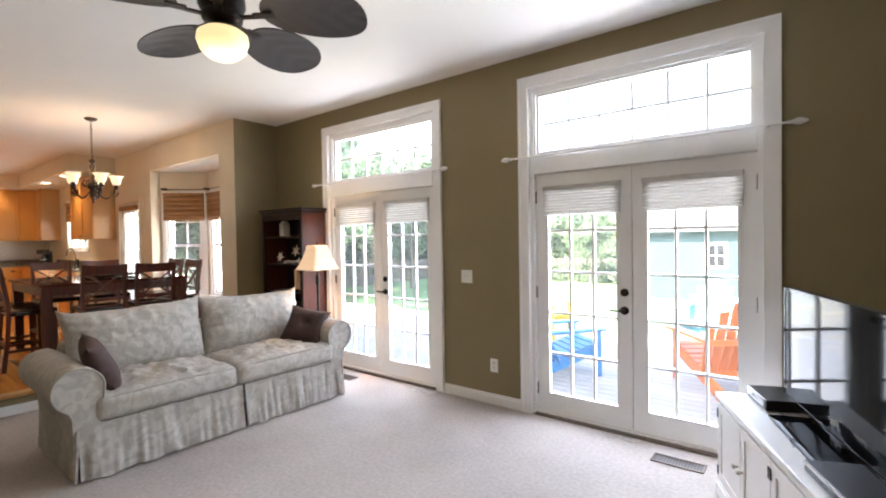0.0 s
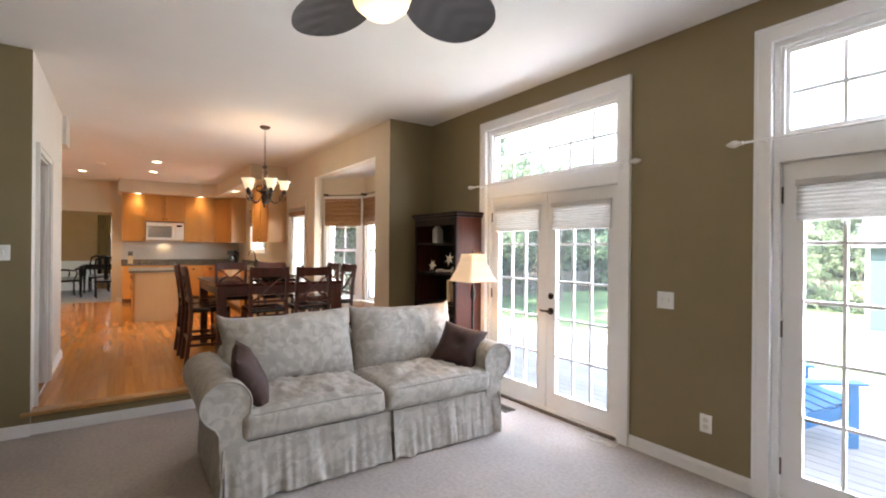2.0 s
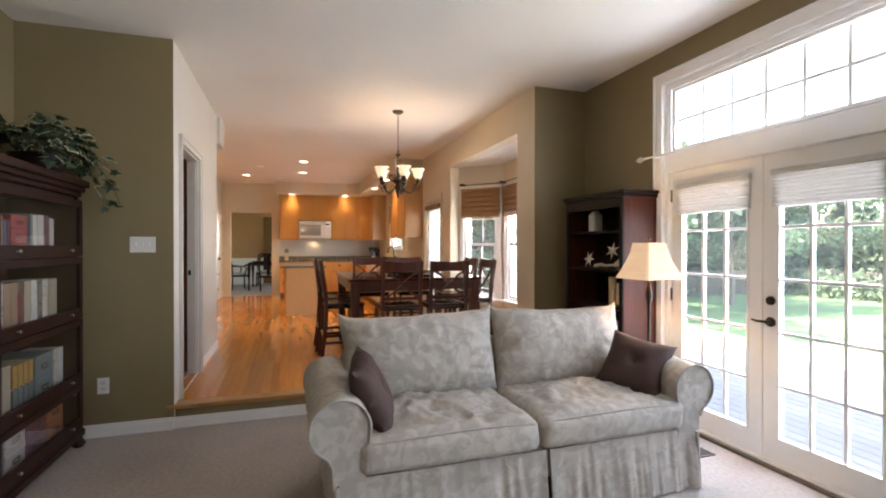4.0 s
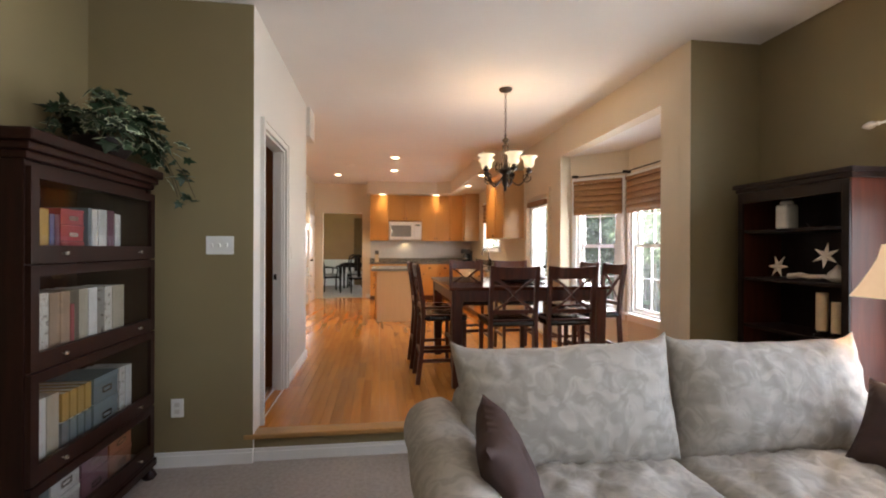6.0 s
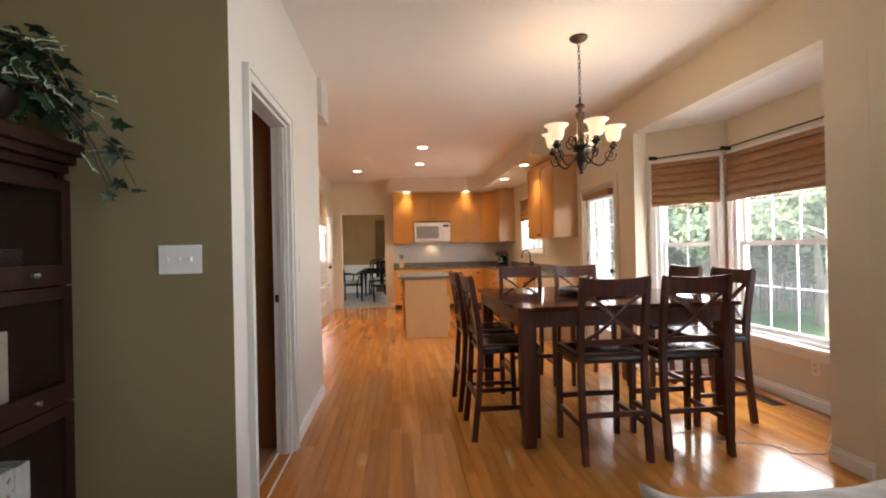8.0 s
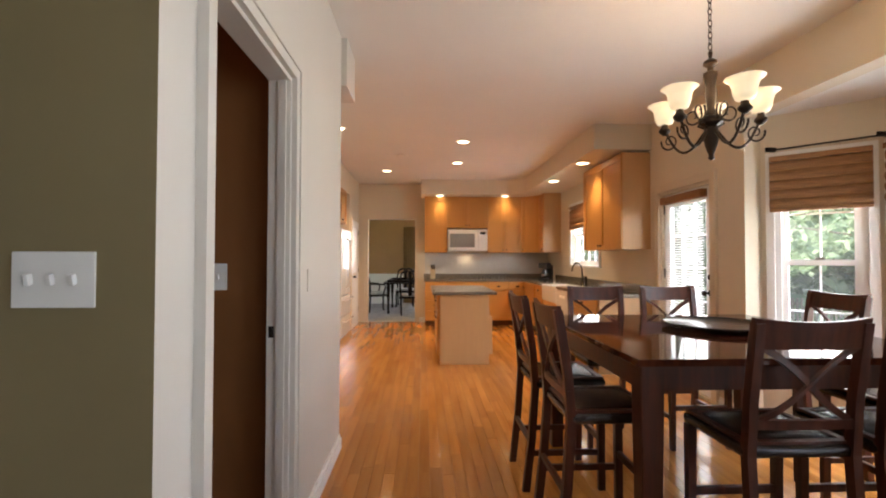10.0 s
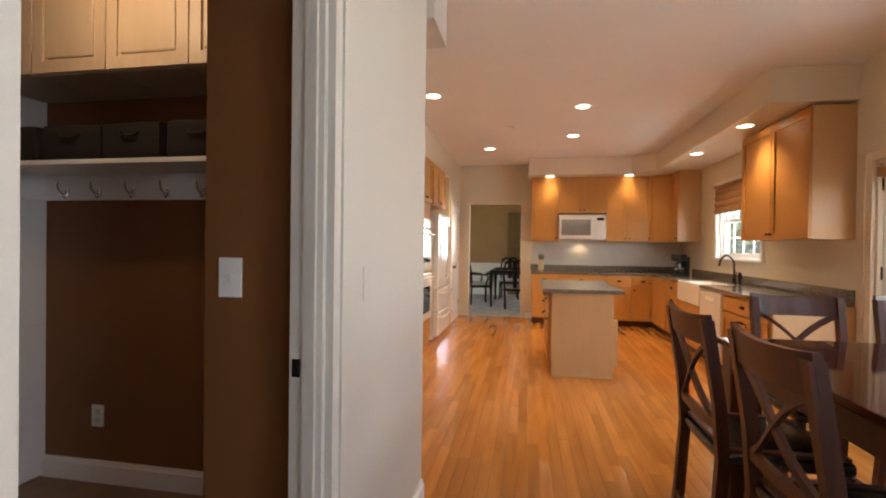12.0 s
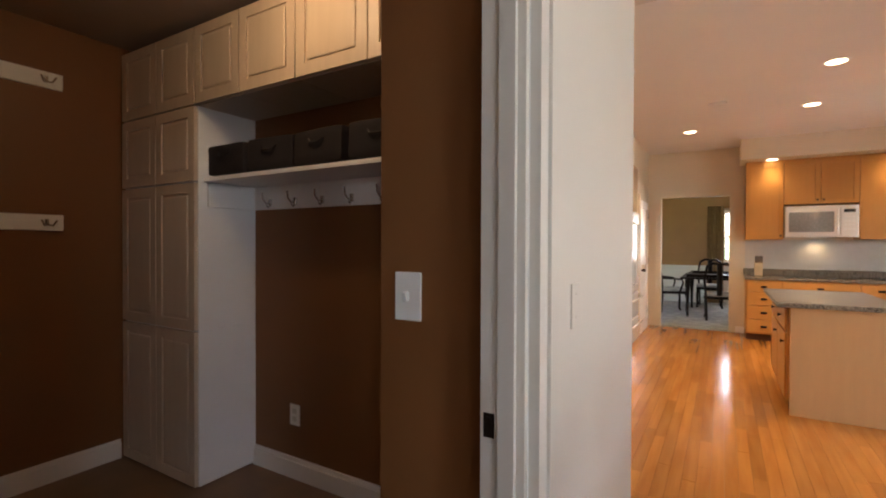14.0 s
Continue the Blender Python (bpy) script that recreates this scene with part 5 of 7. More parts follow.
solid("driftwood", tube([(-0.14, 0, 0.02), (-0.06, 0.01, 0.034), (0.02, -0.01, 0.026), (0.10, 0.01, 0.034), (0.15, 0, 0.022)], 0.02, 9, taper=0.5), M["shellwhite"], "pale driftwood on the bookcase shelf", "driftwood", m=pose(-5.90, 3.58, 1.243), smooth=60)
solid("sea_shell", lathe([(0, 0), (0.03, 0.004), (0.055, 0.03), (0.048, 0.06), (0.025, 0.08), (0.008, 0.105), (0, 0.11)], 18), M["shellwhite"], "large pale sea shell on the bookcase", "shell", m=pose(-5.72, 3.60, 1.243), smooth=50)
for x, h in ((-5.82, 0.24), (-5.72, 0.19)):
    c = thing("pillar_candle", "tall cream pillar candle in a dark holder", "candle", pose(x, 3.60, 0.903), group="candles")
    part("holder", lathe([(0, 0), (0.045, 0), (0.045, 0.012), (0.02, 0.02), (0.035, 0.035), (0, 0.036)], 18), M["bronze"], c, smooth=40)
    part("wax", lathe([(0, 0.036), (0.032, 0.036), (0.032, 0.03 + h), (0.024, 0.026 + h), (0, 0.024 + h)], 20), M["candle"], c, smooth=50)
for k, z in enumerate((0.113, 0.543)):
    bmx = thing("storage_basket", "dark woven basket in the bookcase", "basket", pose(-5.96, 3.66, z), group="bookcase baskets")
    part("basket_body", shift(soft_box(0.46, 0.26, 0.22, 0.03, 7), pose(0, 0, 0.11)), M["bin"], bmx, smooth=60)


def floor_lamp(x, y):
    u = thing("floor_lamp", "floor lamp with a square cream bell shade, lit", "floor lamp", pose(x, y, 0))
    part("base", lathe([(0, 0), (0.13, 0), (0.13, 0.012), (0.11, 0.022), (0.03, 0.035), (0.015, 0.06), (0, 0.06)], 28), M["bronze"], u, smooth=40)
    part("pole", lathe([(0.011, 0.06), (0.011, 0.55), (0.018, 0.57), (0.011, 0.59), (0.011, 1.02), (0.022, 1.05), (0.026, 1.10), (0.014, 1.15), (0.009, 1.16), (0.009, 1.22)], 16), M["bronze"], u, smooth=40)
    sh = bmesh.new()
    rings = []
    for hw, z in ((0.175, 1.205), (0.148, 1.26), (0.120, 1.33), (0.096, 1.40), (0.084, 1.47)):
        c = hw * 0.10
        rings.append([sh.verts.new((px, py, z)) for px, py in ((hw - c, -hw), (hw, -hw + c), (hw, hw - c), (hw - c, hw), (-hw + c, hw), (-hw, hw - c), (-hw, -hw + c), (-hw + c, -hw))])
    for a, b in zip(rings, rings[1:]):
        for k in range(8):
            sh.faces.new((a[k], a[(k + 1) % 8], b[(k + 1) % 8], b[k]))
    ret = bmesh.ops.extrude_face_region(sh, geom=sh.faces[:])
    for v in [g for g in ret["geom"] if isinstance(g, bmesh.types.BMVert)]:
        v.co.x *= 0.985
        v.co.y *= 0.985
    part("shade", sh, M["lampshade"], u, "cream bell-shaped fabric shade")
    part("finial", lathe([(0.004, 1.47), (0.006, 1.49), (0.012, 1.50), (0.004, 1.515)], 12), M["bronze"], u, smooth=50)
    part("harp", tube([(0, 0, 1.22), (0.05, 0, 1.27), (0.055, 0, 1.36), (0.03, 0, 1.44), (0, 0, 1.47), (-0.03, 0, 1.44), (-0.055, 0, 1.36), (-0.05, 0, 1.27), (0, 0, 1.22)], 0.0025, 6), M["chrome"], u)
    part("bulb", lathe([(0, 1.22), (0.014, 1.225), (0.028, 1.28), (0.026, 1.31), (0, 1.335)], 14), M["globe"], u, smooth=60)
    lamp("floor_lamp_bulb", "POINT", pose(x, y, 1.375), 1.0, WARM, 0.03)


floor_lamp(-5.19, 3.43)


def barrister_bookcase():
    x0, x1, y0, y1 = -6.40, -5.34, -0.975, -0.56
    w, d = x1 - x0, y1 - y0
    u = thing("barrister_bookcase", "dark cherry glass-fronted bookcase full of books and boxes", "bookcase", pose(x1, y1, 0, 0, 0, 180))
    # local x runs to the camera's left when facing it; local -y is the front
    top = 1.92
    for x in (0, w - 0.035):
        part("side_panel", box(x, x + 0.035, 0, d, 0.08, top - 0.12, bevel=0.004), M["cherry"], u)
    part("back_panel", box(0.035, w - 0.035, d - 0.012, d, 0.08, top - 0.12), M["cherry"], u)
    for dx, dy, za, zb in ((0.01, 0.015, 0.12, 0.085), (0.025, 0.035, 0.085, 0.05), (0.045, 0.055, 0.05, 0.0)):
        part("cornice_moulding", box(-dx, w + dx, -dy, d, top - za, top - zb, bevel=0.01), M["cherry"], u)
    part("base", boxes([(-0.02, w + 0.02, -0.03, d, 0.07, 0.12), (-0.012, w + 0.012, -0.02, d, 0.12, 0.14)], bevel=0.008), M["cherry"], u)
    foot = [(0, 0), (0.03, 0), (0.045, 0.02), (0.035, 0.04), (0.02, 0.07), (0, 0.07)]
    for x in (0.02, w - 0.02):
        for y in (0.0, d - 0.05):
            part("bun_foot", lathe(foot, 16, None, x, y), M["cherry"], u, smooth=50)
    levels = [0.14, 0.46, 0.925, 1.37, 1.775]
    for z in levels[:-1] + [levels[-1]]:
        part("shelf", box(0.036, w - 0.036, 0.012, d - 0.013, z, z + 0.022), M["cherry"], u)
    for z0, z1 in zip(levels, levels[1:] ):
        dr = part("glass_door", frame_bm(0.004, w - 0.004, z0 + 0.004, z1 - 0.004, -0.024, -0.002, 0.048, 0.075, 0.045), M["cherry"], u, "glass door in a dark cherry frame")
        p = part("pane", box(0.052, w - 0.052, -0.015, -0.011, z0 + 0.08, z1 - 0.05), M["glass"], dr)
        p.visible_shadow = False
        for x in (0.20, w - 0.20):
            part("knob", shift(lathe([(0, 0), (0.008, 0), (0.006, 0.008), (0.012, 0.014), (0.009, 0.022), (0, 0.023)], 12), pose(x, -0.024, z0 + 0.045, 90)), M["chrome"], dr, "small steel knob", smooth=50)
    world_m = u.matrix_world

    def put(name, label, cat, x, z, bw, bd, bh, material, y=0.05, extra=None, group=""):
        b = thing(name, label, cat, world_m @ pose(x, y, z), group=group)
        if name == "book":
            part("cover", boxes([(0, 0.003, 0, bd, 0, bh), (bw - 0.003, bw, 0, bd, 0, bh), (0.003, bw - 0.003, 0, 0.004, 0, bh)], bevel=0.0008), material, b)
            part("pages", box(0.003, bw - 0.003, 0.004, bd - 0.004, 0.003, bh - 0.003), BOOKS[4], b)
        else:
            part("box_body", box(0, bw, 0, bd, 0, bh * 0.78, bevel=0.003), material, b)
            part("box_lid", box(-0.003, bw + 0.003, -0.003, bd + 0.003, bh * 0.781, bh, bevel=0.003), material, b)
            part("label_holder", frame_bm(bw * 0.32, bw * 0.68, bh * 0.30, bh * 0.55, -0.006, -0.0005, 0.007), M["chrome"], b, "steel label frame")

    # books and boxes shelf by shelf: from, to, height, material
    shelf_rows = (
        (3, "book", "upright book behind the bookcase glass", "shelf books",
         ((0.05, 0.098, 0.2, 8), (0.10, 0.128, 0.24, 4), (0.158, 0.225, 0.22, 2), (0.228, 0.262, 0.2, 3), (0.264, 0.296, 0.2, 7), (0.51, 0.54, 0.25, 5), (0.543, 0.59, 0.245, 4), (0.597, 0.676, 0.25, 4), (0.682, 0.745, 0.25, 7), (0.752, 0.81, 0.235, 4))),
        (2, "book", "thick album behind the bookcase glass", "shelf albums",
         ((0.05, 0.225, 0.29, 9), (0.228, 0.30, 0.285, 10), (0.302, 0.372, 0.285, 10), (0.376, 0.405, 0.22, 1), (0.437, 0.512, 0.285, 0), (0.515, 0.59, 0.285, 4), (0.655, 0.728, 0.28, 9), (0.731, 0.85, 0.28, 0))),
        (1, "book", "large pale binder on the bookcase shelf", "shelf binders",
         ((0.05, 0.125, 0.29, 4), (0.128, 0.21, 0.29, 4), (0.213, 0.295, 0.29, 0), (0.80, 0.865, 0.27, 9), (0.868, 0.936, 0.265, 4))),
    )
    stock = BOOKS + [PAPER, mat("book_cloth_tan", (0.25, 0.17, 0.11), None, 20, 0.6, 0.1, 120)]
    for lv, name, label, group, items in shelf_rows:
        for p, q, bh, k in items:
            put(name, label, "book", p, levels[lv] + 0.023, q - p - 0.002, 0.2, bh, stock[k], group=group)
    for z in (0.0, 0.078, 0.156):
        put("storage_box", "small red storage box in a stack", "storage box", 0.302, levels[3] + 0.023 + z, 0.17, 0.2, 0.075, BOOKS[1], group="storage boxes")
    for z in (0.0, 0.138):
        put("storage_box", "slate blue storage box with a label frame", "storage box", 0.56, levels[1] + 0.023 + z, 0.225, 0.28, 0.135, BOOKS[5], group="storage boxes")
        for p in np.arange(0.315, 0.54, 0.058):
            put("book", "narrow gold-spined folder beside slate boxes", "book", float(p), levels[1] + 0.023 + z, 0.05, 0.26, 0.132, BOOKS[2] if z else BOOKS[5], group="shelf folders")
    for p, q, m_, word in ((0.06, 0.235, BOOKS[5], "slate blue"), (0.24, 0.45, BOOKS[4], "white"), (0.462, 0.695, BOOKS[7], "plum"), (0.703, 0.936, BOOKS[6], "rust red")):
        for z in (0.0, 0.118):
            put("storage_box", word + " storage box with a label frame", "storage box", p, levels[0] + 0.023 + z, q - p - 0.006, 0.28, 0.115, m_, group="storage boxes")


barrister_bookcase()


def ivy(x, y, z):
    u = thing("ivy_plant", "trailing variegated ivy in a dark bowl on the bookcase", "plant", pose(x, y, z) @ Matrix.Scale(1.18, 4))
    part("pot", lathe([(0, 0), (0.08, 0), (0.12, 0.06), (0.13, 0.10), (0.12, 0.10), (0.11, 0.07), (0, 0.06)], 24), M["espresso"], u, "dark wooden bowl", smooth=50)

    def leaf_mesh(size, material):
        bm = bmesh.new()
        out = [(0, 0), (0.28, -0.12), (0.52, -0.02), (0.36, 0.18), (0.62, 0.42), (0.28, 0.46), (0.0, 1.0), (-0.28, 0.46), (-0.62, 0.42), (-0.36, 0.18), (-0.52, -0.02), (-0.28, -0.12)]
        c = bm.verts.new((0, 0.3 * size, 0.05 * size))
        vs = [bm.verts.new((px * size, py * size, -0.10 * size * abs(px) - 0.12 * size * py * py)) for px, py in out]
        if isinstance(material, list):
            # green centre inside a pale rim
            inner = [bm.verts.new(c.co.lerp(v.co, 0.80) + Vector((0, 0, 0.0006))) for v in vs]
            for k in range(len(vs)):
                j = (k + 1) % len(vs)
                bm.faces.new((inner[k], vs[k], vs[j], inner[j])).material_index = 1
            vs = inner
        for k in range(len(vs)):
            bm.faces.new((c, vs[k], vs[(k + 1) % len(vs)]))
        return mesh_of("leaf", bm, material)

    metas = [leaf_mesh(s, m) for s in (0.045, 0.058, 0.07) for m in (M["ivy"], M["ivy"], [M["ivy"], M["ivy_pale"]])]
    rnd = random.Random(5)
    vines = bmesh.new()
    spots = []
    for k in range(34):
        a = rnd.uniform(0, 2 * math.pi)
        L = rnd.uniform(0.14, 0.32)
        if k < 6:
            a, L = rnd.uniform(1.9, 2.9), rnd.uniform(0.34, 0.52)
        pts = []
        for i in range(9):
            t = i / 8
            r = 0.05 + L * t * (1.25 if abs(math.cos(a)) > 0.6 else 0.8)
            droop = (0.30 if k < 6 else 0.12) * t * t
            zz = max(0.02 if (abs(r * math.sin(a)) < 0.16 and k >= 6) else -0.4, 0.10 + 0.16 * math.sin(t * 2.4) * (1.2 if k > 12 else 0.6) - droop)
            pts.append(Vector((r * math.cos(a + 0.4 * t), r * math.sin(a + 0.4 * t), zz)))
        tube(pts, 0.0025, 5, vines)
        for i in range(1, 9):
            for _ in range(2 if i > 2 else 1):
                spots.append(pts[i] + Vector((rnd.gauss(0, 0.02), rnd.gauss(0, 0.02), rnd.gauss(0.01, 0.018))))
    part("vines", vines, M["stem"], u, "thin brown stems")
    rnd.shuffle(spots)
    for p in spots[:420]:
        l = part("leaf", rnd.choice(metas), None, u)
        out = math.degrees(math.atan2(p.y, p.x)) - 90 + rnd.gauss(0, 45)
        l.matrix_basis = pose(p.x, p.y, p.z, rnd.uniform(-70, 10), rnd.gauss(0, 25), out)


ivy(-6.10, -0.68, 1.921)


# television corner
tvm = pose(-1.36, 3.36, 0, 0, 0, -67)     # local x runs along the front, local -y is the front


def tv_stand():
    u = thing("tv_stand", "white painted tv stand with panelled doors and dark hinges", "tv stand", tvm)
    W, D, Ht = 1.55, 0.48, 0.60
    part("carcass", box(0.02, W - 0.02, 0.02, D - 0.01, 0.09, Ht - 0.035), M["white"], u)
    part("top", box(0, W, 0, D, Ht - 0.035, Ht, bevel=0.008), M["white"], u)
    part("plinth", boxes([(0.005, W - 0.005, 0.002, D - 0.01, 0, 0.07), (0.012, W - 0.012, 0.009, D - 0.01, 0.07, 0.088)], bevel=0.006), M["white"], u)
    n = 4
    for k in range(n):
        a = 0.04 + k * (W - 0.08) / n
        b = a + (W - 0.08) / n - 0.006
        d = part("cabinet_door", frame_bm(a, b, 0.105, Ht - 0.05, 0.004, 0.02, 0.05), M["white"], u)
        part("door_panel", box(a + 0.05, b - 0.05, 0.010, 0.018, 0.155, Ht - 0.10, bevel=0.004), M["white"], d)
        part("knob", shift(lathe([(0, 0), (0.008, 0), (0.006, 0.01), (0.015, 0.018), (0.01, 0.028), (0, 0.03)], 14), pose(b - 0.03 if k % 2 == 0 else a + 0.03, 0.004, 0.33, 90)), M["white_cer"], d, "white round knob", smooth=50)
        for z in (0.16, Ht - 0.11):
            part("hinge", box(a - 0.001 if k % 2 == 0 else b - 0.012, a + 0.012 if k % 2 == 0 else b + 0.001, -0.002, 0.0035, z - 0.025, z + 0.025), M["black"], d, "black hinge")
    return Ht


st = tv_stand()


def local(name, bm, material, label, category, m, smooth=None):
    return solid(name, bm, material, label, category, m=tvm @ m, smooth=smooth)


bxx = thing("cable_box", "black cable box with a silver front on the tv stand", "cable box", tvm @ pose(0.045, 0.15, st))
part("case", box(0, 0.27, 0, 0.20, 0.006, 0.062, bevel=0.005), M["black"], bxx)
part("front_panel", box(0.02, 0.25, -0.003, -0.0005, 0.018, 0.05, bevel=0.001), M["darkglass"], bxx, "glossy front panel")
for x in (0.03, 0.24):
    part("foot", lathe([(0.012, 0), (0.012, 0.006)], 12, None, x, 0.03), M["black"], bxx)
tv = thing("television", "large flat black television on a glossy stand", "television", tvm @ pose(0.15, 0.30, st, 0, 0, -4))
part("panel", box(0, 1.10, 0.0, 0.045, 0.045, 0.63, bevel=0.008), M["black"], tv)
part("screen", box(0.016, 1.084, -0.003, -0.0005, 0.065, 0.614), M["screen"], tv, "glossy dark screen")
part("bezel", frame_bm(0.0, 1.10, 0.045, 0.63, -0.006, -0.0006, 0.014), M["screen"], tv, "thin glossy bezel")
part("neck", box(0.50, 0.60, 0.012, 0.04, 0.016, 0.06), M["black"], tv)
part("foot", shift(soft_box(0.62, 0.26, 0.016, 0.007, 5), pose(0.55, -0.02, 0.0085)), M["screen"], tv, "glossy oval foot", smooth=60)
pl = thing("disc_player", "slim black disc player on the tv stand", "player", tvm @ pose(0.96, 0.05, st))
part("case", box(0, 0.40, 0, 0.20, 0.004, 0.045, bevel=0.004), M["black"], pl)
part("front_trim", box(0.0, 0.40, -0.003, -0.0005, 0.03, 0.043), M["chrome"], pl, "silver front trim")
for x in (0.03, 0.37):
    part("foot", lathe([(0.012, 0), (0.012, 0.004)], 12, None, x, 0.03), M["black"], pl)
solid("tv_cable", tube([tvm @ Vector(p) for p in ((0.34, 0.2, st + 0.012), (0.42, 0.24, st + 0.004), (0.5, 0.18, st + 0.004), (0.62, 0.12, st + 0.004), (0.75, 0.10, st + 0.004))], 0.003, 6), M["black"], "thin black cable on the tv stand", "cable", smooth=60)

rnd = random.Random(3)
for cx, cy in ((-2.05, 3.77), (-3.95, 3.74)):
    pts = [Vector((cx + 0.12 * math.sin(t * 2.1) + 0.04 * rnd.uniform(-1, 1), cy + 0.03 * math.cos(t * 3.3) + 0.015 * rnd.uniform(-1, 1), 0.006 + 0.008 * abs(math.sin(t * 5)))) for t in np.linspace(0, 7, 26)]
    solid("blind_cord", tube(pts, 0.0028, 5), M["cable"], "tangled white blind cord on the carpet", "cord", group="blind cords", smooth=60)
pts = [Vector((-7.02 - 0.02 * t, BY + 0.05 + 0.03 * math.sin(t * 2), K + max(0.006, 0.5 - 0.25 * t))) for t in np.linspace(0, 2, 8)] + [Vector((-7.1 - 0.25 * math.sin(t), 3.1 - 0.2 * t + 0.08 * math.sin(t * 4), K + 0.006)) for t in np.linspace(0, 1.6, 14)]
solid("phone_cord", tube(pts, 0.003, 5), M["cable"], "thin loose cord on the wooden floor", "cord", smooth=60)


# ---- dining area ----
TX, TY, TS = -8.12, 2.24, 0.76        # table centre and half side
tb = thing("dining_table", "square dark cherry counter-height dining table", "table", pose(TX, TY, K))
part("tabletop", boxes([(-TS, TS, -TS, TS, 0.885, 0.915)], bevel=0.006), M["tabletop"], tb)
for a, (x0, x1, y0, y1) in enumerate(((-TS + 0.08, TS - 0.08, -TS + 0.03, -TS + 0.055), (-TS + 0.08, TS - 0.08, TS - 0.055, TS - 0.03), (-TS + 0.03, -TS + 0.055, -TS + 0.08, TS - 0.08), (TS - 0.055, TS - 0.03, -TS + 0.08, TS - 0.08))):
    part("apron", box(x0, x1, y0, y1, 0.78, 0.885, bevel=0.003), M["chairwood"], tb)
bm = bmesh.new()
v = bx(bm, -0.05, 0.05, -0.05, 0.05, 0, 0.885)
for q in v:
    if q.co.z < 0.1:
        q.co.x *= 0.78
        q.co.y *= 0.78
bmesh.ops.bevel(bm, geom=bm.edges[:], offset=0.004, segments=2, affect="EDGES")
leg_me = mesh_of("leg", bm, M["chairwood"])
for sx in (-1, 1):
    for sy in (-1, 1):
        part("leg", leg_me, None, tb).matrix_basis = pose(sx * (TS - 0.075), sy * (TS - 0.075), 0)
ls = thing("lazy_susan", "round dark wooden lazy susan on the table", "lazy susan", pose(TX - 0.08, TY + 0.12, K + 0.916))
part("swivel_base", lathe([(0, 0), (0.14, 0), (0.14, 0.012), (0, 0.012)], 28), M["espresso"], ls, smooth=40)
part("tray", lathe([(0, 0.0125), (0.27, 0.0125), (0.305, 0.018), (0.31, 0.03), (0.302, 0.034), (0.292, 0.026), (0, 0.026)], 48), M["susan"], ls, smooth=40)


def bar_chair():
    u = thing("dining_chair", "dark cherry counter chair with an X back and leather seat", "chair", group="dining chairs")
    # faces local +y; back at local -y
    w, d, sh, top = 0.445, 0.42, 0.61, 1.105
    part("seat", shift(soft_box(w, d, 0.055, 0.022, 9, 0.012), pose(0, 0, sh)), M["leather"], u, "dark leather seat pad", smooth=60)
    part("seat_frame", frame_bm(-w / 2 + 0.015, w / 2 - 0.015, -d / 2 + 0.015, d / 2 - 0.015, 0, 0.06, 0.03), M["chairwood"], u).matrix_basis = pose(0, 0, sh - 0.025, 90) @ pose(0, 0, 0)
    for s in (-1, 1):
        x = s * (w / 2 - 0.022)
        bm = bmesh.new()
        pts = [(-d / 2 - 0.045, 0.0), (-d / 2 - 0.01, 0.30), (-d / 2 + 0.01, 0.60), (-d / 2 - 0.005, 0.80), (-d / 2 - 0.05, top - 0.01)]
        rings = [[bm.verts.new((x + a, y + b, z)) for a, b in ((-0.017, -0.02), (0.017, -0.02), (0.017, 0.02), (-0.017, 0.02))] for y, z in pts]
        for r0, r1 in zip(rings, rings[1:]):
            for k in range(4):
                bm.faces.new((r0[k], r0[(k + 1) % 4], r1[(k + 1) % 4], r1[k]))
        bm.faces.new(rings[0][::-1])
        bm.faces.new(rings[-1])
        part("back_post", bm, M["chairwood"], u)
        bm = bmesh.new()
        vv = bx(bm, x - 0.019, x + 0.019, d / 2 - 0.05, d / 2 - 0.012, 0, sh - 0.025)
        for q in vv:
            if q.co.z < 0.1:
                q.co.x = x + (q.co.x - x) * 0.72
                q.co.y += 0.004
        part("front_leg", bm, M["chairwood"], u)
        part("side_stretcher", box(x - 0.011, x + 0.011, -d / 2 - 0.01, d / 2 - 0.05, 0.20, 0.232, bevel=0.003), M["chairwood"], u)
    part("front_stretcher", box(-w / 2 + 0.04, w / 2 - 0.04, d / 2 - 0.042, d / 2 - 0.02, 0.27, 0.305, bevel=0.003), M["chairwood"], u)
    part("rear_stretcher", box(-w / 2 + 0.04, w / 2 - 0.04, -d / 2 - 0.03, -d / 2 - 0.008, 0.27, 0.30, bevel=0.003), M["chairwood"], u)

    def slat(z0, z1, y0, y1, bow, rise=0.0):
        bm = bmesh.new()
        n = 12
        g = []
        for k in range(n + 1):
            t = 2 * k / n - 1
            x, o = t * (w / 2 - 0.004), -bow * (1 - t * t)
            g.append([bm.verts.new((x, y0 + o - 0.010, z0)), bm.verts.new((x, y0 + o + 0.012, z0)), bm.verts.new((x, y1 + o + 0.012, z1 + rise * t * t)), bm.verts.new((x, y1 + o - 0.010, z1 + rise * t * t))])
        for a, b in zip(g, g[1:]):
            for k in range(4):
                bm.faces.new((a[k], a[(k + 1) % 4], b[(k + 1) % 4], b[k]))
        bm.faces.new(g[0][::-1])
        bm.faces.new(g[-1])
        return bm

    part("top_rail", slat(top - 0.105, top - 0.004, -d / 2 - 0.033, -d / 2 - 0.052, 0.022, 0.014), M["chairwood"], u, smooth=40)
    part("lower_rail", slat(0.70, 0.735, -d / 2 + 0.002, -d / 2 - 0.001, 0.012), M["chairwood"], u, smooth=40)
    for s in (-1, 1):
        a, b = Vector((s * (w / 2 - 0.045), -d / 2 - 0.002, 0.73)), Vector((-s * (w / 2 - 0.045), -d / 2 - 0.035, top - 0.10))
        n = 10
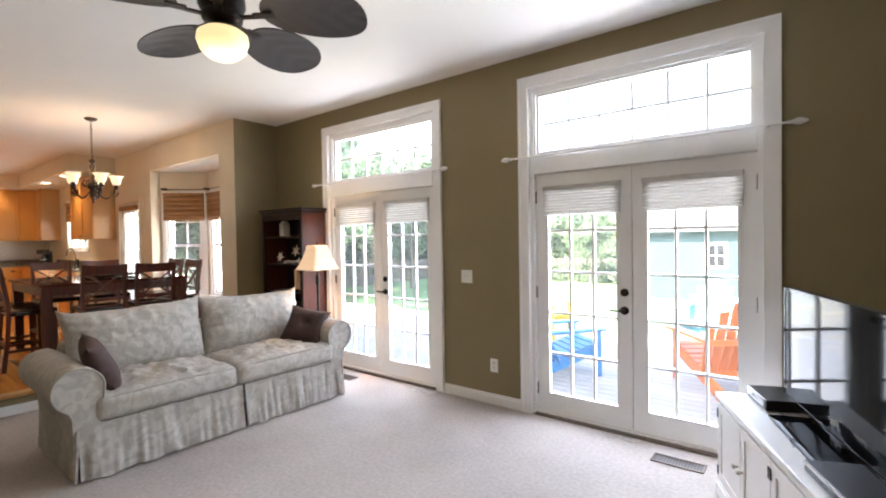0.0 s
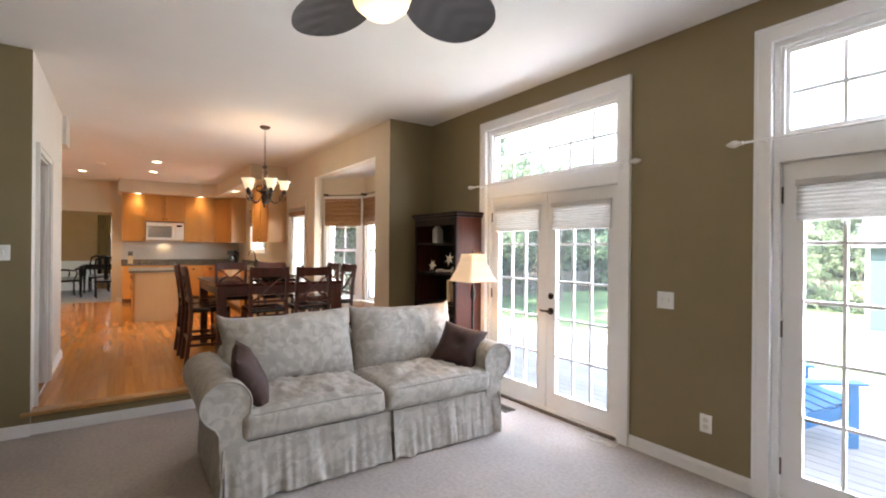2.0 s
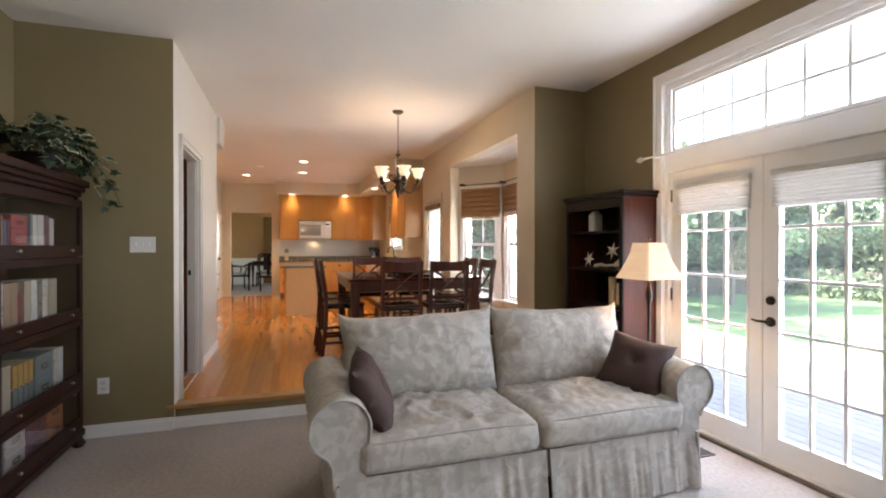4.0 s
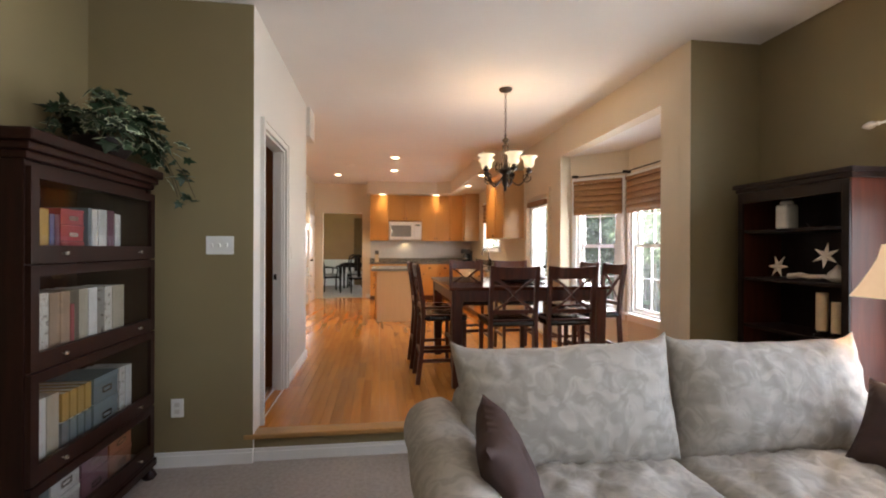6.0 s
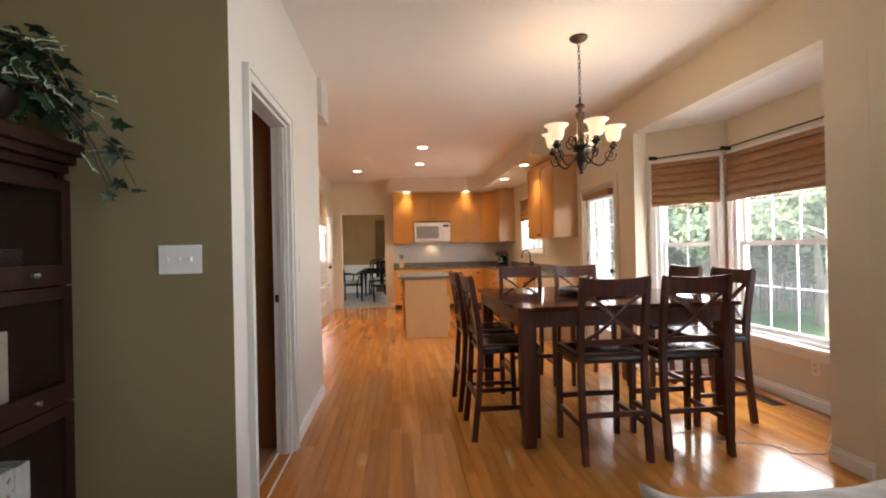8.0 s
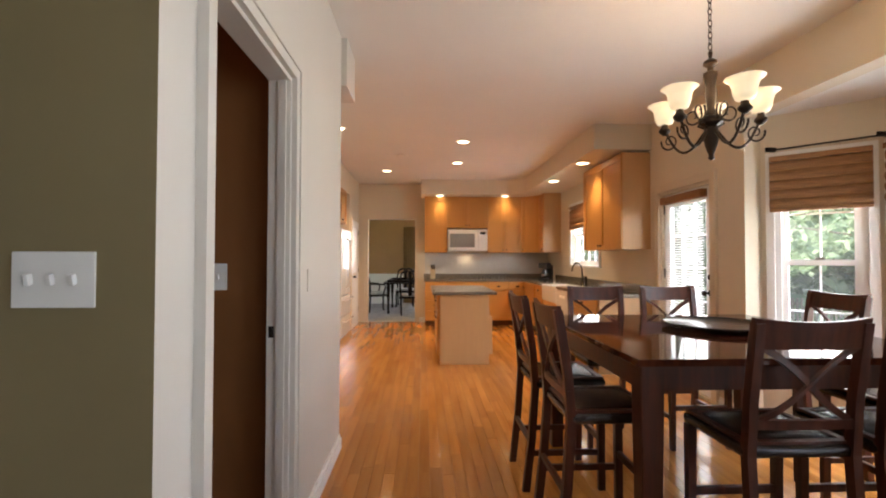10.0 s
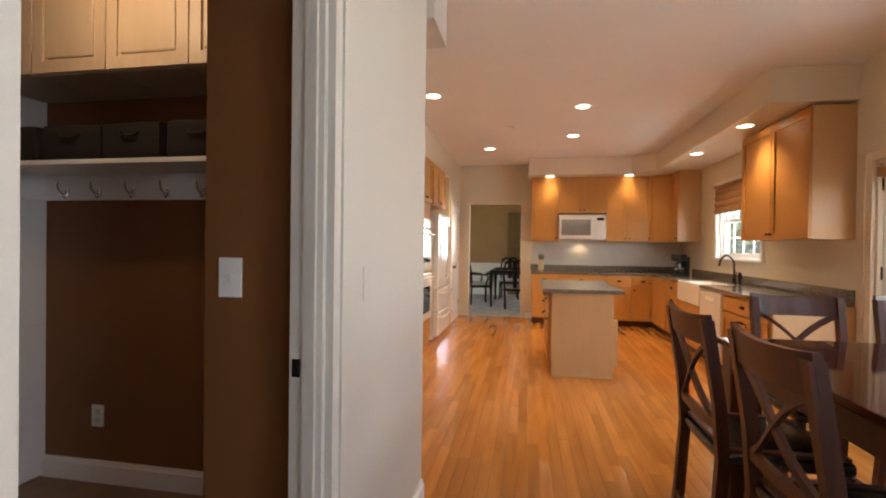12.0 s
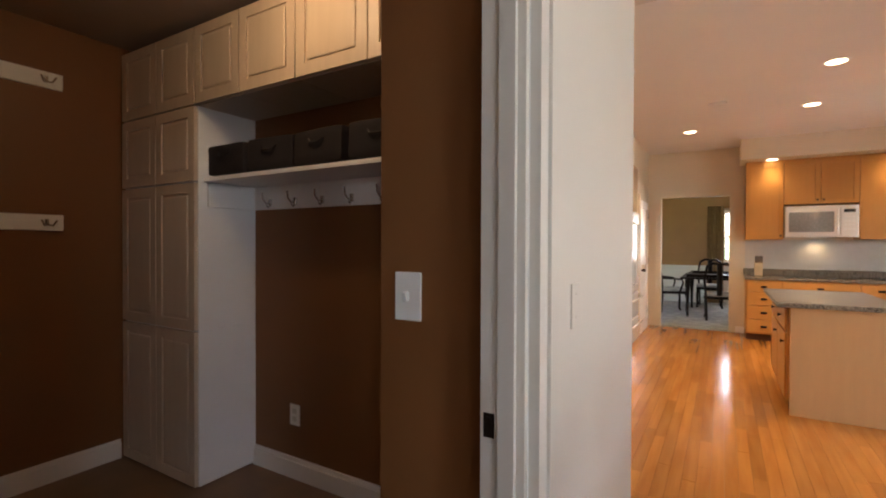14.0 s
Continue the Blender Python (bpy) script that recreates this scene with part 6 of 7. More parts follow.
        bm = bmesh.new()
        g = []
        for k in range(n + 1):
            t = k / n
            p = a.lerp(b, t)
            p.z += -0.028 * math.sin(t * math.pi) * (1 if t < 0.5 else -1) * abs(math.cos(t * math.pi))
            p.y -= 0.014 * math.sin(t * math.pi) - 0.002 * s
            g.append([bm.verts.new(p + Vector(o)) for o in ((-0.004, -0.008, -0.013), (-0.004, 0.008, -0.013), (0.004, 0.008, 0.013), (0.004, -0.008, 0.013))])
        for r0, r1 in zip(g, g[1:]):
            for k in range(4):
                bm.faces.new((r0[k], r0[(k + 1) % 4], r1[(k + 1) % 4], r1[k]))
        bm.faces.new(g[0][::-1])
        bm.faces.new(g[-1])
        part("cross_brace", bm, M["chairwood"], u, smooth=40)
    return u


proto = bar_chair()
# chairs tucked round the table: seat centre and the way they face
places = [(-7.38, 2.01, 90), (-7.38, 2.53, 90), (-7.77, 1.47, 0), (-8.36, 1.45, 0), (-7.80, 3.01, 180), (-8.40, 3.02, 180), (-8.87, 1.96, -90), (-8.87, 2.54, -90)]
for k, (x, y, r) in enumerate(places):
    m = pose(x, y, K, 0, 0, r)
    if k == 0:
        proto.matrix_world = m
    else:
        copy_thing(proto, m)


# ---- kitchen ----
def cab_door(parent, x0, x1, z0, z1, material, knob=None, panel="flat", y=-0.023, knob_mat="bronze", name="cabinet_door"):
    d = part(name, frame_bm(x0, x1, z0, z1, y, 0.0 - 0.001, 0.055 if x1 - x0 > 0.2 and z1 - z0 > 0.2 else 0.03, bevel=0.003), M[material], parent)
    f = 0.055 if x1 - x0 > 0.2 and z1 - z0 > 0.2 else 0.03
    if panel == "raised":
        bm = box(x0 + f + 0.012, x1 - f - 0.012, y + 0.001, -0.003, z0 + f + 0.012, z1 - f - 0.012, bevel=0.010)
        bx(bm, x0 + f, x1 - f, y + 0.010, -0.002, z0 + f, z1 - f)
    else:
        bm = box(x0 + f, x1 - f, y + 0.014, -0.002, z0 + f, z1 - f)
    part("door_panel", bm, M[material], d)
    if knob:
        part("knob", shift(lathe([(0, 0), (0.007, 0), (0.006, 0.012), (0.015, 0.019), (0.013, 0.026), (0, 0.028)], 14), pose(knob[0], y, knob[1], 90)), M[knob_mat], d, "dark bronze knob", smooth=50)
    return d


def drawer(parent, x0, x1, z0, z1, material, y=-0.019):
    d = part("drawer_front", box(x0, x1, y, -0.001, z0, z1, bevel=0.005), M[material], parent)
    xm, zm = (x0 + x1) / 2, (z0 + z1) / 2
    part("cup_pull", shift(soft_box(0.075, 0.022, 0.03, 0.010, 5), pose(xm, y - 0.011, zm)), M["bronze"], d, "dark bronze cup pull", smooth=60)


def base_unit(m, w, layout, depth=0.60, height=0.87, label="maple base cabinet under a granite worktop", material="maple", group="kitchen base cabinets"):
    u = thing("base_cabinet", label, "cabinet", m, group=group)
    part("cabinet_body", box(0.001, w - 0.001, 0.0, depth, 0.10, height, bevel=0.002), M[material], u)
    part("toe_kick", box(0.002, w - 0.002, 0.07, depth, 0, 0.10), M["toekick"], u)
    if layout == "drawer_door":
        drawer(u, 0.012, w - 0.012, height - 0.165, height - 0.02, material)
        if w > 0.55:
            cab_door(u, 0.012, w / 2 - 0.003, 0.115, height - 0.18, material, (w / 2 - 0.035, height - 0.24))
            cab_door(u, w / 2 + 0.003, w - 0.012, 0.115, height - 0.18, material, (w / 2 + 0.035, height - 0.24))
        else:
            cab_door(u, 0.012, w - 0.012, 0.115, height - 0.18, material, (0.045, height - 0.24))
    elif layout == "drawers":
        for z0, z1 in ((0.115, 0.30), (0.312, 0.50), (0.512, 0.69), (0.702, 0.85)):
            drawer(u, 0.012, w - 0.012, z0, z1, material)
    elif layout == "doors":
        cab_door(u, 0.012, w / 2 - 0.003, 0.115, height - 0.22, material, (w / 2 - 0.035, height - 0.28))
        cab_door(u, w / 2 + 0.003, w - 0.012, 0.115, height - 0.22, material, (w / 2 + 0.035, height - 0.28))
    elif layout == "door":
        cab_door(u, 0.012, w - 0.012, 0.115, height - 0.02, material, (0.045, height - 0.12))
    return u


def wall_unit(m, w, h, cols, depth=0.33, material="maple", label="maple wall cabinet with panelled doors", side=None):
    u = thing("wall_cabinet", label, "cabinet", m, group="kitchen wall cabinets")
    part("cabinet_body", box(0.001, w - 0.001, 0.0, depth, 0, h, bevel=0.002), M[side or material], u)
    part("crown_strip", box(0.0, w, -0.012, 0.012, h - 0.03, h - 0.001, bevel=0.003), M[material], u)
    cw = w / cols
    for k in range(cols):
        a, b = k * cw + 0.004, (k + 1) * cw - 0.004
        kx = b - 0.03 if (k % 2 == 0 and cols > 1) or (cols == 1) else a + 0.03
        cab_door(u, a, b, 0.008, h - 0.035, material, (kx, 0.055))
    return u


FF = -14.75                      # front of the far base cabinets
UF = FX + 0.34                   # front of the far wall cabinets
for y, w, lay in ((0.64, 0.42, "drawers"), (1.06, 0.84, "drawer_door"), (1.90, 0.40, "drawer_door"), (2.30, 0.36, "drawer_door")):
    if w:
        base_unit(pose(FF, y, K, 0, 0, 90), w, lay)
ck = thing("cooktop", "black glass cooktop set in the worktop", "cooktop", pose(FF - 0.05, 1.12, K + 0.9125, 0, 0, 90))
part("glass_top", box(0, 0.74, 0, 0.48, 0, 0.006, bevel=0.002), M["darkglass"], ck)
for cx_, cy_, r_ in ((0.2, 0.13, 0.09), (0.54, 0.13, 0.075), (0.2, 0.35, 0.075), (0.54, 0.35, 0.09)):
    part("burner_ring", lathe([(r_, 0.0062), (r_ + 0.004, 0.0062), (r_ + 0.004, 0.0068), (r_, 0.0068), (r_, 0.0062)], 24, None, cx_, cy_, cap=False), M["chrome"], ck)
uz0, uz1 = 1.63, 2.776
wall_unit(pose(UF, 0.63, uz0, 0, 0, 90), 0.46, uz1 - uz0, 1)
wall_unit(pose(UF, 1.09, 2.13, 0, 0, 90), 0.83, uz1 - 2.13, 2, label="short maple wall cabinet above the microwave")
wall_unit(pose(UF, 1.92, uz0, 0, 0, 90), 0.70, uz1 - uz0, 2)
cw = thing("corner_wall_cabinet", "maple corner wall cabinet with an angled door", "cabinet")
bm = bmesh.new()
pl = [(FX, 2.625), (UF, 2.625), (FX + 0.62, 2.93), (FX + 0.62, BY - 0.001), (FX, BY - 0.001)]
lo = [bm.verts.new((x, y, uz0)) for x, y in pl]
hi = [bm.verts.new((x, y, uz1)) for x, y in pl]
bm.faces.new(lo[::-1])
bm.faces.new(hi)
for k in range(5):
    bm.faces.new((lo[k], lo[(k + 1) % 5], hi[(k + 1) % 5], hi[k]))
part("cabinet_body", bm, M["maple_pale"], cw)
ang = math.degrees(math.atan2(0.305, FX + 0.62 - UF))
dd = thing("corner_door_frame", "angled maple door of the corner cabinet", "cabinet door", pose(UF, 2.625, uz0, 0, 0, ang))
cab_door(dd, 0.01, math.hypot(0.305, FX + 0.62 - UF) - 0.01, 0.008, uz1 - uz0 - 0.01, "maple", (0.04, 0.06))
mw = thing("microwave", "white over-range microwave with a dark window", "microwave", pose(UF + 0.05, 1.10, 1.66, 0, 0, 90))
part("case", box(0, 0.81, 0, 0.38, 0, 0.44, bevel=0.006), M["appliance"], mw)
part("microwave_door", box(0.01, 0.60, -0.025, -0.001, 0.02, 0.42, bevel=0.008), M["appliance"], mw)
part("window", box(0.045, 0.545, -0.028, -0.0255, 0.075, 0.355, bevel=0.001), M["greyglass"], mw, "reflective grey window")
part("handle", tube([(0.575, -0.055, 0.07), (0.575, -0.06, 0.21), (0.575, -0.055, 0.37)], 0.010, 10), M["appliance"], mw, smooth=60)
part("control_panel", box(0.62, 0.80, -0.022, -0.001, 0.02, 0.42, bevel=0.005), M["appliance"], mw)
part("display", box(0.65, 0.77, -0.024, -0.0225, 0.34, 0.385), M["darkglass"], mw)
for r in range(4):
    for c in range(3):
        part("button", box(0.655 + c * 0.04, 0.685 + c * 0.04, -0.0245, -0.0225, 0.10 + r * 0.055, 0.13 + r * 0.055), M["plastic"], mw)
part("vent_grille", boxes([(0.02, 0.79, -0.012, -0.001, 0.424 + 0.0, 0.438)]), M["plastic"], mw)
lamp("microwave_lamp", "SPOT", pose(FX + 0.12, 1.5, 1.645), 0.35, CAN, 0.03, spot=130)
solid("backsplash", box(FX + 0.001, FX + 0.009, 0.64, BY - 0.002, K + 0.912, uz0), M["backsplash"], "pale plain backsplash above the worktop", "backsplash", kind="structure")

# sink wall, worktops
CF = 2.63
for x, w, lay in ((-10.83, 0.98, "drawer_door"),):
    base_unit(pose(x - w, CF, K), w, lay)
dwx = -12.44
dw = thing("dishwasher", "white dishwasher in the sink run", "dishwasher", pose(dwx, CF, K))
part("dishwasher_body", box(0.003, 0.617, 0.0, 0.58, 0.10, 0.868), M["appliance"], dw)
part("dishwasher_door", box(0.006, 0.614, -0.03, -0.001, 0.12, 0.86, bevel=0.008), M["appliance"], dw)
part("handle_recess", box(0.18, 0.44, -0.034, -0.031, 0.76, 0.80, bevel=0.004), M["plastic"], dw)
part("toe_kick", box(0.003, 0.617, 0.05, 0.5, 0, 0.10), M["toekick"], dw)
base_unit(pose(-13.32, CF, K), 0.87, "doors", label="maple sink cabinet below a white apron sink", height=0.64)
sk = thing("farmhouse_sink", "white ceramic apron-front kitchen sink", "sink", pose(-13.30, CF - 0.03, K))
part("apron", box(0, 0.83, 0.0, 0.05, 0.645, 0.905, bevel=0.015), M["appliance"], sk)
part("basin", boxes([(0, 0.05, 0.05, 0.46, 0.645, 0.90), (0.78, 0.83, 0.05, 0.46, 0.645, 0.90), (0.05, 0.78, 0.42, 0.46, 0.645, 0.90), (0.05, 0.78, 0.05, 0.42, 0.645, 0.67)]), M["appliance"], sk)
base_unit(pose(-13.83, CF, K), 0.50, "drawers")
base_unit(pose(FF + 0.0, CF - 0.005, K, 0, 0, 0), 0.90, "door", label="maple corner base cabinet")


def worktop(name, rows, label):
    return solid(name, boxes(rows, bevel=0.008), M["granite"], label, "worktop")


zt0, zt1 = K + 0.872, K + 0.912
worktop("worktop_far", [(FX + 0.002, FF + 0.03, 0.62, BY - 0.012, zt0, zt1), (FX + 0.010, FX + 0.03, 0.62, BY - 0.012, zt1 + 0.001, zt1 + 0.10)], "speckled brown granite worktop on the far wall")
worktop("worktop_sink", [(FF + 0.032, -13.31, CF - 0.03, BY - 0.002, zt0, zt1), (-13.31, -12.46, CF + 0.44, BY - 0.002, zt0, zt1), (-12.46, -10.82, CF - 0.03, BY - 0.002, zt0, zt1), (FF + 0.032, -10.82, BY - 0.022, BY - 0.002, zt1 + 0.001, zt1 + 0.10)], "speckled brown granite worktop along the sink wall")
solid("cabinet_end_panel", box(-10.828, -10.806, CF + 0.001, BY - 0.001, K, zt0 - 0.001, bevel=0.002), M["maple_pale"], "pale maple end panel of the sink run", "cabinet panel")
fa = thing("kitchen_faucet", "dark bronze gooseneck kitchen faucet", "faucet", pose(-12.88, CF + 0.52, zt1))
part("faucet_base", lathe([(0, 0), (0.03, 0), (0.032, 0.015), (0.022, 0.03), (0.018, 0.07), (0.024, 0.09), (0, 0.1)], 18), M["bronze"], fa, smooth=50)
part("spout", tube([(0, 0, 0.08), (-0.01, 0, 0.2)] + [(-0.09 + 0.08 * math.cos(t), -0.11 * t / math.pi, 0.26 + 0.09 * math.sin(t)) for t in np.linspace(0, math.pi * 0.95, 14)] + [(-0.18, -0.11, 0.21)], 0.012, 10), M["bronze"], fa, smooth=60)
part("lever", tube([(0.02, 0, 0.08), (0.06, 0, 0.12), (0.09, -0.01, 0.14)], 0.007, 8), M["bronze"], fa, smooth=60)
part("side_spray", lathe([(0.0, 0), (0.02, 0), (0.018, 0.04), (0.026, 0.09), (0.018, 0.14), (0, 0.15)], 14, None, 0.16, 0.0), M["bronze"], fa, smooth=50)
ux = wall_unit(pose(-12.12, 2.93, 1.62), 1.285, 2.755 - 1.62, 2, material="maple", side="maple_pale", label="tall maple wall cabinet with a pale side panel")
wall_unit(pose(FX + 0.63, 2.93, uz0), 0.33, uz1 - uz0, 1, side="maple_pale", label="narrow maple wall cabinet beside the window")
cm = thing("coffee_maker", "black coffee maker with a steel band", "coffee maker", pose(-14.35, 2.95, zt1, 0, 0, 40))
part("base", box(-0.09, 0.09, -0.11, 0.11, 0, 0.035, bevel=0.008), M["black"], cm)
part("tower", box(-0.09, 0.09, 0.03, 0.11, 0.035, 0.30, bevel=0.008), M["black"], cm)
part("brew_head", box(-0.095, 0.095, -0.11, 0.03, 0.23, 0.34, bevel=0.015), M["black"], cm)
part("carafe", lathe([(0, 0.037), (0.06, 0.037), (0.075, 0.08), (0.072, 0.14), (0.045, 0.19), (0.05, 0.21), (0, 0.212)], 20, None, 0, -0.04), M["darkglass"], cm, smooth=50)
part("steel_band", lathe([(0.074, 0.10), (0.078, 0.10), (0.078, 0.12), (0.074, 0.12)], 20, None, 0, -0.04), M["chrome"], cm, smooth=50)
kb = thing("knife_block", "pale wooden knife block with black handled knives", "knife block", pose(-15.05, 0.80, zt1, 0, 0, 90))
part("block", shift(box(-0.05, 0.05, -0.05, 0.06, 0, 0.20, bevel=0.006), pose(0, 0.03, 0.02, 18)), M["candle"], kb)
for k in range(6):
    part("knife_handle", shift(box(-0.008, 0.008, -0.012, 0.012, 0, 0.11, bevel=0.004), pose(-0.036 + 0.024 * (k % 4), -0.055 + 0.05 * (k // 4), 0.19, 14)), M["black"], kb)

# island
isl = thing("kitchen_island", "maple island with a granite top and pale end panel", "kitchen island", pose(-11.36, 0.82, K, 0, 0, 90))
part("island_body", box(0, 0.61, 0.02, 1.25, 0.10, 0.868, bevel=0.003), M["maple_pale"], isl)
part("end_panel", box(-0.004, 0.614, 0.0, 0.019, 0.0, 0.868, bevel=0.003), M["maple_pale"], isl, "pale maple end panel")
part("toe_kick", box(0.05, 0.56, 0.03, 1.2, 0, 0.10), M["toekick"], isl)
sidep = part("drawer_side", box(-0.02, -0.001, 0.03, 1.24, 0.11, 0.866), M["maple"], isl)
for k, (z0, z1) in enumerate(((0.68, 0.85), (0.13, 0.66))):
    for a in (0.04, 0.64):
        dr = part("drawer_front" if k == 0 else "cabinet_door", box(-0.036, -0.021, a, a + 0.58, z0, z1, bevel=0.005), M["maple"], isl)
        part("knob", shift(lathe([(0, 0), (0.007, 0), (0.006, 0.012), (0.015, 0.019), (0.013, 0.026), (0, 0.028)], 12), pose(-0.036, a + (0.29 if k == 0 else 0.06), z1 - 0.08, 0, -90)), M["bronze"], dr, "dark bronze knob", smooth=50)
part("side_bracket", box(0.614, 0.66, 0.03, 0.06, 0.12, 0.60, bevel=0.004), M["maple_pale"], isl)
worktop("worktop_island", [(-12.72, -11.31, 0.72, 1.53, zt0, zt1)], "speckled granite worktop on the kitchen island")

# ovens, refrigerator and cabinets above them
LW = LY - 0.61
ov = thing("double_oven", "white built-in double wall oven", "oven", pose(-11.83, LY, K, 0, 0, 180))
part("oven_cabinet", box(0, 0.80, 0.001, 0.60, 0, 1.90, bevel=0.003), M["maple"], ov)
for z0, z1 in ((0.38, 0.98), (1.02, 1.55)):
    d = part("oven_door", box(0.03, 0.77, -0.035, 0.0, z0, z1, bevel=0.008), M["appliance"], ov)
    part("oven_window", box(0.14, 0.66, -0.038, -0.0355, z0 + 0.10, z1 - 0.17), M["darkglass"], d)
    part("handle", tube([(0.08, -0.04, z1 - 0.06), (0.08, -0.075, z1 - 0.055), (0.72, -0.075, z1 - 0.055), (0.72, -0.04, z1 - 0.06)], 0.011, 10), M["appliance"], d, smooth=60)
part("control_panel", box(0.03, 0.77, -0.03, 0.0, 1.57, 1.69, bevel=0.006), M["appliance"], ov)
part("display", box(0.30, 0.50, -0.032, -0.0305, 1.60, 1.66), M["darkglass"], ov)
part("lower_drawer", box(0.03, 0.77, -0.02, 0.0, 0.12, 0.35, bevel=0.005), M["maple"], ov)
fr = thing("refrigerator", "white french-door refrigerator with bottom drawers", "refrigerator", pose(-12.72, LY, K, 0, 0, 180))
part("fridge_body", box(0.01, 0.93, -0.02, 0.60, 0.03, 1.80, bevel=0.006), M["appliance"], fr)
for x0, x1 in ((0.01, 0.467), (0.473, 0.93)):
    d = part("fridge_door", box(x0, x1, -0.10, -0.021, 0.74, 1.80, bevel=0.015), M["appliance"], fr)
    hx = x1 - 0.04 if x0 < 0.2 else x0 + 0.04
    part("handle", tube([(hx, -0.10, 0.85), (hx, -0.155, 0.88), (hx, -0.16, 1.2), (hx, -0.155, 1.62), (hx, -0.10, 1.65)], 0.012, 10), M["appliance"], d, smooth=60)
for z0, z1 in ((0.08, 0.40), (0.41, 0.73)):
    d = part("freezer_drawer", box(0.01, 0.93, -0.10, -0.021, z0, z1, bevel=0.015), M["appliance"], fr)
    part("handle", tube([(0.08, -0.10, z1 - 0.06), (0.10, -0.155, z1 - 0.06), (0.84, -0.155, z1 - 0.06), (0.86, -0.10, z1 - 0.06)], 0.012, 10), M["appliance"], d, smooth=60)
wall_unit(pose(-11.83, LY, 2.09, 0, 0, 180), 0.80, 0.585, 2, depth=0.6, label="maple cabinet above the wall oven")
wall_unit(pose(-12.72, LY, 2.09, 0, 0, 180), 0.95, 0.585, 2, depth=0.6, label="maple cabinet above the refrigerator")
pd = thing("door_3", "white panelled pantry door with bronze hinges", "door", pose(-14.30, LY, K, 0, 0, 180), kind="structure")
part("door_leaf", frame_bm(0, 0.80, 0.01, 2.05, -0.03, -0.001, 0.10, 0.2, 0.12), M["white"], pd)
for z0, z1 in ((0.21, 0.95), (1.05, 1.93)):
    part("door_panel", box(0.10, 0.70, -0.018, -0.002, z0, z1, bevel=0.006), M["white"], pd)
part("door_casing", boxes([(-0.08, -0.005, -0.022, 0.0, 0, 2.14), (0.805, 0.88, -0.022, 0.0, 0, 2.14), (-0.005, 0.805, -0.022, 0.0, 2.06, 2.14)]), M["cream"], pd)
part("knob", shift(lathe([(0, 0), (0.02, 0), (0.012, 0.012), (0.027, 0.04), (0.022, 0.06), (0, 0.065)], 16), pose(0.07, -0.03, 0.98, 90)), M["bronze"], pd, "dark bronze knob", smooth=50)
for z in (0.3, 1.1, 1.85):
    part("hinge", box(0.795, 0.81, -0.036, -0.03, z - 0.05, z + 0.05), M["bronze"], pd, "dark bronze hinge")

# ---- formal dining room beyond the opening ----
RX = FX - 0.14
wall("wall_dining_far", "y", -19.55, -19.4, -2.6, 3.3, 0, H, [(0.30, 1.40, K + 0.95, 2.35)], M["siding"], M["gold"], M["white"], "golden tan dining room wall with a window")
wall("wall_dining_left", "x", -2.75, -2.6, -19.4, RX, 0, H, [], M["gold"], M["gold"], M["gold"], "golden tan dining room side wall")
wall("wall_dining_right", "x", 1.6, 1.75, -19.4, RX, 0, H, [], M["gold"], M["siding"], M["white"], "golden tan dining room side wall")
solid("ceiling_dining", box(-19.55, RX, -2.75, 1.75, H, H + 0.1), M["ceil"], "white dining room ceiling", "ceiling", kind="structure")
solid("floor_dining", box(-19.4, RX, -2.6, 1.6, 0.0, K), M["rug"], "pale blue grey carpet of the dining room", "carpet", kind="structure")
solid("wainscot", boxes([(-19.4, -19.385, -2.6, 1.6, K, K + 0.82), (-19.4, -19.365, -2.6, 1.6, K + 0.82, K + 0.88), (-19.385, -19.375, -2.6, 1.6, K, K + 0.14)]), M["white"], "white wainscot with a chair rail", "wainscot", kind="structure")
sash_window("window_dining", pose(-19.4, 0.85, 0, 0, 0, 90), 1.09, K + 0.96, 2.34, "white dining room window beside a curtain", 3, y=0.03)
for x0, x1 in ((0.02, 0.36), (1.34, 1.55)):
    bm = bmesh.new()
    n = 40
    rows = [[bm.verts.new((-19.30 + 0.03 * math.sin(j * 0.95), x0 + (x1 - x0) * j / n, z)) for j in range(n + 1)] for z in (K + 0.02, 1.2, 2.45)]
    for a, b in zip(rows, rows[1:]):
        for j in range(n):
            bm.faces.new((a[j], a[j + 1], b[j + 1], b[j]))
    ret = bmesh.ops.extrude_face_region(bm, geom=bm.faces[:])
    for v in [g for g in ret["geom"] if isinstance(g, bmesh.types.BMVert)]:
        v.co.x -= 0.012
    solid("curtain", bm, M["curtain"], "tan pleated curtain beside the dining room window", "curtain", group="dining curtains", smooth=60)
ft = thing("formal_table", "dark formal dining table with turned legs", "table", pose(-17.5, 0.15, K))
part("tabletop", box(-0.85, 0.85, -0.5, 0.5, 0.72, 0.755, bevel=0.012), M["espresso"], ft)
part("apron", frame_bm(-0.75, 0.75, -0.4, 0.4, 0, 0.09, 0.03), M["espresso"], ft).matrix_basis = pose(0, 0, 0.63 + 0.09, 90) @ pose(0, -0.0, 0)
for sx in (-1, 1):
    for sy in (-1, 1):
        part("leg", lathe([(0, 0), (0.02, 0), (0.026, 0.05), (0.02, 0.1), (0.035, 0.5), (0.045, 0.6), (0.045, 0.73), (0, 0.73)], 14, None, sx * 0.72, sy * 0.38), M["espresso"], ft, smooth=50)


